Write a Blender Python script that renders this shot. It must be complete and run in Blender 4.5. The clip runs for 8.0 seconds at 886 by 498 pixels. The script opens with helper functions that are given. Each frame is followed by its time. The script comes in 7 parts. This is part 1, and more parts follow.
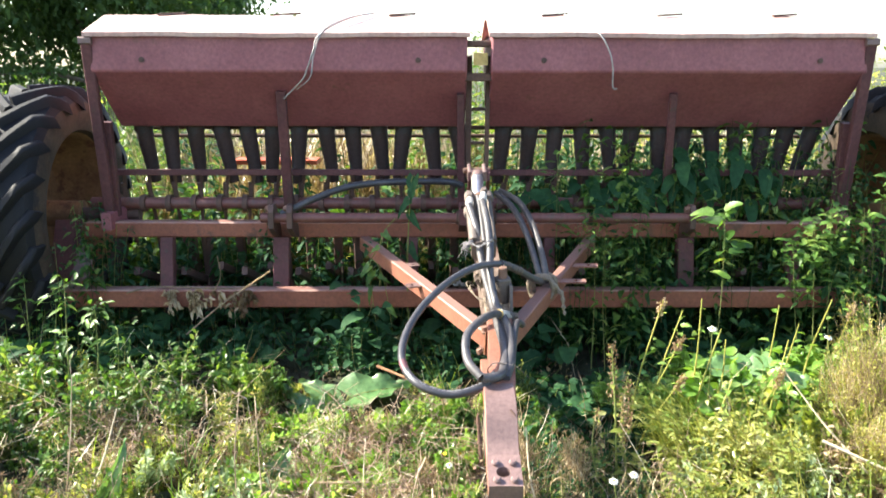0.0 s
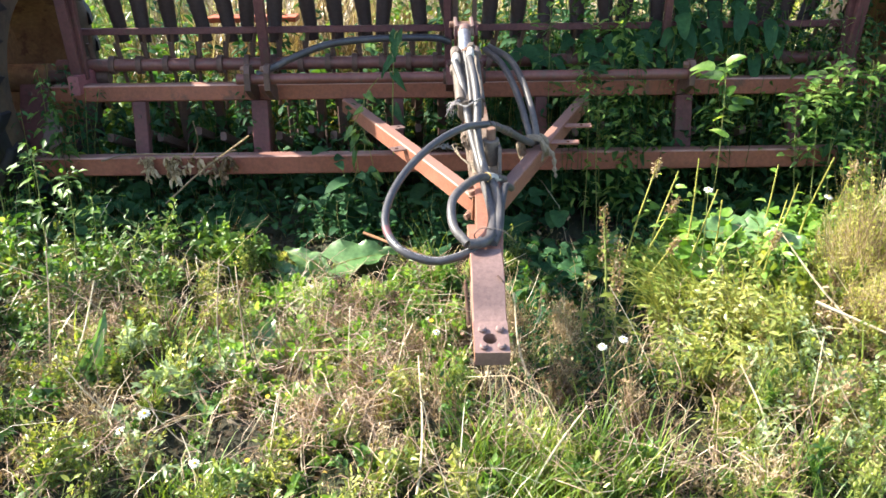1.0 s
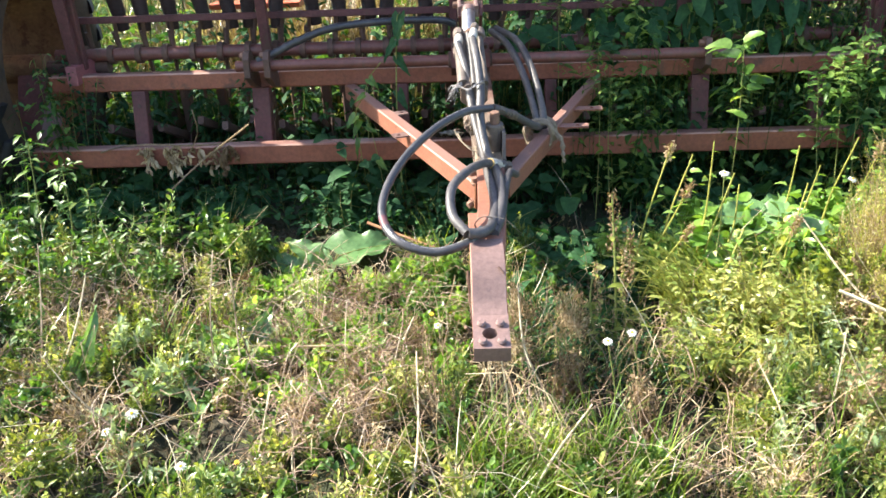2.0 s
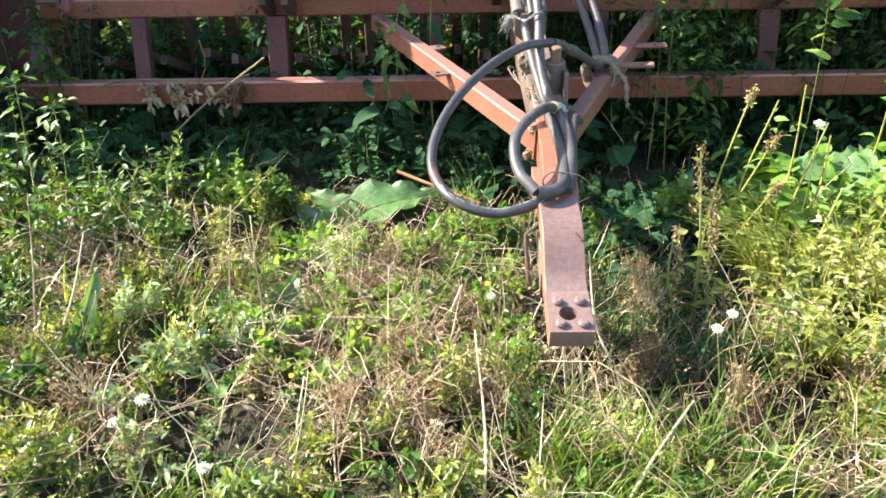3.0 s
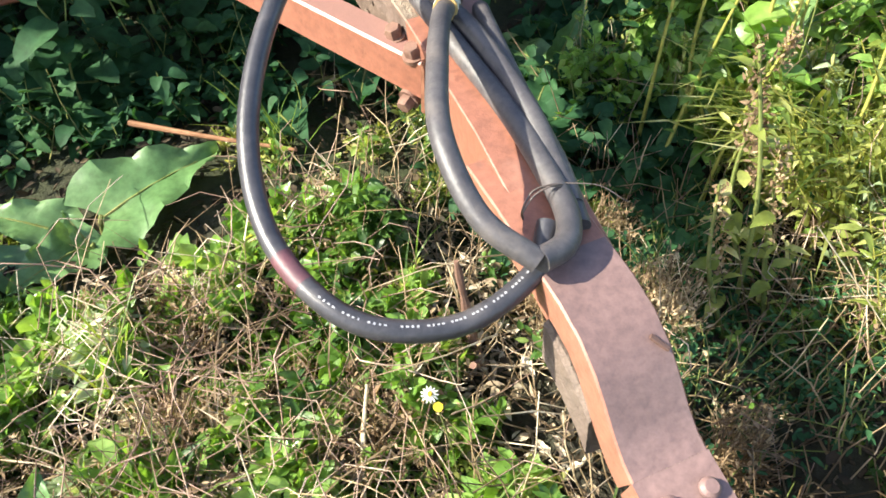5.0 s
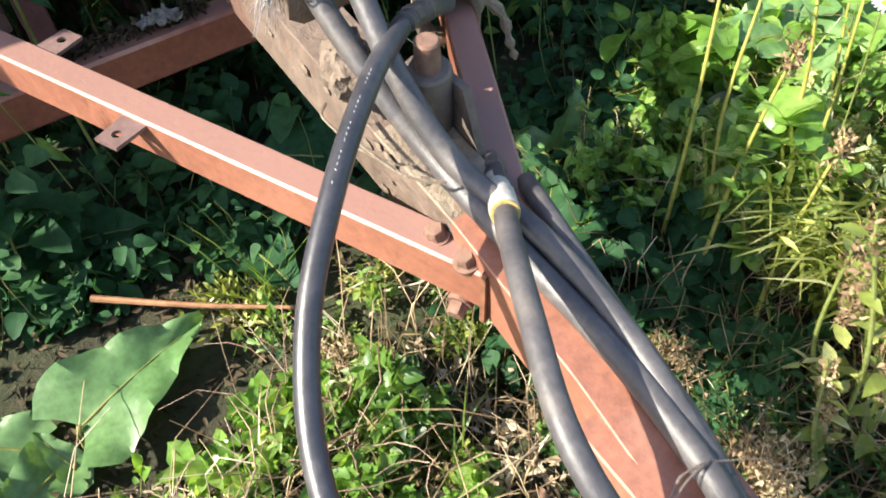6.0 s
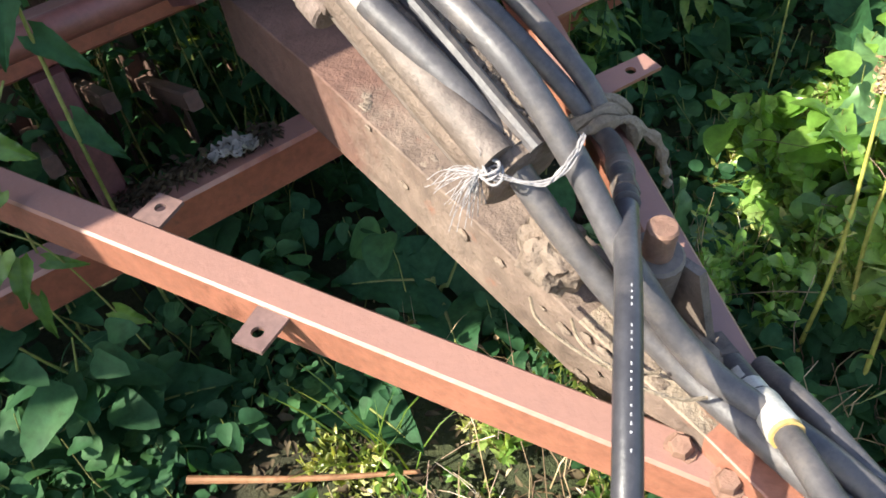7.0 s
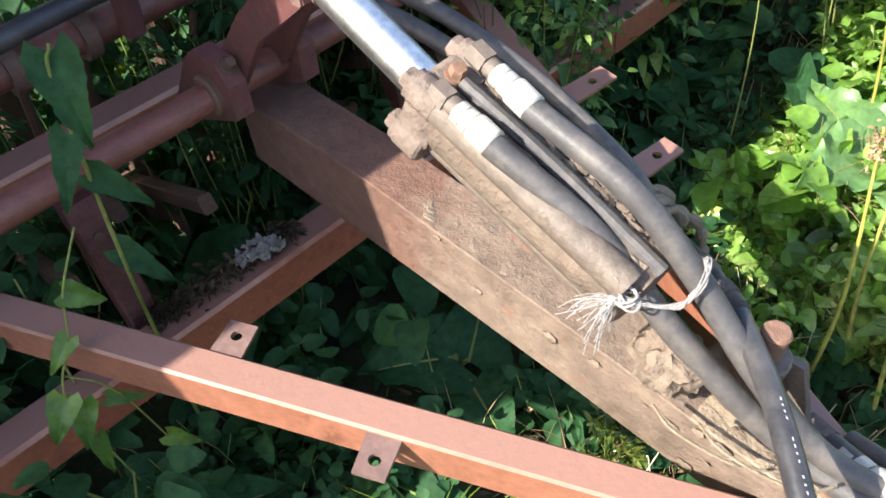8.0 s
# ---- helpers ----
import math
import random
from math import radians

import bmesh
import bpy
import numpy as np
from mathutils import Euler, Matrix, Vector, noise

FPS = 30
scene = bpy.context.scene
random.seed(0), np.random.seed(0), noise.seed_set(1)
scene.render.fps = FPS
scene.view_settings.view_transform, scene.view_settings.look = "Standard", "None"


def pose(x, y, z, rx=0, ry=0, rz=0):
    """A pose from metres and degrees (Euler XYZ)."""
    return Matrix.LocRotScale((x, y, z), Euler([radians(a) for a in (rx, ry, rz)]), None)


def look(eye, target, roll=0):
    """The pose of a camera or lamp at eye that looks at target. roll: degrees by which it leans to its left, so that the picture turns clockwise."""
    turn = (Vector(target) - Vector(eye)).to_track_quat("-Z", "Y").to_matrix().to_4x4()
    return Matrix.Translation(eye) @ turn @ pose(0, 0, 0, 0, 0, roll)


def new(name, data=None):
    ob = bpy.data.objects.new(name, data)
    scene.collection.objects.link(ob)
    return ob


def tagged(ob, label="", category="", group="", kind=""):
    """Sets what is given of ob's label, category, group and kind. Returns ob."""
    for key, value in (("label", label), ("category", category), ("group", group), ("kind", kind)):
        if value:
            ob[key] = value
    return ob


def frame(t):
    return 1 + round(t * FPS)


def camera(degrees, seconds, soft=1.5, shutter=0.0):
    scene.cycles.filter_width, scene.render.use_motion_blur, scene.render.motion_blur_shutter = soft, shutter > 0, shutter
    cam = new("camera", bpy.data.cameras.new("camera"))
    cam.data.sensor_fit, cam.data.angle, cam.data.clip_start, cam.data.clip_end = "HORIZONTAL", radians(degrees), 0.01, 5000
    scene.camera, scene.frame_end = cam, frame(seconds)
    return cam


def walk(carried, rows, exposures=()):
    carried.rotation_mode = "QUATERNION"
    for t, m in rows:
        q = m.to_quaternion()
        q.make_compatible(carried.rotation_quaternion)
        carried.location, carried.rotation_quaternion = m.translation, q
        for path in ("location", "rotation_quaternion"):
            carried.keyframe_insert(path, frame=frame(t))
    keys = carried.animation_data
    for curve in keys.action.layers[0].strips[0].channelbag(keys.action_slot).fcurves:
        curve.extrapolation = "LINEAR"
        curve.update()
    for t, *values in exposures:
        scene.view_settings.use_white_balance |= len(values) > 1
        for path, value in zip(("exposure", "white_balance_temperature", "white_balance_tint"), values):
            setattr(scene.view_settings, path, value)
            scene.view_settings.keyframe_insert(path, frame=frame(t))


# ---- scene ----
cam = camera(57.6, 8.0, soft=1.6, shutter=0.14)
PATH = [
    (0, (-0.013, 0.077, 1.55), (-0.004, 2.027, 1.108), 0.1),
    (0.5, (-0.003, 0.137, 1.515), (0.02, 2.014, 0.824), -0.3),
    (1, (0.02, 0.196, 1.508), (0.04, 2.046, 0.748), -0.6),
    (1.2, (0.043, 0.193, 1.52), (0.056, 2.043, 0.76), -0.9),
    (2.3, (0.095, 0.382, 1.436), (0.025, 2.202, 0.609), -2.1),
    (2.5, (0.075, 0.439, 1.416), (-0.015, 2.225, 0.519), -2.1),
    (3, (-0.084, 0.651, 1.379), (-0.11, 2.426, 0.458), -1.0),
    (3.5, (-0.163, 0.881, 1.379), (-0.018, 2.641, 0.44), -1.1),
    (4, (-0.117, 1.258, 1.267), (0.066, 2.962, 0.237), -2.9),
    (4.2, (-0.074, 1.441, 1.225), (0.14, 3.059, 0.07), -4.5),
    (5.3, (-0.228, 2.021, 1.255), (0.335, 3.282, -0.191), -5.2),
    (5.5, (-0.239, 2.085, 1.3), (0.354, 3.323, -0.154), -6.0),
    (6, (-0.166, 2.326, 1.335), (0.45, 3.551, -0.121), -7.8),
    (6.5, (-0.152, 2.51, 1.396), (0.424, 3.765, -0.05), -9.9),
    (7, (-0.253, 2.713, 1.392), (0.464, 3.917, -0.035), -9.0),
    (7.5, (-0.361, 2.824, 1.497), (0.574, 3.839, 0.049), -6.3),
    (8, (-0.396, 2.921, 1.523), (0.545, 3.978, 0.109), -6.4),
]
EXPOSURES = [(0.0, 2.0), (1.0, 1.95), (4.0, 1.81), (5.5, 1.6), (8.0, 1.67)]
walk(cam, [(t, look(eye, target, roll)) for t, eye, target, roll in PATH], EXPOSURES)

# ---- light ----
SUN = Vector((-1.15, 0.26, 1.0)).normalized()
world = bpy.data.worlds.new("sky")
scene.world = world
world.use_nodes = True
sky = world.node_tree.nodes.new("ShaderNodeTexSky")
sky.sky_type = "NISHITA"
sky.sun_disc = False
sky.sun_elevation = math.asin(SUN.z)
sky.sun_rotation = math.atan2(SUN.x, SUN.y) % (2 * math.pi)
sky.air_density, sky.dust_density, sky.ozone_density = 1.0, 1.6, 1.2
world.node_tree.links.new(sky.outputs[0], world.node_tree.nodes["Background"].inputs[0])
world.node_tree.nodes["Background"].inputs[1].default_value = 0.135
lamp = bpy.data.lights.new("sun", "SUN")
lamp.energy, lamp.angle, lamp.color = 5.0, radians(0.53), (1.0, 0.945, 0.80)
sun_lamp = new("sun", lamp)
sun_lamp.matrix_world = look(SUN * 30, (0, 0, 0))

# ---- materials ----
def shader(name):
    m = bpy.data.materials.new(name)
    m.use_nodes = True
    t = m.node_tree
    return m, t.nodes, t.links, t.nodes["Principled BSDF"]


def noise_node(nodes, links, scale, detail=4.0, rough=0.6, coord=None):
    n = nodes.new("ShaderNodeTexNoise")
    n.inputs["Scale"].default_value = scale
    n.inputs["Detail"].default_value = detail
    n.inputs["Roughness"].default_value = rough
    if coord is not None:
        links.new(coord, n.inputs["Vector"])
    return n


def ramp_node(nodes, links, source, stops):
    r = nodes.new("ShaderNodeValToRGB")
    e = r.color_ramp.elements
    e[0].position, e[0].color = stops[0][0], (*stops[0][1], 1)
    e[1].position, e[1].color = stops[-1][0], (*stops[-1][1], 1)
    for at, c in stops[1:-1]:
        k = e.new(at)
        k.color = (*c, 1)
    links.new(source, r.inputs[0])
    return r


def mix_node(nodes, links, fac, a, b, mode="MIX"):
    m = nodes.new("ShaderNodeMix")
    m.data_type, m.blend_type = "RGBA", mode
    for socket, v in ((m.inputs[0], fac), (m.inputs[6], a), (m.inputs[7], b)):
        if hasattr(v, "is_output"):
            links.new(v, socket)
        elif isinstance(v, (int, float)):
            socket.default_value = v
        else:
            socket.default_value = (*v, 1)
    return m.outputs[2]


def surface(name, a, b, scale=5.0, rough=0.6, metal=0.0, bump=0.25, grain=70.0, wear=None, wear_at=0.6, wear_scale=9.0, dust=None, dust_at=0.55, spread=0.08, top=None, edge=None, shade_from=None):
    """Painted, rusty, dusty or rubber surface: two tones, fine grain, patches of wear, and dust."""
    m, nodes, links, bsdf = shader(name)
    coord = nodes.new("ShaderNodeTexCoord").outputs["Object"]
    big = noise_node(nodes, links, scale, 5, 0.65, coord)
    fine = noise_node(nodes, links, grain, 5, 0.7, coord)
    col = ramp_node(nodes, links, big.outputs[0], [(0.34, a), (0.66, b)]).outputs[0]
    shade = ramp_node(nodes, links, fine.outputs[0], [(0.3, (0.72, 0.72, 0.72)), (0.7, (1.18, 1.16, 1.14))]).outputs[0]
    col = mix_node(nodes, links, 1.0, col, shade, "MULTIPLY")
    rough_in = rough
    if wear:
        w = noise_node(nodes, links, wear_scale, 8, 0.72, coord)
        fac = ramp_node(nodes, links, w.outputs[0], [(wear_at, (0, 0, 0)), (wear_at + spread, (1, 1, 1))]).outputs[0]
        col = mix_node(nodes, links, fac, col, wear)
    if dust:
        d = noise_node(nodes, links, 13.0, 7, 0.7, coord)
        fac = ramp_node(nodes, links, d.outputs[0], [(dust_at - 0.12, (0, 0, 0)), (dust_at + 0.15, (0.85, 0.85, 0.85))]).outputs[0]
        col = mix_node(nodes, links, fac, col, dust)
    if shade_from:
        # dirt ends raggedly along y; past it, grimy paint darkened for the machine's shade
        at, paint = shade_from
        sep = nodes.new("ShaderNodeSeparateXYZ")
        links.new(coord, sep.inputs[0])
        add = nodes.new("ShaderNodeMath")
        add.operation = "MULTIPLY_ADD"
        links.new(noise_node(nodes, links, 16.0, 6, 0.7, coord).outputs[0], add.inputs[0])
        add.inputs[1].default_value = 0.30
        links.new(sep.outputs[1], add.inputs[2])
        step = nodes.new("ShaderNodeMapRange")
        step.inputs[1].default_value, step.inputs[2].default_value = at + 0.10, at + 0.20
        links.new(add.outputs[0], step.inputs[0])
        col = mix_node(nodes, links, step.outputs[0], col, mix_node(nodes, links, 1.0, paint, shade, "MULTIPLY"))
    if top:
        # dust settled on faces that look up; worn upper edges with glint painted pale
        sep = nodes.new("ShaderNodeSeparateXYZ")
        links.new(nodes.new("ShaderNodeNewGeometry").outputs["Normal"], sep.inputs[0])
        fac = ramp_node(nodes, links, sep.outputs[2], [(0.80, (0, 0, 0)), (0.97, (0.8, 0.8, 0.8))]).outputs[0]
        col = mix_node(nodes, links, fac, col, top)
        fac = ramp_node(nodes, links, sep.outputs[2], [(0.35, (0, 0, 0)), (0.6, (0.75, 0.75, 0.75)), (0.8, (0.75, 0.75, 0.75)), (0.93, (0, 0, 0))]).outputs[0]
        patchy = ramp_node(nodes, links, big.outputs[0], [(0.38, (0.15, 0.15, 0.15)), (0.56, (1, 1, 1))]).outputs[0]
        col = mix_node(nodes, links, mix_node(nodes, links, 1.0, fac, patchy, "MULTIPLY"), col, edge)
    links.new(col, bsdf.inputs["Base Color"])
    bsdf.inputs["Roughness"].default_value = rough_in
    bsdf.inputs["Metallic"].default_value = metal
    bsdf.inputs["Specular IOR Level"].default_value = 0.5 if metal or rough < 0.6 else 0.25
    bp = nodes.new("ShaderNodeBump")
    bp.inputs["Strength"].default_value = bump
    bp.inputs["Distance"].default_value = 0.004 if bump < 0.9 else 0.008
    links.new(fine.outputs[0], bp.inputs["Height"])
    links.new(bp.outputs[0], bsdf.inputs["Normal"])
    return m


def foliage(name, tones, trans=0.4, rough=0.5):
    """Leaf: a tone for each leaf, mottled, with light coming through."""
    m, nodes, links, bsdf = shader(name)
    geo = nodes.new("ShaderNodeNewGeometry")
    coord = nodes.new("ShaderNodeTexCoord").outputs["Object"]
    n = len(tones)
    drift = noise_node(nodes, links, 5.0, 3, 0.6, coord)
    spread = nodes.new("ShaderNodeMapRange")
    spread.inputs[1].default_value, spread.inputs[2].default_value = 0.32, 0.68
    links.new(drift.outputs[0], spread.inputs[0])
    tone = mix_node(nodes, links, 0.42, spread.outputs[0], geo.outputs["Random Per Island"])
    col = ramp_node(nodes, links, tone, [(0.12 + 0.76 * (i / (n - 1)) ** 0.8, c) for i, c in enumerate(tones)]).outputs[0]
    mott = noise_node(nodes, links, 55.0, 4, 0.6, coord)
    col = mix_node(nodes, links, 1.0, col, ramp_node(nodes, links, mott.outputs[0], [(0.3, (0.7, 0.7, 0.65)), (0.7, (1.2, 1.2, 1.2))]).outputs[0], "MULTIPLY")
    links.new(col, bsdf.inputs["Base Color"])
    bsdf.inputs["Roughness"].default_value = rough
    bsdf.inputs["Specular IOR Level"].default_value = 0.5 if rough < 0.5 else 0.22
    tr = nodes.new("ShaderNodeBsdfTranslucent")
    glow = mix_node(nodes, links, 1.0, col, (1.5, 1.45, 0.6), "MULTIPLY")
    links.new(glow, tr.inputs["Color"])
    mx = nodes.new("ShaderNodeMixShader")
    mx.inputs[0].default_value = trans
    links.new(bsdf.outputs[0], mx.inputs[1])
    links.new(tr.outputs[0], mx.inputs[2])
    links.new(mx.outputs[0], nodes["Material Output"].inputs["Surface"])
    bp = nodes.new("ShaderNodeBump")
    bp.inputs["Strength"].default_value = 0.3
    bp.inputs["Distance"].default_value = 0.003
    links.new(mott.outputs[0], bp.inputs["Height"])
    links.new(bp.outputs[0], bsdf.inputs["Normal"])
    return m


RUST = (0.11, 0.05, 0.03)
RED = surface("red_primer_paint", (0.215, 0.086, 0.055), (0.285, 0.120, 0.079), 4, 0.45, 0, 0.3, 60, (0.14, 0.055, 0.035), 0.60, 11, top=(0.245, 0.142, 0.120), edge=(0.26, 0.148, 0.112))
BEAM_RED = surface("old_beam_paint", (0.20, 0.060, 0.036), (0.28, 0.092, 0.054), 3, 0.5, 0, 0.3, 60, (0.12, 0.05, 0.035), 0.57, 9, top=(0.23, 0.125, 0.105), edge=(0.42, 0.27, 0.22))
PIPE_RED = surface("grimy_pipe_paint", (0.130, 0.046, 0.038), (0.185, 0.072, 0.058), 5, 0.45, 0, 0.3, 60, (0.11, 0.06, 0.045), 0.56, 10)
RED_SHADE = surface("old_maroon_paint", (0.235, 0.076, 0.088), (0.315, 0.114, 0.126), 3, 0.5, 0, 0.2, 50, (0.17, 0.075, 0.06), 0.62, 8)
FADED = surface("faded_brown_red_paint", (0.150, 0.094, 0.086), (0.205, 0.132, 0.120), 6, 0.42, 0, 0.25, 80, (0.10, 0.05, 0.04), 0.66, 14)
LID = surface("sun_bleached_pink_paint", (0.50, 0.30, 0.26), (0.62, 0.44, 0.38), 3, 0.4, 0, 0.15, 40, (0.30, 0.14, 0.10), 0.63, 6)
DIRT_RED = surface("dirt_caked_paint", (0.18, 0.140, 0.114), (0.118, 0.088, 0.072), 9, 0.8, 0, 1.3, 26, (0.20, 0.095, 0.065), 0.61, 10)
PALE_DIRT = surface("pale_dried_dirt", (0.30, 0.245, 0.185), (0.19, 0.145, 0.11), 12, 0.85, 0, 1.0, 50, (0.20, 0.10, 0.07), 0.58, 14)
# tan dirt before the shade line, shade put into the red-brown behind it
BEAM_DIRT = surface("dirt_caked_beam_paint", (0.195, 0.146, 0.117), (0.130, 0.094, 0.076), 9, 0.75, 0, 1.0, 30, (0.20, 0.095, 0.065), 0.61, 10, shade_from=(3.58, (0.135, 0.076, 0.060)))
DIRT = surface("dried_mud", (0.145, 0.110, 0.088), (0.215, 0.17, 0.135), 18, 0.95, 0, 1.4, 30, (0.085, 0.062, 0.048), 0.54, 26)
OILY = surface("oily_dirty_steel", (0.105, 0.082, 0.070), (0.165, 0.132, 0.112), 9, 0.6, 0.1, 0.7, 60, (0.075, 0.056, 0.046), 0.57, 18)
RUSTY = surface("rusted_plate_edge", (0.16, 0.07, 0.04), (0.22, 0.10, 0.06), 20, 0.8, 0, 0.5, 80)
CAST = surface("chipped_red_casting", (0.135, 0.10, 0.086), (0.21, 0.165, 0.145), 16, 0.7, 0, 0.9, 60, (0.34, 0.115, 0.09), 0.62, 22)
DARK_METAL = surface("dark_rusty_steel", (0.075, 0.045, 0.038), (0.13, 0.07, 0.05), 8, 0.7, 0.1, 0.4, 60)
RUBBER = surface("black_rubber", (0.028, 0.028, 0.034), (0.050, 0.049, 0.056), 9, 0.36, 0, 0.15, 120, None, dust=(0.11, 0.10, 0.098), dust_at=0.64)
DUSTY_RUBBER = surface("dusty_rubber", (0.048, 0.045, 0.050), (0.082, 0.076, 0.078), 12, 0.46, 0, 0.3, 90, None, dust=(0.16, 0.135, 0.118), dust_at=0.62)
TYRE = surface("tyre_rubber", (0.008, 0.008, 0.010), (0.014, 0.014, 0.016), 5, 0.62, 0, 0.2, 60, (0.022, 0.020, 0.019), 0.62, 8)
TYRE_WALL = surface("dusty_tyre_wall", (0.026, 0.022, 0.019), (0.085, 0.058, 0.038), 2.2, 0.75, 0, 0.3, 50, (0.025, 0.022, 0.02), 0.55, 7)
TUBE = surface("old_seed_tube", (0.036, 0.023, 0.022), (0.060, 0.036, 0.032), 5, 0.65, 0, 0.4, 60, (0.045, 0.040, 0.042), 0.5, 7)
RIM = surface("rusty_ochre_paint", (0.26, 0.15, 0.07), (0.17, 0.085, 0.045), 6, 0.65, 0, 0.4, 50, RUST, 0.55, 8)
ORANGE = surface("bright_red_paint", (0.55, 0.10, 0.04), (0.48, 0.14, 0.06), 4, 0.5, 0, 0.2, 50)
ZINC = surface("zinc_plated_steel", (0.50, 0.475, 0.43), (0.62, 0.59, 0.54), 20, 0.5, 0.4, 0.15, 90, (0.30, 0.25, 0.2), 0.66, 20)
CHROME = surface("chromed_steel", (0.86, 0.87, 0.88), (0.92, 0.92, 0.92), 10, 0.36, 1.0, 0.03, 60)
BOLT = surface("rusty_bolt", (0.235, 0.140, 0.100), (0.17, 0.090, 0.065), 25, 0.75, 0.2, 0.6, 90)
WHITE_TWINE = surface("white_twine", (0.21, 0.197, 0.20), (0.34, 0.325, 0.33), 40, 0.85, 0, 0.5, 200)
RAG = surface("tan_rag", (0.20, 0.155, 0.11), (0.29, 0.235, 0.175), 22, 0.95, 0, 0.9, 120)
WIRE = surface("pale_wire", (0.30, 0.28, 0.27), (0.44, 0.41, 0.40), 30, 0.6, 0.3, 0.2, 90)
YELLOW = surface("yellow_plate", (0.54, 0.39, 0.14), (0.46, 0.31, 0.12), 20, 0.6)
PRINT = surface("white_print", (0.32, 0.32, 0.335), (0.45, 0.45, 0.47), 30, 0.7)
MARK_RED = surface("red_print", (0.12, 0.045, 0.055), (0.09, 0.04, 0.048), 30, 0.5)
RED_FRONT = surface("sunburnt_red_paint", (0.235, 0.096, 0.062), (0.295, 0.128, 0.086), 4, 0.5, 0, 0.35, 60, (0.15, 0.06, 0.04), 0.60, 12, dust=(0.30, 0.17, 0.13), dust_at=0.66)
# worn maroon paint, darkened in colour for the shade around the hopper supports
MAROON_SHADED = surface("shaded_maroon_paint", (0.085, 0.036, 0.038), (0.135, 0.054, 0.053), 5, 0.6, 0, 0.4, 60, (0.09, 0.05, 0.04), 0.56, 12)
FLUFF = foliage("grey_plant_fluff", [(0.26, 0.25, 0.25), (0.36, 0.345, 0.345), (0.22, 0.20, 0.19)], 0.3, 0.85)

LEAF_MID = foliage("weed_leaf", [(0.028, 0.075, 0.016), (0.065, 0.145, 0.028), (0.14, 0.25, 0.048), (0.32, 0.42, 0.12)], 0.40, 0.42)
# shaded copy of the leaf greens: the machine's shade is in the colour
LEAF_SHADED = foliage("shade_darkened_leaf", [(0.020, 0.068, 0.029), (0.033, 0.097, 0.038), (0.058, 0.142, 0.048)], 0.35, 0.66)
LEAF_LOW = foliage("low_leaf", [(0.036, 0.070, 0.016), (0.105, 0.150, 0.030), (0.22, 0.265, 0.055), (0.42, 0.43, 0.13), (0.64, 0.60, 0.31)], 0.40, 0.28)
LEAF_GREY = foliage("grey_green_leaf", [(0.17, 0.25, 0.12), (0.30, 0.38, 0.20), (0.46, 0.52, 0.34)], 0.35, 0.36)
LEAF_YELLOW = foliage("yellowing_leaf", [(0.080, 0.135, 0.026), (0.22, 0.27, 0.060), (0.42, 0.44, 0.14), (0.68, 0.64, 0.34)], 0.48, 0.28)
BLADE = foliage("grass_blade", [(0.055, 0.115, 0.018), (0.14, 0.225, 0.03), (0.31, 0.37, 0.075)], 0.45, 0.45)
STRAW = foliage("dry_straw", [(0.09, 0.058, 0.034), (0.22, 0.15, 0.085), (0.48, 0.36, 0.22), (0.80, 0.71, 0.54)], 0.15, 0.36)
HAY = foliage("brown_hay", [(0.15, 0.088, 0.062), (0.28, 0.180, 0.130), (0.45, 0.315, 0.235), (0.72, 0.61, 0.49)], 0.12, 0.42)
CHAFF = foliage("pale_chaff", [(0.20, 0.14, 0.09), (0.40, 0.32, 0.22), (0.62, 0.53, 0.40), (0.78, 0.70, 0.58)], 0.1, 0.5)
PALE = foliage("bleached_stalk", [(0.46, 0.37, 0.24), (0.62, 0.53, 0.38), (0.74, 0.66, 0.50)], 0.1, 0.45)
DEAD = foliage("dead_leaf", [(0.13, 0.082, 0.05), (0.26, 0.175, 0.105), (0.42, 0.315, 0.20), (0.58, 0.47, 0.33)], 0.25, 0.7)
BRUSH = foliage("brush_floret", [(0.20, 0.23, 0.045), (0.35, 0.36, 0.085), (0.48, 0.44, 0.14), (0.32, 0.23, 0.10)], 0.35, 0.5)
MULCH = foliage("leaf_mulch", [(0.022, 0.017, 0.011), (0.055, 0.040, 0.025), (0.13, 0.10, 0.058)], 0.1, 0.8)
BURDOCK = foliage("burdock_leaf", [(0.10, 0.20, 0.070), (0.135, 0.245, 0.09), (0.18, 0.29, 0.115)], 0.25, 0.40)
# lit copy of the weed leaf: sunlight is put into the brighter greens
LEAF_SUNLIT = foliage("sun_brightened_leaf", [(0.10, 0.215, 0.034), (0.20, 0.35, 0.070), (0.37, 0.50, 0.16)], 0.45, 0.30)
STEM = foliage("green_stem", [(0.15, 0.19, 0.05), (0.20, 0.23, 0.07), (0.25, 0.22, 0.09)], 0.15, 0.6)
# yellow-green stem, its colour brightened where the weeds stand in sun
STALK = foliage("sun_brightened_stalk", [(0.22, 0.23, 0.05), (0.36, 0.35, 0.08), (0.50, 0.45, 0.15)], 0.2, 0.5)
RUSSET = foliage("russet_stem", [(0.20, 0.10, 0.055), (0.30, 0.15, 0.08), (0.36, 0.20, 0.11)], 0.1, 0.55)
PETAL = foliage("white_petal", [(0.78, 0.78, 0.76), (0.85, 0.85, 0.84)], 0.3, 0.6)
POLLEN = foliage("yellow_floret", [(0.75, 0.50, 0.03), (0.80, 0.58, 0.05)], 0.1, 0.7)
TREE_LEAF = foliage("tree_leaf", [(0.06, 0.115, 0.045), (0.085, 0.15, 0.055), (0.11, 0.19, 0.065)], 0.45, 0.5)
BARK = surface("bark", (0.11, 0.085, 0.06), (0.17, 0.135, 0.10), 6, 0.9, 0, 1.0, 30)


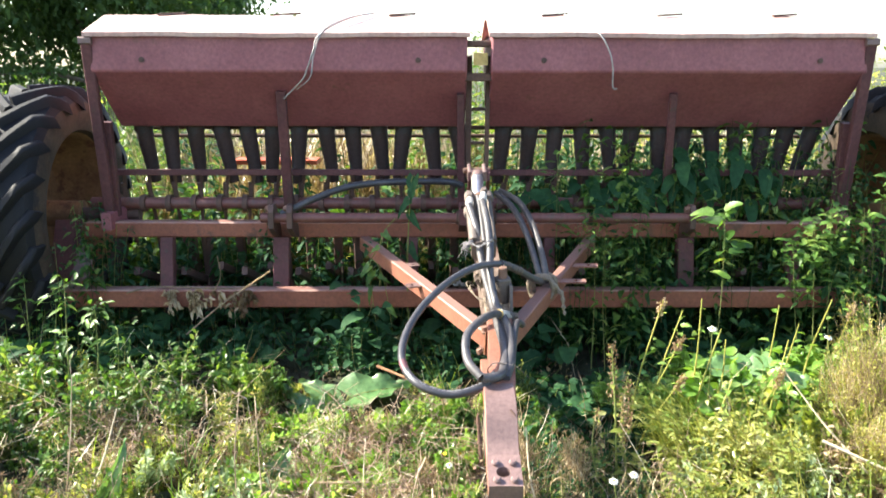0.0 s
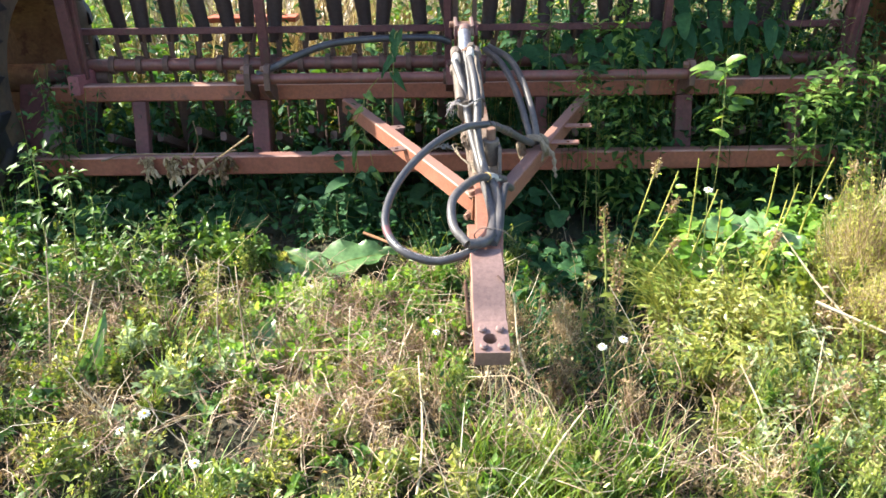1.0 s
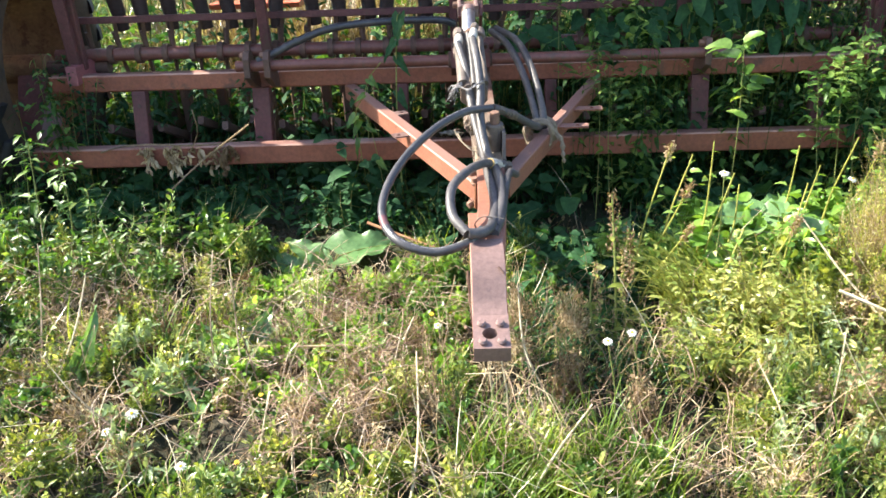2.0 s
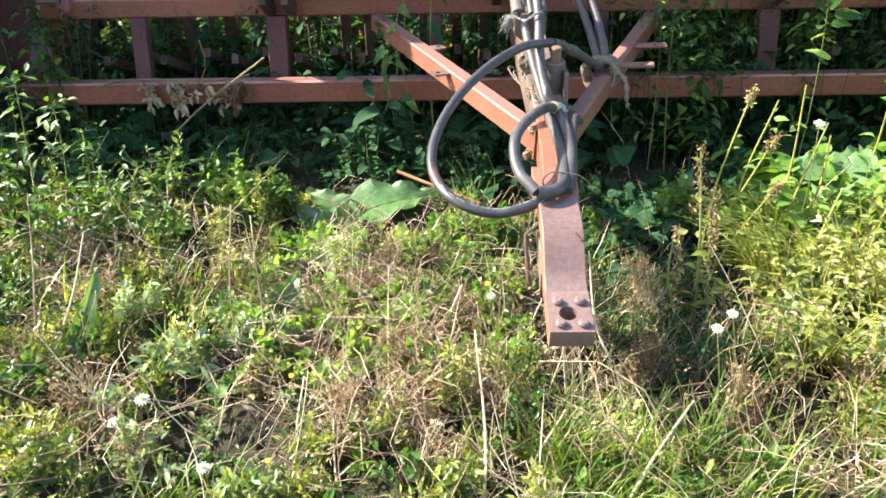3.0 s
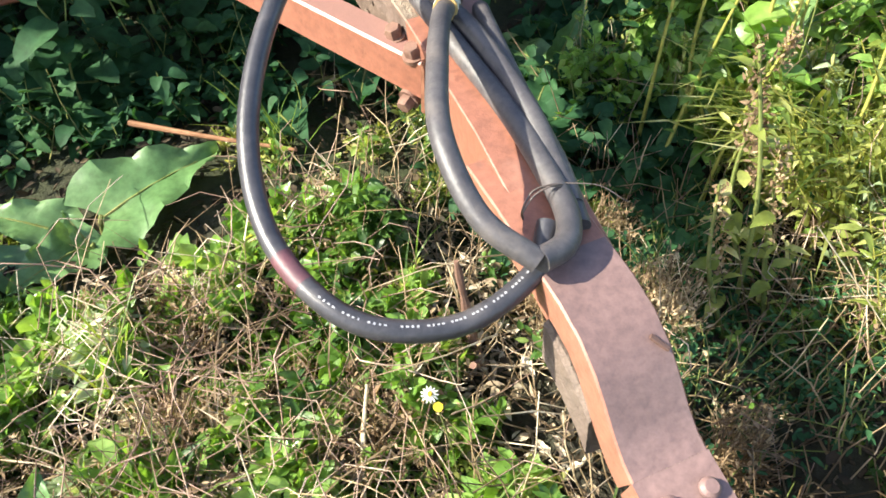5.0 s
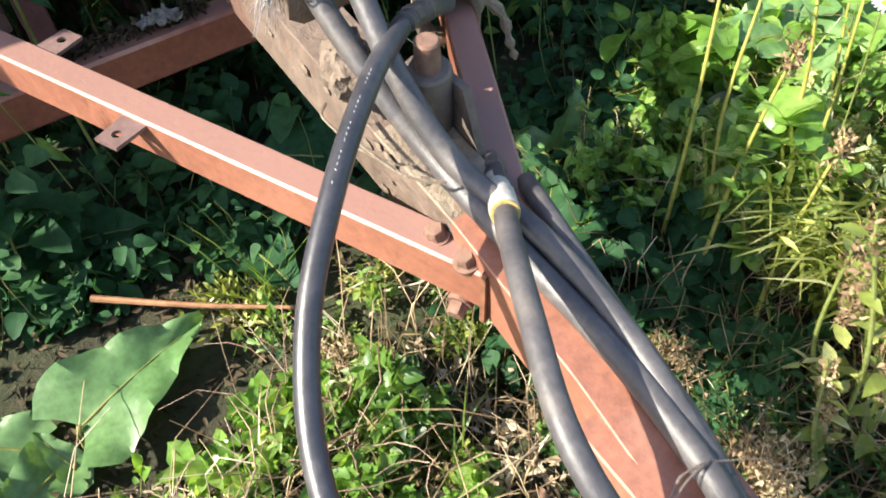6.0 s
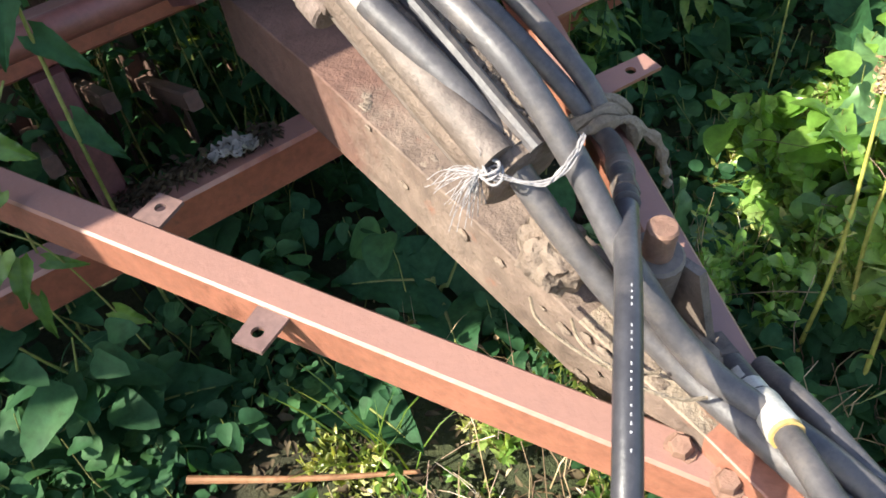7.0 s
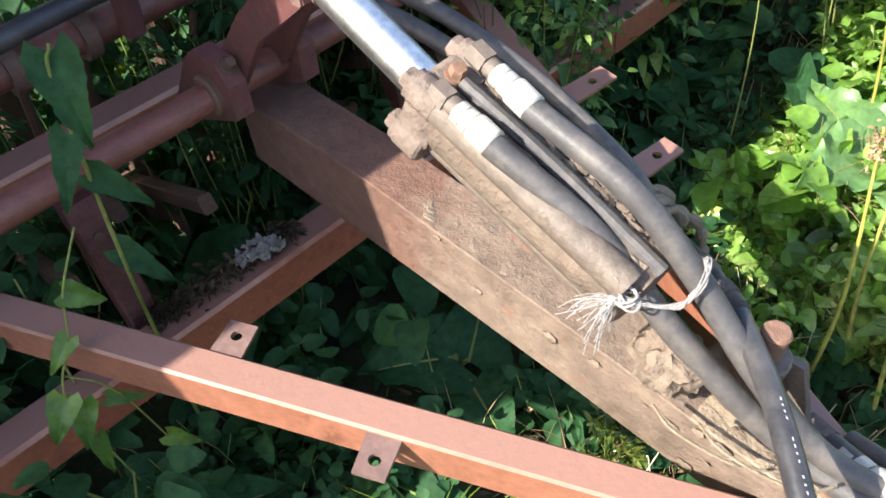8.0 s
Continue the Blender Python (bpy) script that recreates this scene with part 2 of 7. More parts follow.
def ground_material():
    m, nodes, links, bsdf = shader("soil_and_litter")
    coord = nodes.new("ShaderNodeTexCoord").outputs["Object"]
    big = noise_node(nodes, links, 0.9, 5, 0.6, coord)
    mid = noise_node(nodes, links, 7.0, 6, 0.7, coord)
    fine = noise_node(nodes, links, 60.0, 6, 0.75, coord)
    soil = ramp_node(nodes, links, mid.outputs[0], [(0.35, (0.020, 0.016, 0.011)), (0.55, (0.04, 0.031, 0.02)), (0.7, (0.085, 0.064, 0.04))]).outputs[0]
    green = ramp_node(nodes, links, fine.outputs[0], [(0.35, (0.025, 0.042, 0.012)), (0.65, (0.07, 0.09, 0.03))]).outputs[0]
    fac = ramp_node(nodes, links, big.outputs[0], [(0.42, (0.15, 0.15, 0.15)), (0.6, (0.85, 0.85, 0.85))]).outputs[0]
    col = mix_node(nodes, links, fac, soil, green)
    links.new(col, bsdf.inputs["Base Color"])
    bsdf.inputs["Roughness"].default_value = 0.95
    bp = nodes.new("ShaderNodeBump")
    bp.inputs["Strength"].default_value = 0.9
    bp.inputs["Distance"].default_value = 0.02
    links.new(fine.outputs[0], bp.inputs["Height"])
    links.new(bp.outputs[0], bsdf.inputs["Normal"])
    return m


SOIL = ground_material()

# ---- building helpers ----
C = 0.175          # the machine's middle plane
HOME = Vector((C, 3.9, 0.09))


def mesh_from(name, bm, material):
    me = bpy.data.meshes.new(name)
    bmesh.ops.recalc_face_normals(bm, faces=bm.faces)
    bm.to_mesh(me)
    bm.free()
    me.materials.append(material)
    return me


def smooth_by_angle(me, degrees=35):
    for p in me.polygons:
        p.use_smooth = True
    me.set_sharp_from_angle(angle=radians(degrees))


def hang(ob, parent):
    ob.parent = parent
    if parent.type == "EMPTY":
        ob.matrix_parent_inverse = Matrix.Translation(parent.location).inverted()
    return ob


def part(name, bm, material, parent, label=""):
    me = mesh_from(name, bm, material)
    smooth_by_angle(me)
    ob = hang(new(name, me), parent)
    return tagged(ob, label)


def again(name, me, parent, m, label=""):
    ob = hang(new(name, me), parent)
    ob.matrix_basis = m
    return tagged(ob, label)


def thing(name, at, label, category, group="", kind=""):
    e = new(name)
    e.location = at
    e.empty_display_size = 0.1
    return tagged(e, label, category, group, kind)


def frame_of(d, up=Vector((0, 0, 1))):
    d = Vector(d).normalized()
    if abs(d.dot(up)) > 0.98:
        up = Vector((0, 1, 0))
    side = d.cross(up).normalized()
    return d, side, side.cross(d).normalized()


def add_loft(bm, rings, closed_ends=True):
    """Joins rings of equal length, each a list of points, into a skin."""
    vs = [[bm.verts.new(p) for p in r] for r in rings]
    n = len(vs[0])
    for a, b in zip(vs, vs[1:]):
        for i in range(n):
            bm.faces.new((a[i], a[(i + 1) % n], b[(i + 1) % n], b[i]))
    if closed_ends:
        bm.faces.new(vs[0][::-1])
        bm.faces.new(vs[-1])
    return vs


def rect_ring(c, side, up, w, h, r=0.006):
    """A rectangle's outline with cut corners."""
    c, out = Vector(c), []
    for sx, sy in ((1, 1), (-1, 1), (-1, -1), (1, -1)):
        a, b = (sx * (w / 2 - r), sy * h / 2), (sx * w / 2, sy * (h / 2 - r))
        if sx * sy > 0:
            a, b = b, a
        out += [c + side * a[0] + up * a[1], c + side * b[0] + up * b[1]]
    return out


def add_bar(bm, p0, p1, w, h, r=0.006, up=Vector((0, 0, 1))):
    d, side, top = frame_of(Vector(p1) - Vector(p0), up)
    add_loft(bm, [rect_ring(p0, side, top, w, h, r), rect_ring(p1, side, top, w, h, r)])


def bar(p0, p1, w, h, r=0.006, up=Vector((0, 0, 1))):
    bm = bmesh.new()
    add_bar(bm, p0, p1, w, h, r, up)
    return bm


def spline(points, n=8):
    P = [Vector(p) for p in points]
    P = [P[0] * 2 - P[1]] + P + [P[-1] * 2 - P[-2]]
    out = []
    for i in range(1, len(P) - 2):
        a, b, c, d = P[i - 1:i + 3]
        for k in range(n + (i == len(P) - 3)):
            s = k / n
            out.append(0.5 * (2 * b + (c - a) * s + (2 * a - 5 * b + 4 * c - d) * s * s + (3 * b - a - 3 * c + d) * s ** 3))
    return out


def add_tube(bm, points, r, seg=12, ends=True):
    """A round tube along points; r is a number, or a function of 0..1 along it."""
    P = [Vector(p) for p in points]
    rings, side = [], None
    for i, p in enumerate(P):
        d = (P[min(i + 1, len(P) - 1)] - P[max(i - 1, 0)]).normalized()
        if side is None:
            side = frame_of(d)[1]
        side = (side - d * side.dot(d)).normalized()
        up = side.cross(d)
        rr = r(i / (len(P) - 1)) if callable(r) else r
        rings.append([p + (side * math.cos(a) + up * math.sin(a)) * rr for a in (2 * math.pi * k / seg for k in range(seg))])
    add_loft(bm, rings, ends)


def tube(points, r, seg=12):
    bm = bmesh.new()
    add_tube(bm, points, r, seg)
    return bm


def rod(p0, p1, r, seg=14, chamfer=0.0):
    p0, p1 = Vector(p0), Vector(p1)
    bm = bmesh.new()
    if chamfer:
        d = (p1 - p0).normalized() * chamfer
        q = [p0, p0 + d, p1 - d, p1]
        add_tube(bm, q, lambda s: r - chamfer * 0.8 if s in (0, 1) else r, seg)
    else:
        add_tube(bm, [p0, p1], r, seg)
    return bm


def add_lathe(bm, profile, seg, m):
    """Turns a profile of (along, radius) round m's x axis."""
    rings = [[m @ Vector((x, r * math.cos(a), r * math.sin(a))) for a in (2 * math.pi * k / seg for k in range(seg))] for x, r in list(profile) + [profile[0]]]
    add_loft(bm, rings, False)
    bmesh.ops.remove_doubles(bm, verts=bm.verts, dist=1e-5)


def plate(outline, axis, thick):
    """A flat plate: outline of points, thickened along axis."""
    bm = bmesh.new()
    a = Vector(axis).normalized() * thick / 2
    add_loft(bm, [[Vector(p) - a for p in outline], [Vector(p) + a for p in outline]])
    return bm


def drilled(corners, axis, thick, centre, r, k=28):
    """A flat four-cornered plate with a round hole through it."""
    axis = Vector(axis).normalized()
    corners = [Vector(c) for c in corners]
    centre = Vector(centre)
    u = (corners[1] - corners[0]).normalized()
    v = axis.cross(u).normalized()
    flat = [((c - centre).dot(u), (c - centre).dot(v)) for c in corners]
    inner, outer = [], []
    for i in range(k):
        a = 2 * math.pi * i / k
        ca, sa = math.cos(a), math.sin(a)
        best = 1e9
        for (x0, y0), (x1, y1) in zip(flat, flat[1:] + flat[:1]):
            den = ca * (y1 - y0) - sa * (x1 - x0)
            if abs(den) > 1e-12:
                t = (x0 * (y1 - y0) - y0 * (x1 - x0)) / den
                if 0 < t < best:
                    best = t
        outer.append([ca * best, sa * best])
        inner.append([ca * r, sa * r])
    for c in flat:
        near = min(range(k), key=lambda i: (outer[i][0] - c[0]) ** 2 + (outer[i][1] - c[1]) ** 2)
        outer[near] = list(c)
    bm = bmesh.new()
    rings = [[bm.verts.new(centre + u * x + v * y + axis * h) for x, y in ring] for ring, h in ((outer, thick / 2), (inner, thick / 2), (inner, -thick / 2), (outer, -thick / 2))]
    for a, b in zip(rings, rings[1:] + rings[:1]):
        for i in range(k):
            bm.faces.new((a[i], a[(i + 1) % k], b[(i + 1) % k], b[i]))
    bmesh.ops.recalc_face_normals(bm, faces=bm.faces)
    return bm


def bolt(p, axis, r=0.014, h=0.012):
    """A six-sided head with a washer."""
    bm = bmesh.new()
    p, axis = Vector(p), Vector(axis).normalized()
    add_tube(bm, [p - axis * 0.004, p + axis * 0.003], r * 1.35, 14)
    add_tube(bm, [p + axis * 0.002, p + axis * h * 0.8, p + axis * h], lambda s: r if s < 1 else r * 0.82, 6)
    return bm

# ---- ground ----
def hummock(x, y):
    """Tussocky unevenness of the old meadow: above 0 in the dips, below 0 on the tuffets."""
    return np.sin(9.1 * x + 2.0 * np.sin(3.3 * y)) * np.sin(10.3 * y + 1.7 * np.sin(4.1 * x + 1)) + 0.55 * np.sin(17 * x - 13 * y + 0.7) * np.sin(11 * x + 15 * y)


def ground_z(x, y):
    x, y = np.asarray(x, float), np.asarray(y, float)
    near = np.exp(-((x * x + (y - 3) ** 2) / 60.0))
    bumps = 0.022 * np.sin(2.3 * x + 0.7 * y) + 0.018 * np.sin(1.3 * x - 2.9 * y + 1.0) + 0.012 * np.sin(5.1 * x + 4.3 * y)
    tuffet = np.exp(-(x / 2.3) ** 6) * np.exp(-((y - 2.2) / 1.25) ** 8)
    return 0.085 - 0.042 * hummock(x, y) * tuffet + bumps * near + 0.10 * np.sin(0.11 * x + 0.4) * np.sin(0.09 * y) * (1 - near)


def build_ground():
    xs = np.concatenate([-np.geomspace(2000, 5, 14), np.linspace(-4.6, 4.6, 231), np.geomspace(5, 2000, 14)])
    ys = np.concatenate([-np.geomspace(2000, 2, 12), np.linspace(-1.5, 8, 238), np.geomspace(8.6, 2000, 16)])
    X, Y = np.meshgrid(xs, ys)
    Z = ground_z(X, Y)
    nx = len(xs)
    verts = np.stack([X.ravel(), Y.ravel(), Z.ravel()], 1).tolist()
    faces = [(j * nx + i, j * nx + i + 1, (j + 1) * nx + i + 1, (j + 1) * nx + i) for j in range(len(ys) - 1) for i in range(nx - 1)]
    me = bpy.data.meshes.new("ground")
    me.from_pydata(verts, [], faces)
    me.materials.append(SOIL)
    for p in me.polygons:
        p.use_smooth = True
    return tagged(new("ground", me), "uneven soil covered in dry plant litter", "ground", kind="structure")


build_ground()

# ---- the seed drill ----
drill = thing("seed_drill", HOME, "old rusty red grain seed drill overgrown with weeds", "seed drill")
FRONT_Y, UPPER_Y = 3.95, 4.14     # middles of the two cross beams


def cross_beams():
    lower = part("lower_beam", bar((-1.90, FRONT_Y, 0.427), (2.22, FRONT_Y, 0.427), 0.075, 0.092, 0.007), BEAM_RED, drill, "long red-brown square steel beam")
    upper = part("upper_beam", bar((-1.82, UPPER_Y, 0.737), (2.17, UPPER_Y, 0.737), 0.075, 0.080, 0.007), BEAM_RED, drill, "long red-brown square steel beam")
    for x, w in ((-1.39, 0.066), (-0.812, 0.082), (-0.150, 0.056), (0.543, 0.056), (1.234, 0.082), (1.78, 0.066)):
        p = part("upright", bar((x, 4.022, 0.385), (x, 4.085, 0.702), w, 0.05 if w < 0.08 else 0.06, 0.004, Vector((0, 1, 0))), MAROON_SHADED, drill)
        part("foot_lug", bar((x, 3.985, 0.42), (x, 4.03, 0.42), w * 0.8, 0.03, 0.004), MAROON_SHADED, p)
        if w < 0.08:
            part("bolt_hole", tube([(x, 4.042, 0.640), (x, 4.056, 0.637)], 0.009, 10), DARK_METAL, p, "dark round hole")
    # end plates of the frame, cut on a slant
    for s in (-1, 1):
        xo = C + s * 2.125
        xi = xo - s * 0.135
        pl = part("end_plate", plate([(xo + s * 0.02, 3.955, 0.40), (xo, 4.09, 0.79), (xi, 4.09, 0.79), (xi + s * 0.01, 4.0, 0.58), (xi + s * 0.03, 3.955, 0.40)], (0, 1, -0.4), 0.012), MAROON_SHADED, drill, "dull red steel end plate")
        part("plate_hole", tube([(xo - s * 0.05, 4.058, 0.752), (xo - s * 0.05, 4.075, 0.745)], 0.010, 10), DARK_METAL, pl, "dark round hole")
        part("end_flap", plate([(xi + s * 0.035, 3.93, 0.46), (xi + s * 0.005, 4.05, 0.695), (xi - s * 0.065, 4.01, 0.60), (xi - s * 0.055, 3.97, 0.53)], (0, -0.8, 0.6), 0.008), FADED, pl, "bare faded flap of bent sheet")


def shaft_pipes():
    # upper shaft with collars, and the shorter lifting shaft before it
    p1 = part("pressure_shaft", rod((-1.84, 4.28, 0.845), (2.18, 4.28, 0.845), 0.031, 18), PIPE_RED, drill, "red-brown pipe shaft with collars")
    bm = bmesh.new()
    add_tube(bm, [(-0.013, 0, 0), (0.013, 0, 0)], 0.046, 16)
    collar = mesh_from("collar", bm, DARK_METAL)
    smooth_by_angle(collar)
    bm = bmesh.new()
    add_tube(bm, [(0.02, -0.01, 0.12), (-0.005, 0.02, -0.05), (-0.02, 0.10, -0.30)], 0.010, 8)
    add_tube(bm, [(0, 0.0, 0.05), (0, 0.02, -0.05)], 0.014, 8)
    prod = mesh_from("pressure_rod", bm, DARK_METAL)
    smooth_by_angle(prod)
    x = -1.70
    while x < 2.08:
        if abs(x - C) > 0.08:
            again("collar", collar, p1, Matrix.Translation((x, 4.28, 0.845)))
            again("pressure_rod", prod, drill, pose(x + 0.02, 4.31, 0.90, 4 * math.sin(x * 7), 5 * math.sin(x * 5), 0))
        x += 0.1335
    p2 = part("lifting_shaft", rod((-0.885, 3.96, 0.826), (1.31, 3.96, 0.826), 0.025, 20), PIPE_RED, drill, "worn red-brown pipe shaft")
    for x in (-0.83, -0.74, 1.22):
        b = part("shaft_bearing", plate([(x, 3.915, 0.78), (x, 3.912, 0.86), (x, 3.935, 0.892), (x, 3.985, 0.892), (x, 4.02, 0.86), (x, 4.10, 0.75), (x, 4.10, 0.70), (x, 4.0, 0.73)], (1, 0, 0), 0.026), DARK_METAL, drill, "rusty dark bearing bracket")
        part("nut", bolt((x - 0.014, 3.96, 0.87), (-1, 0, 0), 0.016, 0.02), BOLT, b)
    # lugs that carry the lifting shaft at the middle
    for x in (0.10, 0.235):
        b = part("shaft_lug", plate([(x, 3.905, 0.80), (x, 3.902, 0.86), (x, 3.925, 0.895), (x, 3.98, 0.90), (x, 4.02, 0.87), (x, 4.10, 0.76), (x, 4.05, 0.74)], (1, 0, 0), 0.034), MAROON_SHADED, drill, "cast lug round the shaft")
        part("set_bolt", bolt((x, 3.918, 0.888), (0, -0.8, 0.6), 0.010, 0.024), DARK_METAL, b)
        part("clamp_ring", rod((x - 0.03 if x < C else x + 0.03, 3.96, 0.828), (x, 3.96, 0.828), 0.036, 18, 0.004), DARK_METAL, b)
    for x in (0.125, 0.21):
        part("lifting_lever", plate([(x, 3.705, 1.045), (x, 3.71, 1.078), (x, 3.745, 1.088), (x, 3.88, 0.975), (x, 3.985, 0.86), (x, 3.965, 0.81), (x, 3.925, 0.835), (x, 3.84, 0.945)], (1, 0, 0), 0.012), MAROON_SHADED, drill, "dark steel lever arm")


def grain_box():
    section = [(3.982, 1.69), (3.985, 1.525), (4.30, 1.245), (4.42, 1.245), (4.70, 1.525), (4.70, 1.69)]
    for name, x0, x1 in (("grain_box", -1.665, 0.118), ("grain_box", 0.232, 2.02)):
        bm = bmesh.new()
        add_loft(bm, [[Vector((x, y, z)) for y, z in section] for x in (x0, x1)])
        box = part(name, bm, RED_SHADE, drill, "dull maroon sheet-metal grain hopper")
        bv = box.modifiers.new("edge", "BEVEL")
        bv.width, bv.segments, bv.limit_method = 0.010, 2, "ANGLE"
        # lid: a shallow ridge with a folded rim
        n = 18
        bm = bmesh.new()
        rows = []
        for i in range(n + 1):
            x = x0 - 0.012 + (x1 - x0 + 0.024) * i / n
            w = 0.0012 * math.sin(i * 1.9 + x0 * 3) + 0.0025 * math.sin(i * 0.5)
            rows.append([Vector((x, y, z + w)) for y, z in ((3.958, 1.682), (3.955, 1.702), (4.24, 1.795), (4.40, 1.805), (4.73, 1.70), (4.728, 1.68), (4.40, 1.785), (4.24, 1.775))])
        add_loft(bm, rows)
        lid = part("lid", bm, LID, box, "sun-bleached pale pink steel lid")
        for fx in (0.139, 0.870):
            x = x0 + (x1 - x0) * fx
            part("rivet", bolt((x, 3.982, 1.578), (0, -1, 0), 0.010, 0.006), DARK_METAL, box)
        for fx in (0.18, 0.5, 0.82):
            x = x0 + (x1 - x0) * fx
            part("lid_latch", bar((x - 0.06, 4.22, 1.797), (x + 0.07, 4.25, 1.806), 0.014, 0.010, 0.002), DARK_METAL, lid)
    # bridge in the gap between the two hoppers
    g = part("gap_bracket", bar((0.112, 4.06, 1.655), (0.238, 4.06, 1.655), 0.10, 0.03), DARK_METAL, drill, "dark steel bridge between the hoppers")
    part("gap_crossbar", bar((0.112, 4.04, 1.50), (0.238, 4.04, 1.50), 0.02, 0.04), DARK_METAL, g)
    part("maker_plate", plate([(0.148, 3.995, 1.555), (0.148, 3.995, 1.612), (0.215, 3.995, 1.612), (0.215, 3.995, 1.555)], (0, 1, 0), 0.006), YELLOW, g, "small faded yellow plate")
    for z in (1.34, 1.17):
        part("gap_rod", rod((0.112, 4.2, z), (0.238, 4.2, z), 0.009, 8), DARK_METAL, g)
    for x, w in ((0.132, 0.03), (0.226, 0.022)):
        part("gap_strut", bar((x, 4.2, 1.0), (x, 4.12, 1.6), w, 0.03, 0.003), DARK_METAL, g)
    # drive box with a feed shaft beneath
    part("feed_shaft", rod((-1.66, 4.50, 1.225), (2.02, 4.50, 1.225), 0.012, 10), DARK_METAL, drill)
    part("feed_shaft", rod((-1.66, 4.62, 1.17), (2.02, 4.62, 1.17), 0.011, 10), DARK_METAL, drill)
    part("foot_rail", bar((-1.72, 4.25, 1.012), (2.06, 4.25, 1.012), 0.022, 0.032, 0.003), MAROON_SHADED, drill, "thin dull red rail")
    part("rear_step", bar((-1.25, 5.0, 0.985), (-0.75, 5.0, 0.985), 0.16, 0.03, 0.004), ORANGE, drill, "bright red rear footboard")


def hopper_supports():
    def support(p0, p1, w, d=0.035):
        return part("hopper_support", bar(p0, p1, w, d, 0.004, Vector((0, 1, 0))), MAROON_SHADED, drill, "dull red upright strap")
    for s in (-1, 1):
        x = C + s * 1.845
        a = support((x, 3.985, 1.66), (x + s * 0.02, 4.14, 0.77), 0.050)
        part("support_cap", bar((x - 0.03, 3.985, 1.665), (x + 0.03, 3.985, 1.665), 0.05, 0.035), FADED, a)
        support((x - s * 0.016, 4.10, 1.28), (x + s * 0.004, 4.17, 0.80), 0.046)
    for x, top in ((-0.775, 1.43), (0.10, 1.42), (1.14, 1.42)):
        support((x - 0.01, 4.075, top), (x + 0.02 * (x > C) - 0.02 * (x < 0), 4.22, 0.84), 0.048 if x < 0 else 0.036)


def seed_tubes():
    bm = bmesh.new()
    prof, n = [], 15
    for i in range(n + 1):
        s = i / n
        prof.append((-0.31 * s, 0.046 - 0.020 * s + (0.004 if i % 2 else 0.0)))
    add_lathe(bm, prof, 12, pose(0, 0, 0, 0, -90, 0))
    tube_me = mesh_from("seed_tube", bm, TUBE)
    smooth_by_angle(tube_me)
    bm = bmesh.new()
    add_bar(bm, (0, 0, 0.03), (0, 0, -0.03), 0.07, 0.07, 0.01, Vector((0, 1, 0)))
    cup = mesh_from("feed_cup", bm, DARK_METAL)
    bm = bmesh.new()
    add_tube(bm, [(-0.004, 0, 0), (0.004, 0, 0)], 0.175, 28)
    add_tube(bm, [(-0.02, 0, 0), (0.02, 0, 0)], 0.05, 14)
    disc = mesh_from("opener_disc", bm, DARK_METAL)
    smooth_by_angle(disc)
    bm = bmesh.new()
    add_bar(bm, (0, -0.42, 0.20), (0, 0.02, 0.03), 0.03, 0.04, 0.004)
    add_bar(bm, (0, 0.05, 0.0), (0, 0.0, 0.36), 0.05, 0.06, 0.006, Vector((0, 1, 0)))
    arm = mesh_from("opener_arm", bm, DARK_METAL)
    rng = random.Random(5)
    xs = [-1.59 + 0.139 * i for i in range(13)] + [0.33 + 0.1375 * i for i in range(13)]
    for i, x in enumerate(xs):
        lean = rng.uniform(-9, 9) - (9 if i < 4 else 0) + (8 if i > 22 else 0)
        y = 4.40 + rng.uniform(-0.015, 0.015)
        tb = again("seed_tube", tube_me, drill, pose(x, y, 1.245, rng.uniform(-6, 10), lean, 0))
        again("feed_cup", cup, tb, Matrix.Translation((0, 0, 0.0)))
        dx, dy = x + rng.uniform(-0.02, 0.02), 4.55 + (0.12 if i % 2 else 0.0)
        d = again("opener_arm", arm, drill, Matrix.Translation((dx, dy - 0.02, 0.32)))
        again("opener_disc", disc, d, pose(0.02, 0.02, -0.04, 0, 0, 6))


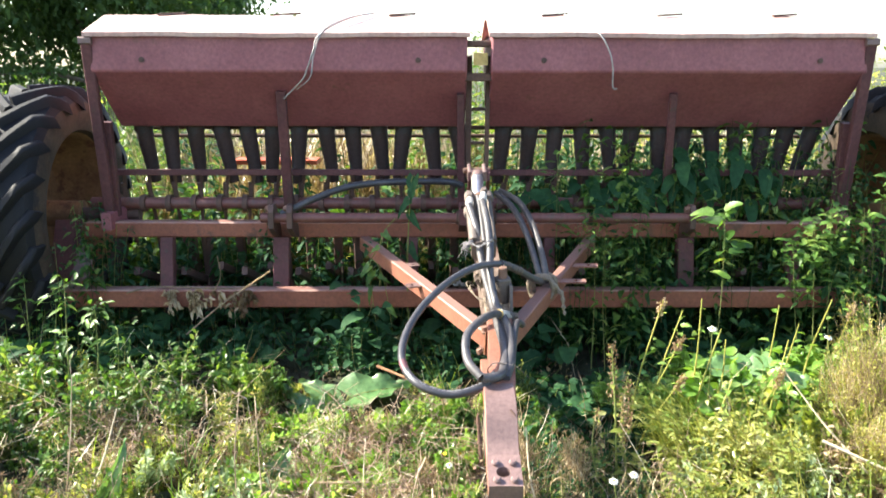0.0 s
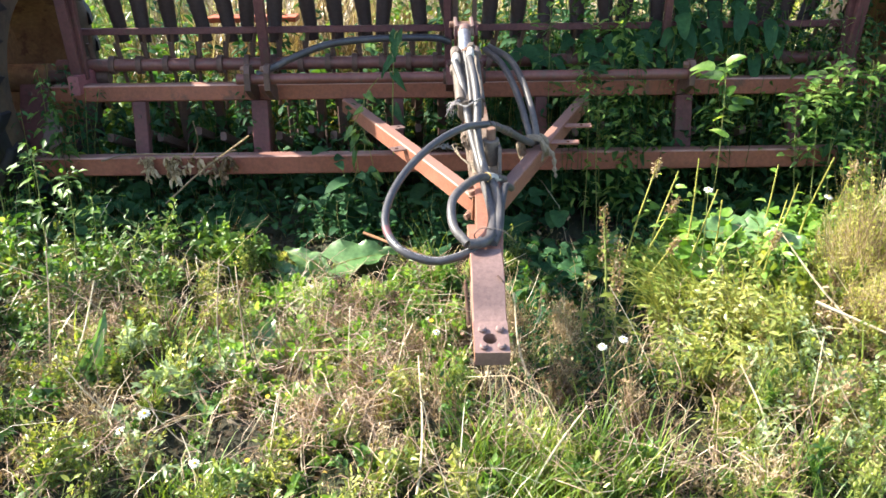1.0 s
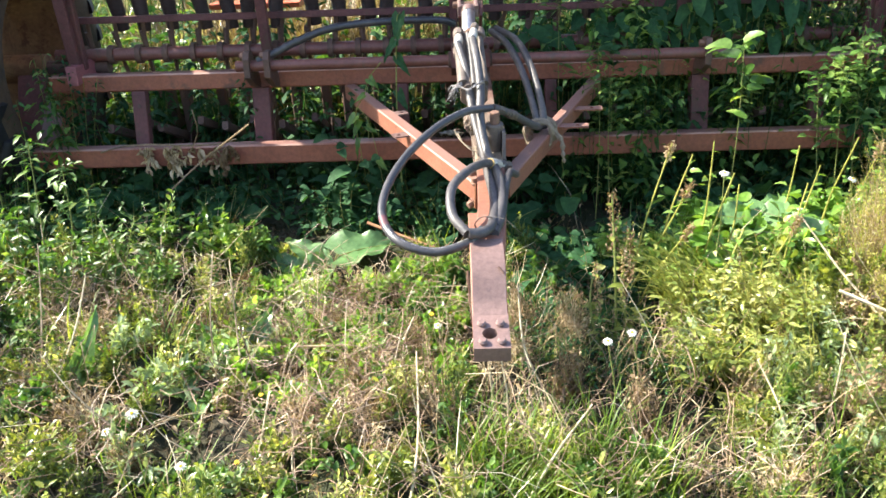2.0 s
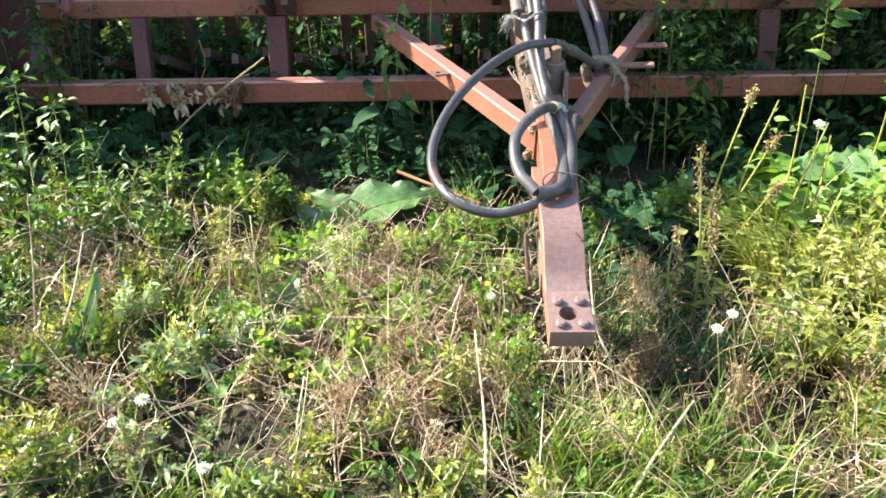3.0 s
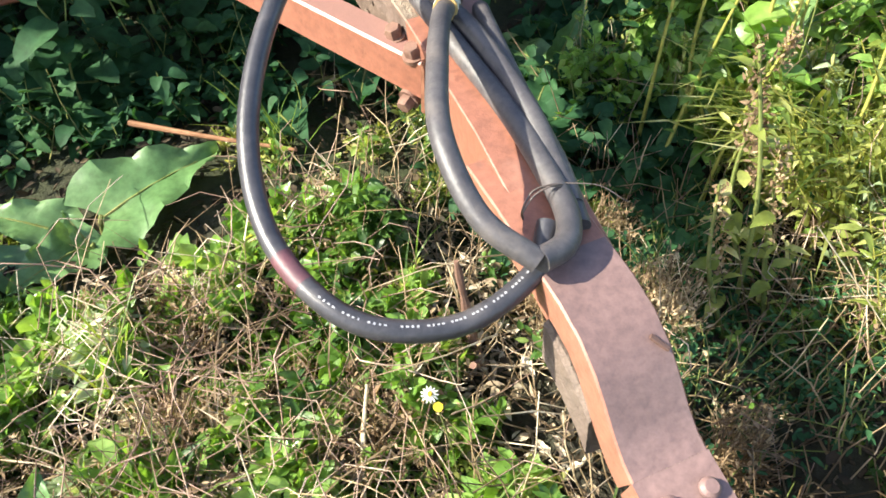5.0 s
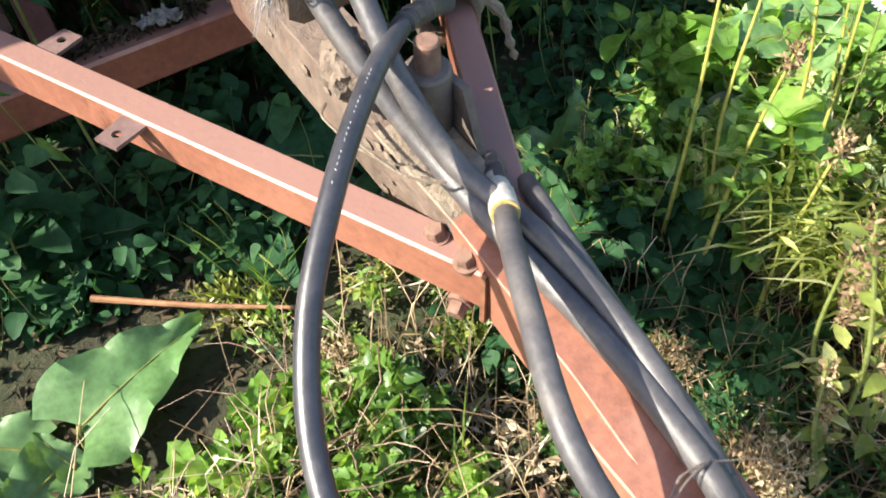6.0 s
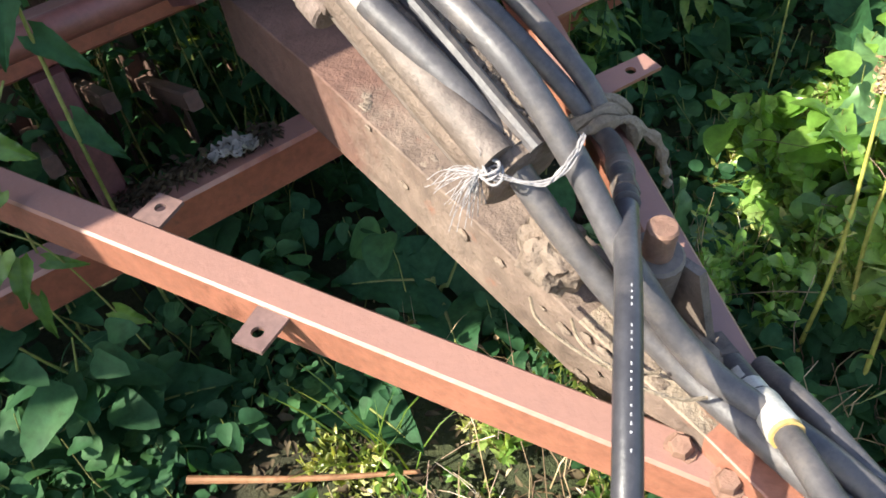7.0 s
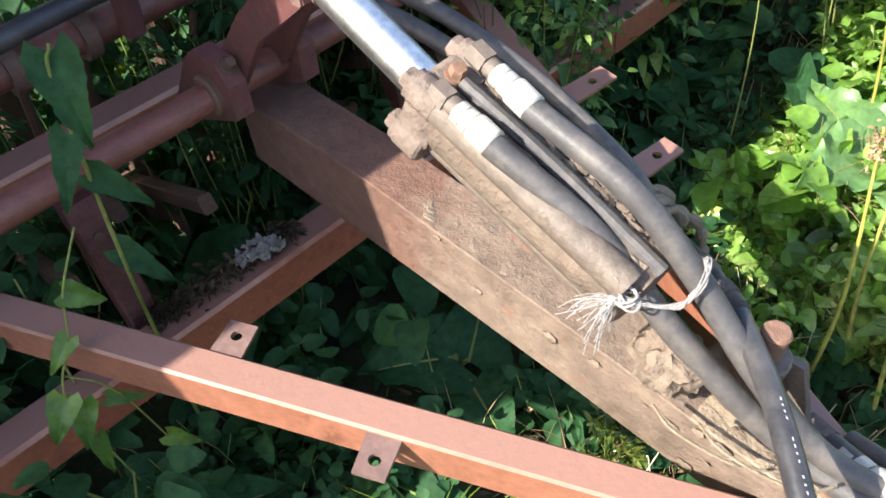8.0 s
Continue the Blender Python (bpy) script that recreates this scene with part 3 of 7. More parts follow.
def wheel(x, side):
    """A ground wheel with a bar-tread tyre; side is the way that its outer face looks."""
    c = Vector((x, 4.30, 0.785))
    w = part("wheel", rod(c - Vector((0.17, 0, 0)), c + Vector((0.17, 0, 0)), 0.07, 20), RIM, drill, "large ground wheel with a rusty ochre rim")
    bm = bmesh.new()
    prof = [(-0.15, 0.42), (-0.185, 0.44), (-0.202, 0.52), (-0.195, 0.585), (-0.168, 0.620), (-0.08, 0.634), (0.08, 0.634), (0.168, 0.620), (0.195, 0.585), (0.202, 0.52), (0.185, 0.44), (0.15, 0.42)]
    m = Matrix.Translation(c)
    add_lathe(bm, prof, 56, m)
    tyre = part("tyre", bm, TYRE, w, "black bar-tread rubber tyre with dusty brown side walls")
    tyre.data.materials.append(TYRE_WALL)
    for f in tyre.data.polygons:
        f.material_index = 1 if math.hypot(f.center.y - c.y, f.center.z - c.z) < 0.59 else 0
    for s in (-1, 1):
        pts = []
        for k in range(9):
            u = k / 8
            a = 0.40 - 0.46 * u ** 1.15
            r = 0.636 - 0.012 * u * u - 0.055 * max(0.0, u - 0.78) / 0.22
            pts.append(Vector((s * (-0.015 + 0.222 * min(u, 0.93)), r * math.cos(a), r * math.sin(a))))
        rings = []
        for k, p in enumerate(pts):
            d = (pts[min(k + 1, 8)] - pts[max(k - 1, 0)]).normalized()
            out = Vector((0, p.y, p.z)).normalized()
            sd = d.cross(out).normalized()
            rings.append([p - out * 0.03 - sd * 0.032, p - out * 0.03 + sd * 0.032, p + out * 0.028 + sd * 0.020, p + out * 0.038 + sd * 0.012, p + out * 0.038 - sd * 0.012, p + out * 0.028 - sd * 0.020])
        bm = bmesh.new()
        add_loft(bm, rings)
        me = mesh_from("tread_bar", bm, TYRE)
        smooth_by_angle(me, 50)
        for i in range(22):
            again("tread_bar", me, w, m @ Matrix.Rotation(2 * math.pi * (i + (0.5 if s > 0 else 0)) / 22, 4, "X"))
    bm = bmesh.new()
    add_lathe(bm, [(-0.150, 0.425), (-0.168, 0.452), (-0.160, 0.425), (-0.14, 0.412), (-0.05, 0.40), (0.06, 0.392), (0.12, 0.36), (0.14, 0.12), (0.16, 0.12), (0.145, 0.37), (0.10, 0.41), (0.15, 0.43), (0.165, 0.445), (0.15, 0.425)], 44, m @ Matrix.Diagonal((side, 1, 1, 1)))
    rim = part("rim", bm, RIM, w, "dished rusty ochre wheel rim")
    for k in range(6):
        a = 2 * math.pi * k / 6
        part("wheel_nut", bolt(c + Vector((side * 0.135, 0.09 * math.cos(a), 0.09 * math.sin(a))), (-side, 0, 0), 0.012, 0.02), BOLT, rim)
    part("axle", rod((x, 4.30, 0.785), (x - side * 0.47, 4.30, 0.785), 0.035, 14), DARK_METAL, drill)
    part("axle_arm", bar((x - side * 0.385, 4.30, 0.785), (x - side * 0.385, 4.06, 0.785), 0.05, 0.09), RED_SHADE, drill)


cross_beams()
shaft_pipes()
grain_box()
hopper_supports()
seed_tubes()
wheel(C - 2.245, -1)
wheel(C + 2.245, 1)


# ---- drawbar ----
def drawbar():
    # middle beam, rising to the rear
    X = Vector((1, 0, 0))
    st = [(2.43, 0.457, 0.540, 0.084), (2.47, 0.463, 0.556, 0.086), (2.70, 0.492, 0.597, 0.090), (2.95, 0.525, 0.634, 0.094), (3.13, 0.5456, 0.6618, 0.095), (3.30, 0.565, 0.688, 0.096), (3.70, 0.598, 0.738, 0.098), (4.02, 0.624, 0.760, 0.10)]
    bm = bmesh.new()
    add_loft(bm, [rect_ring((0.186 if y < 2.6 else 0.203 if y < 2.8 else 0.211 if y < 3.0 else 0.206, y, (a + b) / 2), X, Vector((0, 0, 1)), w, b - a, 0.0018) for y, a, b, w in st])
    beam = part("drawbar_beam", bm, BEAM_DIRT, drill, "red drawbar beam caked with dried dirt")
    for m in (RED_FRONT, PALE_DIRT):
        beam.data.materials.append(m)
    for f in beam.data.polygons:
        f.material_index = 1 if f.center.y < 2.94 else 2 if f.center.y < 3.13 and f.normal.z > 0.3 else 0
    # crusts of mud on it
    rng = random.Random(11)
    for k in range(60):
        y = rng.uniform(3.0, 3.60)
        top = 0.634 + (y - 2.95) * 0.139
        onside = rng.random() < 0.3
        x, z = (0.155, top - rng.uniform(0.005, 0.10)) if onside else (rng.uniform(0.165, 0.19), top)
        r = rng.uniform(0.003, 0.010)
        bm = bmesh.new()
        bmesh.ops.create_icosphere(bm, subdivisions=2, radius=1.0)
        for v in bm.verts:
            g = 1 + 0.5 * noise.noise(v.co * 1.7 + Vector((y * 9, k, 0)))
            v.co = Vector((x + v.co.x * r * g * (0.35 if onside else 1), y + v.co.y * r * g * 1.5, z + v.co.z * r * g * (1 if onside else 0.35)))
        part("mud_lump", bm, DIRT, beam)
    part("beam_hole", tube([(0.1600, 2.655, 0.562), (0.1535, 2.655, 0.562)], 0.007, 10), DARK_METAL, beam, "dark round hole")

    # hitch: a cranked plate, bent down to the front
    prof = [(2.2525, 0.4375), (2.272, 0.447), (2.292, 0.466), (2.315, 0.495), (2.34, 0.523), (2.375, 0.547), (2.42, 0.560), (2.48, 0.567), (2.58, 0.577), (2.66, 0.581)]
    def ring(y, z, n, t, w):
        return rect_ring(Vector((C, y, z)) - n * t / 2, X, n, w, t, 0.0025)
    pts = [Vector((0, y, z)) for y, z in prof]
    rings = []
    for i, p in enumerate(pts):
        d = (pts[min(i + 1, len(pts) - 1)] - pts[max(i - 1, 0)]).normalized()
        n = Vector((0, -d.z, d.y))
        rings.append(ring(p.y, p.z, n, 0.05, 0.098))
    bm = bmesh.new()
    add_loft(bm, rings)
    hitch = part("hitch_plate", bm, FADED, drill, "faded red-brown cranked hitch plate with a pin hole")
    hitch.data.materials.append(RED_FRONT)
    for f in hitch.data.polygons:
        f.material_index = 1 if abs(f.normal.x) > 0.35 or f.center.y > 2.5 else 0
    # drilled front end
    p0, p1 = Vector((C, 2.2525, 0.4372)), Vector((C, 2.133, 0.402))
    d = (p1 - p0).normalized()
    n = Vector((0, d.z, -d.y)) * -1
    n = n if n.z > 0 else -n
    L = (p1 - p0).length
    mid = p0 + d * (L * 0.56)
    bm = bmesh.new()
    K = 24
    def at(u, v, h):
        return mid + X * u + d * v + n * h
    outer, inner = [], []
    for k in range(K):
        a = 2 * math.pi * k / K
        ca, sa = math.cos(a), math.sin(a)
        v0, v1 = -L * 0.56, L * 0.44
        t = min(0.0488 / max(abs(ca), 1e-6), (v1 if sa > 0 else -v0) / max(abs(sa), 1e-6))
        outer.append((ca * t, sa * t))
        inner.append((ca * 0.0205 - 0.004, sa * 0.0205))
    for corner in ((0.049, L * 0.44), (-0.049, L * 0.44), (-0.049, -L * 0.56), (0.049, -L * 0.56)):
        k = min(range(K), key=lambda i: (outer[i][0] - corner[0]) ** 2 + (outer[i][1] - corner[1]) ** 2)
        outer[k] = corner
    loops = [[bm.verts.new(at(u, v, h)) for u, v in ring2] for ring2, h in ((outer, 0.0), (inner, 0.0), (inner, -0.0495), (outer, -0.0495))]
    loops.append(loops[0])
    for a, b in zip(loops, loops[1:]):
        for k in range(K):
            bm.faces.new((a[k], a[(k + 1) % K], b[(k + 1) % K], b[k]))
    nose = part("hitch_nose", bm, FADED, hitch, "drilled nose of the hitch")
    nose.data.materials.append(RED_FRONT)
    for f in nose.data.polygons:
        f.material_index = 1 if abs(f.normal.x) > 0.7 and abs(f.center.x - C) > 0.04 else 0
    for u, v in ((-0.025, -0.033), (0.025, -0.033), (-0.024, 0.034), (0.026, 0.034)):
        part("hitch_bolt", rod(at(u, v, -0.002), at(u, v, 0.013), 0.0120, 14, 0.005), FADED, hitch)
    part("scratch_mark", bar(Vector((0.203, 2.352, 0.535)), Vector((0.217, 2.335, 0.523)), 0.007, 0.004, 0.001), DARK_METAL, hitch)
    # lower doubling plate under the beam
    low = [(2.34, 0.445), (2.36, 0.462), (2.40, 0.485), (2.45, 0.505)]
    bm = bmesh.new()
    add_loft(bm, [rect_ring((C - 0.022, y, z - 0.045), X, Vector((0, 0, 1)), 0.055, 0.075, 0.006) for y, z in low])
    part("doubling_plate", bm, DIRT_RED, hitch, "rusty plate under the hitch")

    # two braces with drilled lugs
    for s in (-1, 1):
        a = Vector((0.184, 2.893, 0.562)) if s < 0 else Vector((0.250, 2.93, 0.566))
        b = Vector((-0.392 if s < 0 else 0.750, 4.06, 0.678))
        br = part("drawbar_brace", bar(a, b, 0.052, 0.068, 0.004), RED, drill, "red-orange square-tube drawbar brace")
        d, side, up = frame_of(b - a)
        def on(y, lift=0.0, out=0.0):
            t = (y - a.y) / (b.y - a.y)
            return a + (b - a) * t + up * lift + side * out
        lugs = ((3.42, -1), (3.645, 1)) if s < 0 else ((3.47, 1), (3.67, 1))
        for y, o in lugs:
            q = on(y, 0.026, o * 0.022)
            ln = 0.062 if s < 0 else 0.115
            e = Vector((1 if s > 0 else side.x * o, -0.12 if s > 0 else side.y * o, -0.04)).normalized()
            f = e.cross(up).normalized() * 0.024
            part("lug", drilled([q - f, q + f, q + e * ln + f * 0.9, q + e * ln - f * 0.9], up, 0.006, q + e * ln * 0.62, 0.0085), RED if s > 0 else FADED, br, "flat drilled lug")
        # clamp plate and bolts where it meets the beam
        if s < 0:
            part("end_plate", bar(a - d * 0.008, a - d * 0.001, 0.074, 0.094, 0.003), RUSTY, br, "rusty welded end plate")
            for p in ((0.150, 2.966, 0.6035), (0.158, 2.910, 0.598)):
                part("clamp_bolt", bolt(p, (-0.25, -0.15, 1), 0.0135, 0.019), BOLT, br)
            part("clamp_bolt", bolt((0.146, 2.918, 0.520), (-0.8, -0.5, -0.3), 0.0135, 0.02), BOLT, br)
        else:
            for y in (2.945, 3.005):
                part("clamp_bolt", bolt(on(y, 0.034, -s * 0.02), up, 0.014, 0.022), BOLT, br)


drawbar()


# ---- hydraulic ram and hoses ----
def ram():
    base, cap = Vector((0.165, 3.235, 0.833)), Vector((0.155, 3.50, 0.962))
    d, side, up = frame_of(cap - base)
    cyl = part("hydraulic_ram", rod(base, cap, 0.051, 24), DIRT_RED, drill, "dirty steel hydraulic ram lying on the drawbar")
    for sx, sz in ((-1, -1), (-1, 1), (1, -1), (1, 1)):
        o = side * 0.040 * sx + up * 0.040 * sz
        low = side * 0.030 * sx + up * 0.034 * sz
        part("tie_rod", rod(base + (o if sz > 0 else low), cap + (o if sz > 0 else low), 0.021 if (sx, sz) == (-1, 1) else 0.012, 14), OILY, cyl)
        part("tie_nut", bolt(cap + o + d * 0.032, d, 0.015, 0.016), CAST, cyl)
        part("cap_lobe", rod(cap + o - d * 0.012, cap + o + d * 0.03, 0.022, 16, 0.004), CAST, cyl)
    rng = random.Random(5)
    for k in range(60):
        t, o = rng.random(), rng.uniform(-0.018, 0.030)
        r = rng.uniform(0.004, 0.010)
        q = base.lerp(cap, 0.04 + 0.88 * t) + side * o + up * (0.050 - 0.004 * abs(o) / 0.03)
        bm = bmesh.new()
        bmesh.ops.create_icosphere(bm, subdivisions=1, radius=1.0)
        for v in bm.verts:
            v.co = q + (d * v.co.x * 1.6 + side * v.co.y + up * v.co.z * 0.7) * r * (1 + 0.5 * noise.noise(v.co * 1.9 + Vector((k, 0, 0))))
        part("dirt_crumb", bm, DIRT, cyl)
    bm = bmesh.new()
    add_loft(bm, [rect_ring(cap + d * k, side, up, w, w, 0.022) for k, w in ((-0.016, 0.098), (-0.010, 0.104), (0.026, 0.104), (0.034, 0.092))])
    part("cap", bm, CAST, cyl, "cast end cap with chipped red paint")
    bm = bmesh.new()
    add_loft(bm, [rect_ring(base + d * k, side, up, w, w, 0.022) for k, w in ((-0.02, 0.080), (-0.014, 0.098), (0.012, 0.100), (0.02, 0.09))])
    part("base_block", bm, DIRT_RED, cyl, "mud-caked base block")
    bm = bmesh.new()
    bmesh.ops.create_icosphere(bm, subdivisions=4, radius=1.0)
    for v in bm.verts:
        g = 1 + 0.32 * noise.noise(v.co * 2.0) + 0.16 * noise.noise(v.co * 5.5)
        v.co = Vector((0.160 + v.co.x * 0.034 * g, 3.172 + v.co.y * 0.044 * g, 0.745 + v.co.z * 0.046 * g))
    part("base_eye", bm, DIRT, cyl, "mud-caked mounting eye")
    part("cap_bolt", bolt(cap + up * 0.052 + d * 0.008, up, 0.011, 0.014), BOLT, cyl)
    tip = Vector((0.158, 3.715, 1.063))
    part("piston_rod", rod(cap + d * 0.03, tip, 0.027, 28), CHROME, cyl, "shiny chromed piston rod")
    bm = bmesh.new()
    add_tube(bm, [tip - d * 0.02, tip + d * 0.012], 0.03, 16)
    for s in (-1, 1):
        add_bar(bm, tip + side * s * 0.034 - d * 0.0, tip + side * s * 0.034 + d * 0.07, 0.016, 0.05, 0.004)
    add_bar(bm, tip - side * 0.042 + d * 0.006, tip + side * 0.042 + d * 0.006, 0.02, 0.05, 0.004)
    part("clevis", bm, FADED, cyl, "forked clevis on the rod end")
    part("clevis_pin", rod(tip - side * 0.06 + d * 0.05, tip + side * 0.06 + d * 0.05, 0.013, 12), BOLT, cyl)
    part("ram_seam_dirt", tube(spline([cap + up * 0.042 - side * 0.012 - d * 0.03, base + (cap - base) * 0.6 + up * 0.042 - side * 0.008, base + up * 0.04 - side * 0.014], 6), lambda s: 0.010 + 0.004 * math.sin(s * 40), 8), DIRT, cyl, "lumpy line of dirt and chaff")
    # bracket and pin that hold the ram to the beam
    part("ram_bracket", plate([(0.262, 3.02, 0.62), (0.262, 3.05, 0.73), (0.262, 3.13, 0.73), (0.262, 3.17, 0.66)], (1, 0, 0), 0.012), OILY, drill, "worn steel bracket")
    part("bracket_pin", rod((0.232, 3.10, 0.66), (0.232, 3.085, 0.797), 0.017, 18, 0.003), BOLT, drill, "rusty round pin with a flat head")
    part("pin_sleeve", rod((0.231, 3.105, 0.655), (0.231, 3.09, 0.755), 0.032, 18, 0.004), OILY, drill)


def hose(points, r, label="black rubber hydraulic hose", material=None, n=8):
    return part("hose", tube(spline(points, n), r, 14), material or RUBBER, drill, label)


def fitting(p0, p1, r, parent, material=None):
    """A crimped ferrule with a hexagon nut and grooves."""
    p0, p1 = Vector(p0), Vector(p1)
    v = p1 - p0
    bm = bmesh.new()
    nut = p0 + v * 0.20
    p0, v = p0 + v * 0.34, v * 0.66
    at = [0, 0.02, 0.2, 0.22, 0.24, 0.42, 0.44, 0.46, 0.5, 0.96, 1.0]
    rr = [0.8, 0.95, 0.95, 0.8, 1.0, 1.0, 0.82, 1.08, 1.15, 1.15, 1.0]
    add_tube(bm, [p0 + v * a for a in at], lambda s: r * rr[min(10, int(round(s * 10)))], 14)
    f = part("ferrule", bm, material or ZINC, parent, "silvery crimped hose fitting")
    bm = bmesh.new()
    add_tube(bm, [nut - v * 0.42, nut - v * 0.10, nut], r * 1.08, 6)
    add_tube(bm, [nut - v * 0.05, p0 + v * 0.04], r * 0.82, 12)
    part("hex_nut", bm, OILY, f)
    return f


def hoses():
    cap = Vector((0.155, 3.50, 0.962))
    left = [(0.110, 3.395, 0.985), (0.138, 3.274, 0.905), (0.156, 3.156, 0.79), (0.187, 3.024, 0.678), (0.199, 2.866, 0.638), (0.210, 2.698, 0.607), (0.199, 2.56, 0.592), (0.186, 2.505, 0.590), (0.160, 2.468, 0.592), (0.122, 2.456, 0.596)]
    right = [(0.165, 3.385, 1.005), (0.178, 3.256, 0.945), (0.186, 3.168, 0.862), (0.182, 3.08, 0.775), (0.198, 2.985, 0.684), (0.230, 2.85, 0.643), (0.234, 2.70, 0.610), (0.214, 2.57, 0.585), (0.206, 2.53, 0.580)]
    a = hose(left, 0.0155, "dusty black hydraulic hose from the ram", DUSTY_RUBBER)
    b = hose(right, 0.0155, "dusty black hydraulic hose from the ram", DUSTY_RUBBER)
    fitting((0.118, 3.475, 1.012), (0.112, 3.39, 0.984), 0.0150, a)
    fitting((0.176, 3.468, 1.035), (0.166, 3.38, 1.004), 0.0150, b)
    part("steel_line", tube(spline([(0.150, 3.47, 1.010), (0.158, 3.36, 0.955), (0.165, 3.20, 0.87)], 6), 0.010, 10), DUSTY_RUBBER, drill, "thin dusty pipe between the hoses")
    # wide loop that hangs free, and the small loop within it
    big = [(0.222, 3.128, 0.800), (0.131, 3.038, 0.811), (0.029, 2.939, 0.783), (-0.065, 2.841, 0.722), (-0.125, 2.729, 0.656), (-0.137, 2.606, 0.602), (-0.087, 2.494, 0.565), (0.018, 2.456, 0.540), (0.120, 2.470, 0.560), (0.165, 2.515, 0.584)]
    c = hose(big, 0.0135, "black rubber hose hanging in a wide loop")
    pts = spline(big, 40)
    def marks(i0, i1, step, ln, wide, eye):
        bm = bmesh.new()
        i = i0
        while i < i1:
            p = pts[i]
            t = (pts[i + 1] - pts[i - 1]).normalized()
            o = (Vector(eye) - p)
            o = (o - t * o.dot(t)).normalized()
            k = 0.6 + 0.5 * abs(math.sin(i * 2.7))
            if math.sin(i * 0.61) > -0.75:
                add_bar(bm, p + o * 0.0133 - t * ln * k / 2, p + o * 0.0133 + t * ln * k / 2, wide * (1.2 - 0.5 * k), 0.0012, 0.0004, o)
            i += step
        return part("printed_bars", bm, PRINT, c, "row of small white printed bars")
    marks(40, 84, 2, 0.0030, 0.0019, (-0.05, 2.7, 1.45))
    marks(226, 330, 2, 0.0030, 0.0034, (-0.24, 2.3, 1.4))
    bm = bmesh.new()
    add_tube(bm, pts[204:220:2], 0.01365, 14)
    part("red_band", bm, MARK_RED, c, "faded dark red printed band")
    small = [(0.264, 3.005, 0.626), (0.234, 2.945, 0.650), (0.202, 2.885, 0.671), (0.178, 2.842, 0.684), (0.128, 2.737, 0.693), (0.078, 2.613, 0.680), (0.078, 2.515, 0.632), (0.120, 2.455, 0.596)]
    e = hose(small, 0.0145, "dusty black hose bent in a small loop", DUSTY_RUBBER)
    fitting((0.270, 3.018, 0.621), (0.205, 2.890, 0.6690), 0.0165, e)
    part("yellow_ring", rod((0.2060, 2.892, 0.6685), (0.2035, 2.8875, 0.6700), 0.0180, 16), YELLOW, e, "narrow yellow ring")
    # run that goes up beside the ram to the machine
    pa = [(0.417, 3.37, 0.665), (0.404, 3.42, 0.72), (0.372, 3.60, 0.831), (0.324, 3.80, 0.912), (0.262, 3.98, 0.945)]
    pb = [(0.436, 3.36, 0.662), (0.433, 3.42, 0.733), (0.409, 3.60, 0.844), (0.364, 3.80, 0.926), (0.285, 3.99, 0.955)]
    hose(pa, 0.0145, "black hose rising to the machine", DUSTY_RUBBER)
    hose(pb, 0.0145, "black hose rising to the machine", DUSTY_RUBBER)
    k = hose([(0.228, 3.132, 0.799), (0.30, 3.21, 0.755), (0.385, 3.30, 0.690), (0.42, 3.36, 0.665)], 0.0145, "grey dusty hose end", DUSTY_RUBBER)
    fitting((0.250, 3.155, 0.788), (0.315, 3.225, 0.745), 0.0150, k, OILY)
    hose([(-0.79, 3.96, 0.845), (-0.70, 3.985, 0.882), (-0.617, 4.0, 0.919), (-0.453, 4.03, 0.971), (-0.231, 4.06, 0.989), (0.022, 4.10, 0.984), (0.10, 4.14, 0.96)], 0.017, "black hose lying along the shaft")
    hose([(0.30, 2.98, 0.60), (0.27, 2.90, 0.63), (0.245, 2.75, 0.61), (0.226, 2.60, 0.588), (0.20, 2.50, 0.575)], 0.0135, "dusty black hydraulic hose", DUSTY_RUBBER)


def strands(points_of, n, r, seed, name, material, label, group=""):
    rng = random.Random(seed)
    first = part(name, tube(spline(points_of(rng), 5), r, 5), material, drill, label)
    for i in range(n - 1):
        part("strand", tube(spline(points_of(rng), 5), r, 5), material, first)
    return first


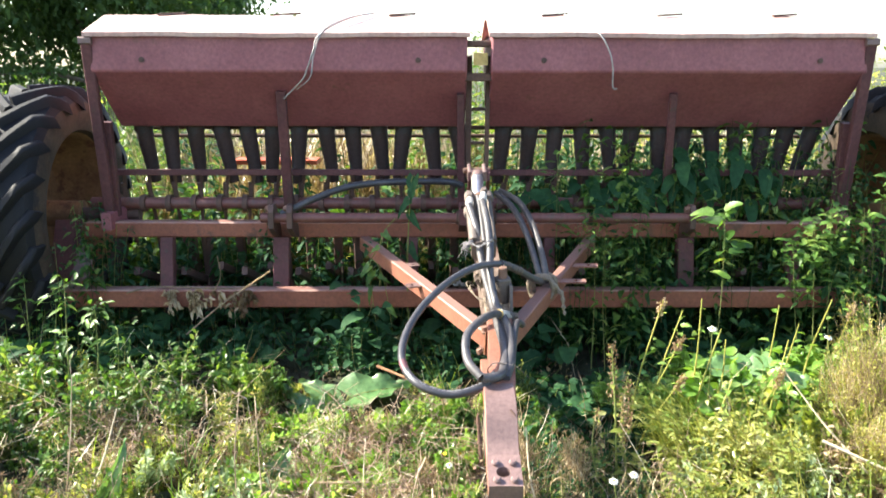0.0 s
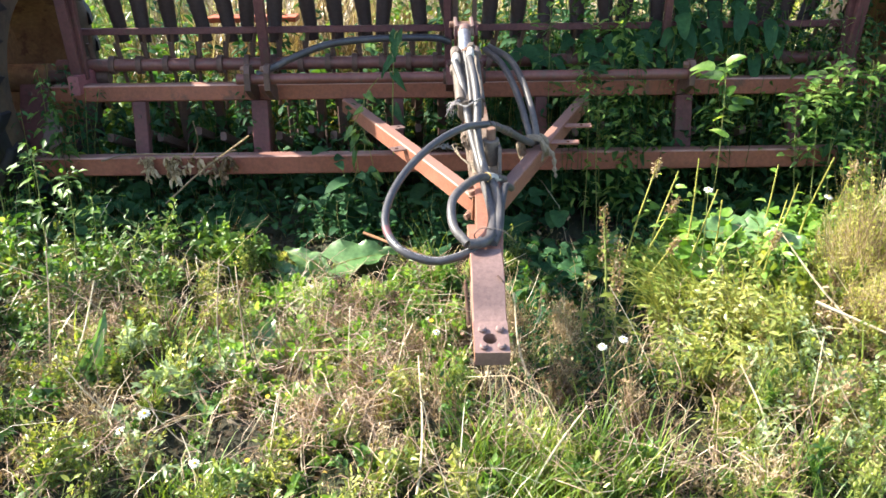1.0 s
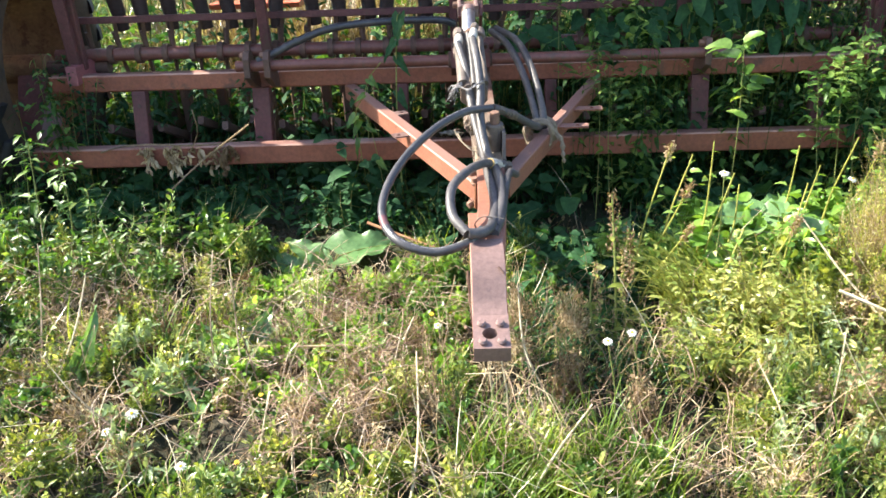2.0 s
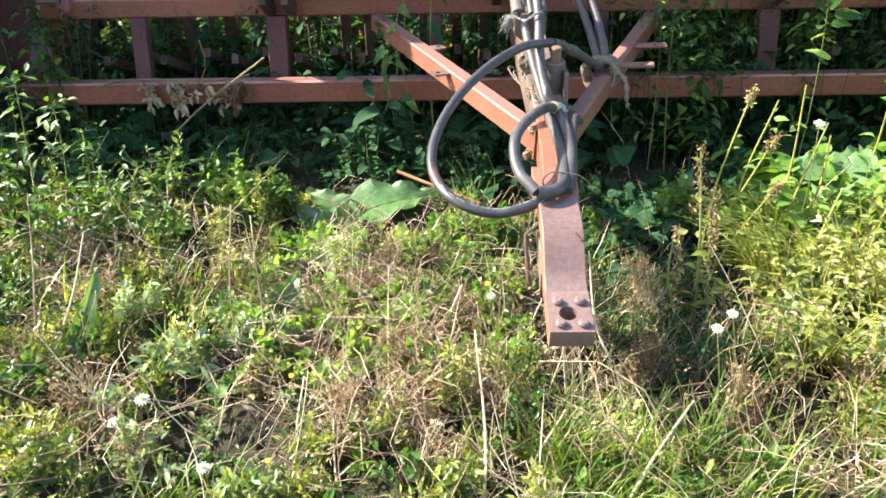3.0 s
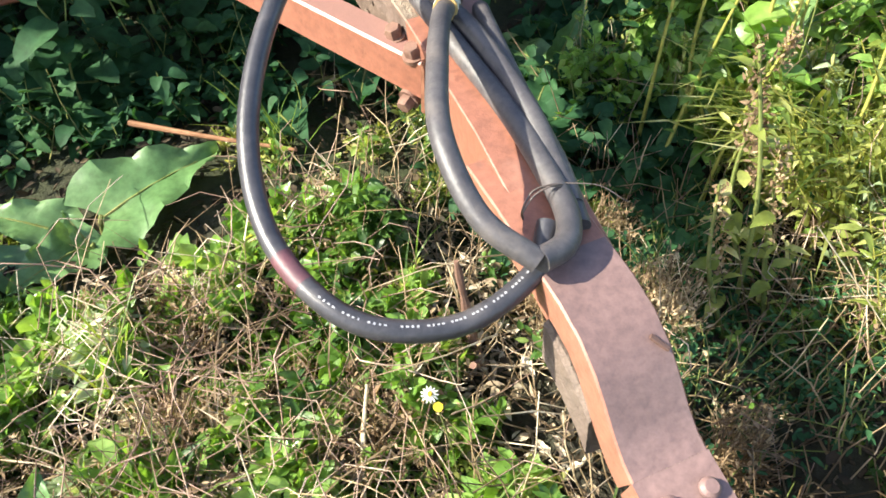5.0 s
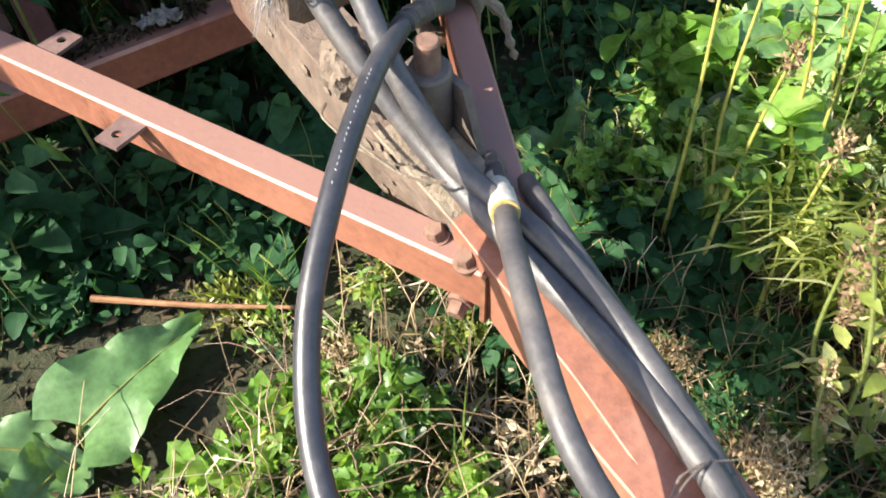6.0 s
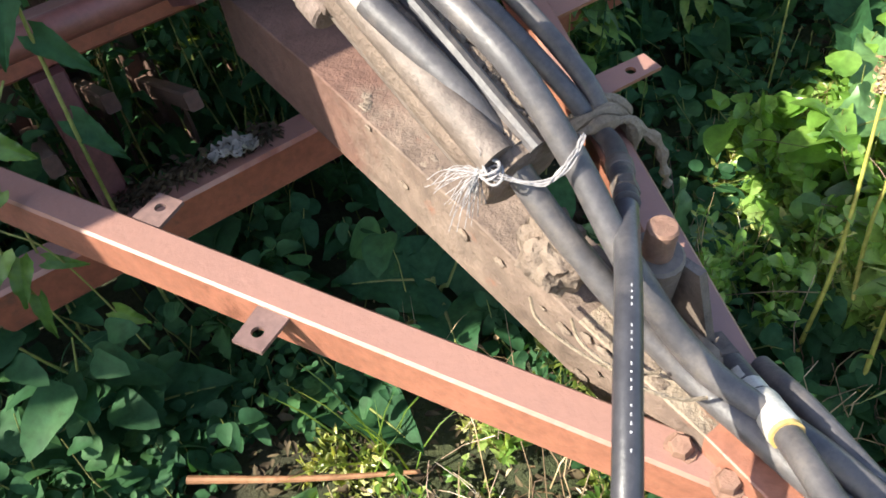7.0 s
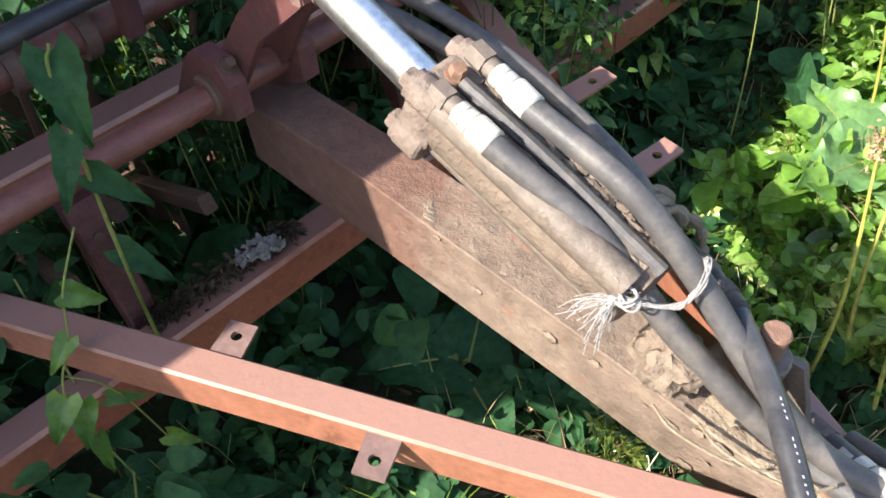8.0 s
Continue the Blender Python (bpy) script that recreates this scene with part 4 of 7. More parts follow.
def ties():
    way = [Vector(p) for p in ((0.092, 3.222, 0.842), (0.106, 3.222, 0.862), (0.112, 3.203, 0.866), (0.126, 3.178, 0.862), (0.142, 3.164, 0.860), (0.158, 3.157, 0.868), (0.176, 3.156, 0.880), (0.192, 3.163, 0.886), (0.199, 3.176, 0.876), (0.196, 3.188, 0.860))]
    twine = part("twine_tie", tube(spline(way, 6), 0.0016, 7), WHITE_TWINE, drill, "white synthetic twine tied round two hoses")
    rng = random.Random(3)
    for k in range(9):
        pts = [p + Vector((rng.uniform(-1, 1), rng.uniform(-1, 1), rng.uniform(-1, 1))) * 0.0042 for p in way]
        part("strand", tube(spline(pts, 5), 0.0008, 5), WHITE_TWINE, twine)
    for k in range(4):
        c = way[2] + Vector((rng.uniform(-0.006, 0.004), rng.uniform(-0.004, 0.010), 0.003))
        part("knot_turn", tube(spline([c + Vector((0.013 * math.cos(a) * 0.7, 0.012 * math.sin(a), 0.008 * math.sin(a + k))) for a in (0, 1, 2, 3, 4, 5, 6)], 4), 0.0015, 6), WHITE_TWINE, twine)
    tips = [(0.062, 3.272, 0.830), (0.070, 3.268, 0.833), (0.080, 3.268, 0.838), (0.066, 3.258, 0.822), (0.058, 3.240, 0.80), (0.064, 3.221, 0.79), (0.070, 3.232, 0.80), (0.085, 3.224, 0.80), (0.092, 3.222, 0.79), (0.100, 3.210, 0.81), (0.120, 3.225, 0.90), (0.128, 3.21, 0.888)]
    for k in range(44):
        e = way[1].lerp(Vector(tips[k % len(tips)]), rng.uniform(0.55, 0.9)) + Vector((rng.uniform(-1, 1), rng.uniform(-1, 1), rng.uniform(-1, 1))) * 0.009
        a = way[1] + Vector((rng.uniform(-0.004, 0.004), rng.uniform(-0.004, 0.004), 0))
        part("frayed_end", tube(spline([a, a.lerp(e, 0.5) + Vector((rng.uniform(-0.005, 0.005), rng.uniform(-0.008, 0.008), 0.008)), e], 4), 0.00045, 4), WHITE_TWINE, twine)
    # wire twisted round the hose ends at the hitch
    def wire(rng):
        c = Vector((0.178, 2.545, 0.585))
        k = rng.uniform(0.9, 1.1)
        return [c + Vector((0.034 * math.cos(a) * k, rng.uniform(-0.008, 0.008), 0.026 * math.sin(a) * k)) for a in (0.2, 1.1, 2.0, 2.9, 3.8)]
    strands(wire, 3, 0.0011, 6, "wire_tie", OILY, "thin wire twisted round the hoses")
    part("wire_end", tube(spline([(0.20, 2.54, 0.613), (0.235, 2.52, 0.61), (0.262, 2.505, 0.588), (0.275, 2.51, 0.575)], 6), 0.0007, 5), OILY, drill, "loose end of thin wire")
    # rag round the brace
    bm = bmesh.new()
    c = Vector((0.425, 3.365, 0.640))
    for k in range(3):
        pts = []
        for i in range(11):
            a = 2 * math.pi * i / 10
            pts.append(c + Vector((0.050 * math.cos(a) + 0.010 * k - 0.010, 0.026 * math.cos(a) * (-0.6) + 0.018 * (k - 1) + 0.006 * math.sin(5 * a + k), 0.050 * math.sin(a) + 0.006 * math.sin(3 * a + 2 * k))))
        add_tube(bm, spline(pts, 4), lambda s, k=k: 0.0095 + 0.004 * math.sin(s * 31 + k * 2), 8)
    part("rag_tie", bm, RAG, drill, "tan rag knotted round hoses and brace")
    part("rag_end", tube(spline([(0.47, 3.345, 0.655), (0.50, 3.32, 0.62), (0.505, 3.305, 0.57), (0.512, 3.30, 0.535)], 6), lambda s: 0.011 - 0.006 * s + 0.003 * math.sin(s * 30), 8), RAG, drill, "hanging end of the tan rag")
    # thin rusty wire loops on the beam
    def loop2(rng):
        o = Vector((rng.uniform(-0.012, 0.012), rng.uniform(-0.03, 0.03), rng.uniform(0, 0.012)))
        return [Vector(p) + o for p in ((0.118, 3.13, 0.715), (0.098, 3.09, 0.725), (0.115, 3.03, 0.705), (0.14, 3.0, 0.69), (0.165, 2.985, 0.685))]
    strands(loop2, 2, 0.0022, 8, "wire_scrap", RAG, "scrap of pale wire on the drawbar")
    # wires draped over the hoppers
    part("draped_wire", tube(spline([(-0.335, 4.22, 1.806), (-0.40, 4.16, 1.792), (-0.491, 4.05, 1.752), (-0.575, 3.945, 1.690), (-0.60, 3.935, 1.62), (-0.633, 3.955, 1.542), (-0.66, 3.97, 1.49), (-0.768, 4.06, 1.396)], 8), 0.004, 6), WIRE, drill, "pale bent wire draped over the lid")
    part("draped_wire", tube(spline([(-0.35, 4.2, 1.80), (-0.44, 4.10, 1.78), (-0.55, 3.96, 1.715), (-0.60, 3.94, 1.60), (-0.62, 3.95, 1.50), (-0.70, 4.03, 1.44)], 8), 0.0032, 6), WIRE, drill, "pale bent wire draped over the lid")
    part("draped_wire", tube(spline([(0.60, 4.20, 1.80), (0.66, 4.08, 1.755), (0.73, 3.95, 1.70), (0.778, 3.935, 1.62), (0.80, 3.945, 1.54), (0.808, 3.965, 1.455), (0.828, 3.96, 1.448)], 8), 0.0036, 6), WIRE, drill, "pale bent wire draped over the lid")


ram()
hoses()
ties()

# ---- plants ----
RNG = np.random.default_rng(7)
UP = np.array([0.0, 0.0, 1.0])


def unit(v):
    return v / np.maximum(np.linalg.norm(v, axis=-1, keepdims=True), 1e-9)


class Soup:
    """Gathers many small leaves and stalks for one mesh."""

    def __init__(self):
        self.v, self.f, self.m, self.n = [], [], [], 0

    def add(self, verts, tris, mat):
        """verts: (N, k, 3); tris: (t, 3) of one piece."""
        N, k, _ = verts.shape
        f = (np.asarray(tris)[None] + (np.arange(N) * k)[:, None, None] + self.n).reshape(-1, 3)
        self.v.append(verts.reshape(-1, 3))
        self.f.append(f)
        self.m.append(np.full(len(f), mat))
        self.n += N * k

    def object(self, name, materials):
        V, F, M = np.concatenate(self.v), np.concatenate(self.f), np.concatenate(self.m)
        me = bpy.data.meshes.new(name)
        me.vertices.add(len(V))
        me.vertices.foreach_set("co", V.astype(np.float32).ravel())
        me.loops.add(F.size)
        me.loops.foreach_set("vertex_index", F.astype(np.int32).ravel())
        me.polygons.add(len(F))
        me.polygons.foreach_set("loop_start", (np.arange(len(F)) * 3).astype(np.int32))
        me.polygons.foreach_set("material_index", M.astype(np.int32))
        me.polygons.foreach_set("use_smooth", np.ones(len(F), dtype=bool))
        for m in materials:
            me.materials.append(m)
        me.update(calc_edges=True)
        return new(name, me)


def leaf_tris(rows):
    """Triangles of a leaf with so many cross rows between its base and tip."""
    out = [(0, 2, 1), (0, 3, 2)]
    for k in range(rows - 1):
        a, b = 1 + 3 * k, 4 + 3 * k
        out += [(a, a + 1, b + 1), (a, b + 1, b), (a + 1, a + 2, b + 2), (a + 1, b + 2, b + 1)]
    a, t = 1 + 3 * (rows - 1), 1 + 3 * rows
    return out + [(a, a + 1, t), (a + 1, a + 2, t)]


NARROW = ((0.30, 0.5), (0.66, 0.40))
ROUND = ((0.03, 0.28), (0.16, 0.46), (0.38, 0.5), (0.62, 0.43), (0.85, 0.26))


def leaves(soup, base, d, n, L, W, droop=0.2, fold=0.35, mat=0):
    """Folded leaves: base and direction, blade normal, length, width. Large ones get a rounder outline."""
    d = unit(d)
    side = unit(np.cross(d, n))
    n = np.cross(side, d)
    rows = ROUND if np.mean(W) > 0.024 else NARROW
    L, W = np.asarray(L)[:, None], np.asarray(W)[:, None]
    droop = np.broadcast_to(np.asarray(droop, float), (len(base),))[:, None]
    wob = RNG.normal(size=(len(base), 1)) * 0.05
    def mid(s):
        return base + d * L * s - UP * droop * L * s * s + side * L * wob * math.sin(s * 5)
    out = [base]
    for s, w in rows:
        c = mid(s)
        lift = n * W * w * fold * (1 + 0.25 * math.sin(s * 21))
        out += [c + side * W * w + lift, c, c - side * W * w * (1 + 0.08 * math.sin(s * 17)) + lift]
    out.append(mid(1.0))
    soup.add(np.stack(out, 1), leaf_tris(len(rows)), mat)


def blades(soup, base, lean, L, W, mat=0, curl=0.6):
    """Grass blades that rise and bend over along lean."""
    N = len(base)
    lean = unit(lean)
    side = unit(np.cross(lean, UP))
    L, W = np.asarray(L)[:, None], np.asarray(W)[:, None]
    curl = np.broadcast_to(np.asarray(curl, float), (N,))[:, None]
    out = []
    for s in (0.0, 0.35, 0.7):
        c = base + UP * L * (s - 0.45 * curl * s * s) + lean * L * (0.15 * s + 0.6 * curl * s * s)
        w = W * (1 - 0.45 * s) / 2
        out += [c - side * w, c + side * w]
    out.append(base + UP * L * (1 - 0.45 * curl) + lean * L * (0.15 + 0.6 * curl))
    soup.add(np.stack(out, 1), [(0, 1, 3), (0, 3, 2), (2, 3, 5), (2, 5, 4), (4, 5, 6)], mat)


STALK_TRIS = [t for k in range(3) for i in range(3) for t in ((k * 3 + i, k * 3 + (i + 1) % 3, k * 3 + 3 + (i + 1) % 3), (k * 3 + i, k * 3 + 3 + (i + 1) % 3, k * 3 + 3 + i))]


def stalks(soup, p0, p1, r0, r1, bend=0.1, mat=0):
    """Thin three-sided stalks from p0 to p1, bowed a little."""
    N = len(p0)
    v = p1 - p0
    ln = np.linalg.norm(v, axis=1, keepdims=True)
    a = unit(np.cross(unit(v), np.array([0.31, 0.77, 0.55])))
    b = np.cross(unit(v), a)
    bow = (RNG.normal(size=(N, 1)) * a + RNG.normal(size=(N, 1)) * b) * ln * bend
    r0, r1 = np.broadcast_to(np.asarray(r0, float), (N,))[:, None], np.broadcast_to(np.asarray(r1, float), (N,))[:, None]
    out = []
    for s in (0.0, 0.33, 0.67, 1.0):
        c = p0 + v * s + bow * (4 * s * (1 - s))
        r = r0 + (r1 - r0) * s
        for k in range(3):
            an = 2 * math.pi * k / 3
            out.append(c + (a * math.cos(an) + b * math.sin(an)) * r)
    soup.add(np.stack(out, 1), STALK_TRIS, mat)


def on_ground(x, y, lift=0.0):
    return np.stack([x, y, ground_z(x, y) + lift], 1)


def weeds(soup, x, y, h, k, leaf, aspect=0.5, lean=0.25, spread=0.02, leaf_mat=0, stem_mat=1, low=0.12, tilt=0.35, droop=0.25, stem=0.0022):
    """Leafy plants: a stem each and k leaves along it. h, leaf: heights and leaf lengths, one for each plant."""
    N = len(x)
    h, leaf = np.broadcast_to(h, (N,)), np.broadcast_to(leaf, (N,))
    b = on_ground(x, y, -0.01)
    l2 = RNG.normal(size=(N, 2)) * lean
    top = b + np.stack([l2[:, 0] * h, l2[:, 1] * h, h], 1)
    stalks(soup, b, top, stem, stem * 0.5, 0.06, stem_mat)
    idx = np.repeat(np.arange(N), k)
    M = len(idx)
    u = low + (1 - low) * RNG.random(M) ** 0.8
    az = RNG.random(M) * 2 * math.pi
    p = b[idx] + (top - b)[idx] * u[:, None] + np.stack([np.cos(az), np.sin(az), 0 * az], 1) * spread * RNG.random((M, 1))
    el = RNG.normal(size=M) * 0.35 + tilt
    d = np.stack([np.cos(az) * np.cos(el), np.sin(az) * np.cos(el), np.sin(el)], 1)
    n = unit(UP + RNG.normal(size=(M, 3)) * 0.35)
    Ls = leaf[idx] * (0.55 + 0.6 * RNG.random(M)) * (1.1 - 0.45 * u)
    leaves(soup, p, d, n, Ls, Ls * aspect * (0.8 + 0.4 * RNG.random(M)), droop, 0.35, leaf_mat)


def patch(n, x0, x1, y0, y1, freq=1.7, cut=0.5, seed=0.0, clear=True):
    """Random places in a rectangle, thinned by a slow wave so that they stand in patches."""
    x, y = RNG.uniform(x0, x1, n), RNG.uniform(y0, y1, n)
    w = np.sin(freq * x * 1.7 + seed) * np.sin(freq * y * 1.9 + seed * 1.3) + 0.6 * np.sin(freq * (x * 3.1 - y * 2.3) + seed * 2) + RNG.normal(size=n) * 0.5
    keep = w > cut
    if clear:
        keep &= ~((np.abs(x - C) < 0.07) & (y > 2.1) & (y < 2.6)) & ~bare(x, y)
    return x[keep], y[keep]


def lit(x, y):
    """Plants stay low right in front of the machine."""
    return np.clip((3.75 - y) / 0.5, 0.25, 1.0)


def strawy(x, y):
    """Where the mat is dry rather than green: 0 to 1."""
    w = -0.22 + 0.35 * np.sin(2.9 * x + 0.6) * np.sin(3.3 * y + 0.5) + 0.45 * np.sin(5.2 * x - 3.9 * y + 1.2)
    for cx, cy, rx, ry, k in ((-0.26, 2.30, 0.26, 0.42, 2.0), (-0.25, 2.95, 0.22, 0.22, 1.2), (-1.05, 2.30, 0.16, 0.16, 2.0), (-1.40, 2.85, 0.22, 0.16, 1.6), (0.72, 1.98, 0.24, 0.12, 2.2), (0.38, 2.55, 0.14, 0.30, 1.6), (-0.80, 2.82, 0.28, 0.12, 1.1), (1.62, 2.45, 0.26, 0.2, 1.4), (0.0, 2.08, 0.12, 0.14, -1.5), (-0.70, 2.5, 0.2, 0.16, -0.8)):
        w = w + k * np.exp(-((x - cx) / rx) ** 2 - ((y - cy) / ry) ** 2)
    return 1 / (1 + np.exp(-3 * w))


def bare(x, y):
    """The hollow beside the drawbar, round the big leaves, and pits between the clumps, where little grows."""
    hollow = (x > 0.28 + 0.16 * np.clip((2.4 - y) / 0.3, 0, 1)) & (x < 0.70 + 0.16 * np.clip((y - 2.65) / 0.4, 0, 1) + 0.04 * np.sin(7 * y)) & (y > 1.98) & (y < 3.5) & (RNG.random(len(x)) < 0.94)
    under = ((x + 0.36) ** 2 / 0.10 + (y - 3.31) ** 2 / 0.055 < 1) | ((x - 1.38) ** 2 + (y - 3.35) ** 2 < 0.05)
    return hollow | under | (pit(x, y) & (RNG.random(len(x)) < 0.88))


def pit(x, y):
    """Dark gaps a hand or two wide."""
    w = hummock(x, y)
    flat = (x > -0.75) & (x < 0.22) & (y > 2.4) & (y < 3.25)
    own = (((x + 1.42) / 0.20) ** 2 + ((y - 2.72) / 0.10) ** 2 < 1) | (((x - 0.56) / 0.14) ** 2 + ((y - 2.20) / 0.16) ** 2 < 1)
    return ((w > 0.30) & ~flat) | own


def spots(n, x0, x1, y0, y1, dry=None):
    x, y = RNG.uniform(x0, x1, n), RNG.uniform(y0, y1, n)
    keep = ~((np.abs(x - C) < 0.07) & (y > 2.1) & (y < 2.6)) & ~bare(x, y) & ~((x > -0.85) & (x < 0.12) & (y > 3.26))
    if dry is not None:
        p = strawy(x, y)
        keep &= RNG.random(n) < (0.12 + 0.88 * p if dry else 1.0 - 0.62 * p)
    return x[keep], y[keep]


def tussocks(soup, cx, cy, r, h, stems, bits, L, aspect, leaf_mat=0, stem_mat=1, low=0.35, wild=0.5, stem=0.0014, droop=0.15, lean=0.15):
    """Bushy clumps: stems that fan out of one root into a dome, with small leaves along them."""
    N = len(cx)
    r, h, L = np.broadcast_to(r, (N,)), np.broadcast_to(h, (N,)), np.broadcast_to(L, (N,))
    off = RNG.normal(size=(N, 2)) * lean
    i = np.repeat(np.arange(N), stems)
    m = len(i)
    rho, az = np.sqrt(RNG.random(m)), RNG.random(m) * 2 * math.pi
    bx, by = cx[i] + RNG.normal(size=m) * r[i] * 0.22, cy[i] + RNG.normal(size=m) * r[i] * 0.22
    b = on_ground(bx, by, -0.005)
    hh = h[i] * (1 - 0.55 * rho ** 2) * (0.55 + 0.5 * RNG.random(m))
    t = np.stack([cx[i] + np.cos(az) * rho * r[i] + off[i, 0] * hh, cy[i] + np.sin(az) * rho * r[i] + off[i, 1] * hh, b[:, 2] + hh], 1)
    stalks(soup, b, t, stem, stem * 0.5, 0.08, stem_mat)
    k = np.repeat(np.arange(m), bits)
    M = len(k)
    u = low + (1 - low) * RNG.random(M) ** 0.7
    p = b[k] + (t - b)[k] * u[:, None] + RNG.normal(size=(M, 3)) * 0.004
    d = unit((t - b)[k]) * 0.7 + RNG.normal(size=(M, 3)) * wild
    n = unit(UP + RNG.normal(size=(M, 3)) * 0.5)
    Ls = L[i][k] * (0.5 + 0.8 * RNG.random(M))
    leaves(soup, p, d, n, Ls, Ls * aspect * (0.7 + 0.6 * RNG.random(M)), droop, 0.35, leaf_mat)


def clear_of_hitch(x, y):
    return ~((np.abs(x - C) < 0.08) & (y > 2.1) & (y < 3.3)) & ~bare(x, y)


def strewn(n, x0, x1, y0, y1, gap=0.0, dry=None):
    """Places that keep a distance from one another, drier or greener by choice."""
    x, y = RNG.uniform(x0, x1, n), RNG.uniform(y0, y1, n)
    keep = clear_of_hitch(x, y)
    if dry is not None:
        p = strawy(x, y)
        keep &= RNG.random(n) < (0.10 + 0.90 * p if dry else 1.0 - 0.75 * p)
    x, y = x[keep], y[keep]
    if gap:
        ok = np.ones(len(x), bool)
        for j in range(1, len(x)):
            q = ok[:j]
            ok[j] = not np.any((x[:j][q] - x[j]) ** 2 + (y[:j][q] - y[j]) ** 2 < gap * gap)
        x, y = x[ok], y[ok]
    return x, y


def meadow():
    # dry stalks, hay and brush over the foreground
    s = Soup()
    x, y = spots(3600, -2.6, 2.9, 1.0, 3.7, True)
    n = len(x)
    az, ln = RNG.random(n) * 2 * math.pi, RNG.gamma(2.2, 0.075, n) + 0.05
    p0 = on_ground(x, y, 0) + np.stack([0 * x, 0 * x, 0.10 * RNG.random(n) ** 1.5], 1)
    el = RNG.normal(size=n) * 0.30 + 0.15
    p1 = p0 + np.stack([np.cos(az) * np.cos(el), np.sin(az) * np.cos(el), np.sin(el)], 1) * ln[:, None]
    stalks(s, p0, p1, 0.0012 + 0.0013 * RNG.random(n) ** 2, 0.0009, 0.17, 0)
    # long bleached stems that cross the rest
    x, y = spots(230, -2.4, 2.7, 1.1, 3.45)
    n = len(x)
    az, el = RNG.random(n) * 2 * math.pi, np.abs(RNG.normal(size=n)) * 0.55 + 0.1
    p0 = on_ground(x, y, 0.03)
    p1 = p0 + np.stack([np.cos(az) * np.cos(el), np.sin(az) * np.cos(el), np.sin(el)], 1) * RNG.uniform(0.14, 0.42, n)[:, None]
    stalks(s, p0, p1, 0.0014 + 0.0018 * RNG.random(n) ** 2, 0.0011, 0.10, 2)
    # matted, bent brown stems
    x, y = spots(15000, -2.4, 2.7, 1.1, 3.4, True)
    ok = strawy(x, y) > 0.45
    x, y = x[ok], y[ok]
    n = len(x)
    az, el = RNG.random(n) * 2 * math.pi, RNG.normal(size=n) * 0.45 + 0.1
    p0 = on_ground(x, y, 0) + UP * (0.02 + 0.15 * RNG.random(n) ** 1.3)[:, None]
    p1 = p0 + np.stack([np.cos(az) * np.cos(el), np.sin(az) * np.cos(el), np.sin(el)], 1) * RNG.uniform(0.06, 0.20, n)[:, None]
    stalks(s, p0, p1, 0.0010 + 0.0012 * RNG.random(n) ** 2, 0.0008, 0.28, 4)
    # fine hay
    x, y = spots(6000, -2.6, 2.9, 1.0, 3.7, True)
    n = len(x)
    az = RNG.random(n) * 2 * math.pi
    blades(s, on_ground(x, y, 0) + np.stack([0 * x, 0 * x, 0.06 * RNG.random(n)], 1), np.stack([np.cos(az), np.sin(az), 0 * az], 1), RNG.gamma(3, 0.045, n) + 0.03, 0.0016 + 0.0022 * RNG.random(n), 0, 0.5 + 0.8 * RNG.random(n))
    # withered leaves
    x, y = spots(11000, -2.6, 2.9, 1.0, 3.9, True)
    n = len(x)
    az = RNG.random(n) * 2 * math.pi
    Ls = 0.008 + 0.022 * RNG.random(n)
    leaves(s, on_ground(x, y, 0) + np.stack([0 * x, 0 * x, 0.09 * RNG.random(n)], 1), np.stack([np.cos(az), np.sin(az), RNG.normal(size=n) * 0.5], 1), unit(UP + RNG.normal(size=(n, 3)) * 0.8), Ls, Ls * 0.5, 0.3, 0.7, 1)
    # crumbled leaves and broken stems flat on the soil
    x, y = RNG.uniform(-2.6, 2.9, 26000), RNG.uniform(1.0, 3.75, 26000)
    n = len(x)
    Ls = 0.010 + 0.028 * RNG.random(n)
    az = RNG.random(n) * 2 * math.pi
    leaves(s, on_ground(x, y, 0) + UP * (0.035 * RNG.random(n))[:, None], np.stack([np.cos(az), np.sin(az), RNG.normal(size=n) * 0.4], 1), unit(UP + RNG.normal(size=(n, 3)) * 0.7), Ls, Ls * (0.2 + 0.4 * RNG.random(n)), 0.2, 0.6, 3)
    x, y = RNG.uniform(0.0, 0.72, 900), RNG.uniform(2.0, 3.2, 900)
    n = len(x)
    p0 = on_ground(x, y, 0)
    p1 = p0 + np.stack([RNG.normal(size=n) * 0.08, RNG.normal(size=n) * 0.08, 0.03 + 0.17 * RNG.random(n) ** 1.5], 1)
    stalks(s, p0, p1, 0.0018, 0.0011, 0.12, 0)
    # pale chaff on the open spot under the hanging loop
    x, y = RNG.normal(-0.15, 0.26, 5200), RNG.normal(2.78, 0.26, 5200)
    ok = (y < 3.22) & (x < 0.30)
    x, y = x[ok], y[ok]
    n = len(x)
    az = RNG.random(n) * 2 * math.pi
    Ls = 0.010 + 0.026 * RNG.random(n)
    leaves(s, on_ground(x, y, 0.006) + UP * (0.03 * RNG.random(n) ** 2)[:, None], np.stack([np.cos(az), np.sin(az), RNG.normal(size=n) * 0.3], 1), unit(UP + RNG.normal(size=(n, 3)) * 0.6), Ls, Ls * (0.18 + 0.4 * RNG.random(n)), 0.2, 0.6, 5)
    # brushy dead clumps
    cx, cy = strewn(700, -2.4, 2.7, 1.1, 3.35, 0.095, True)
    n = len(cx)
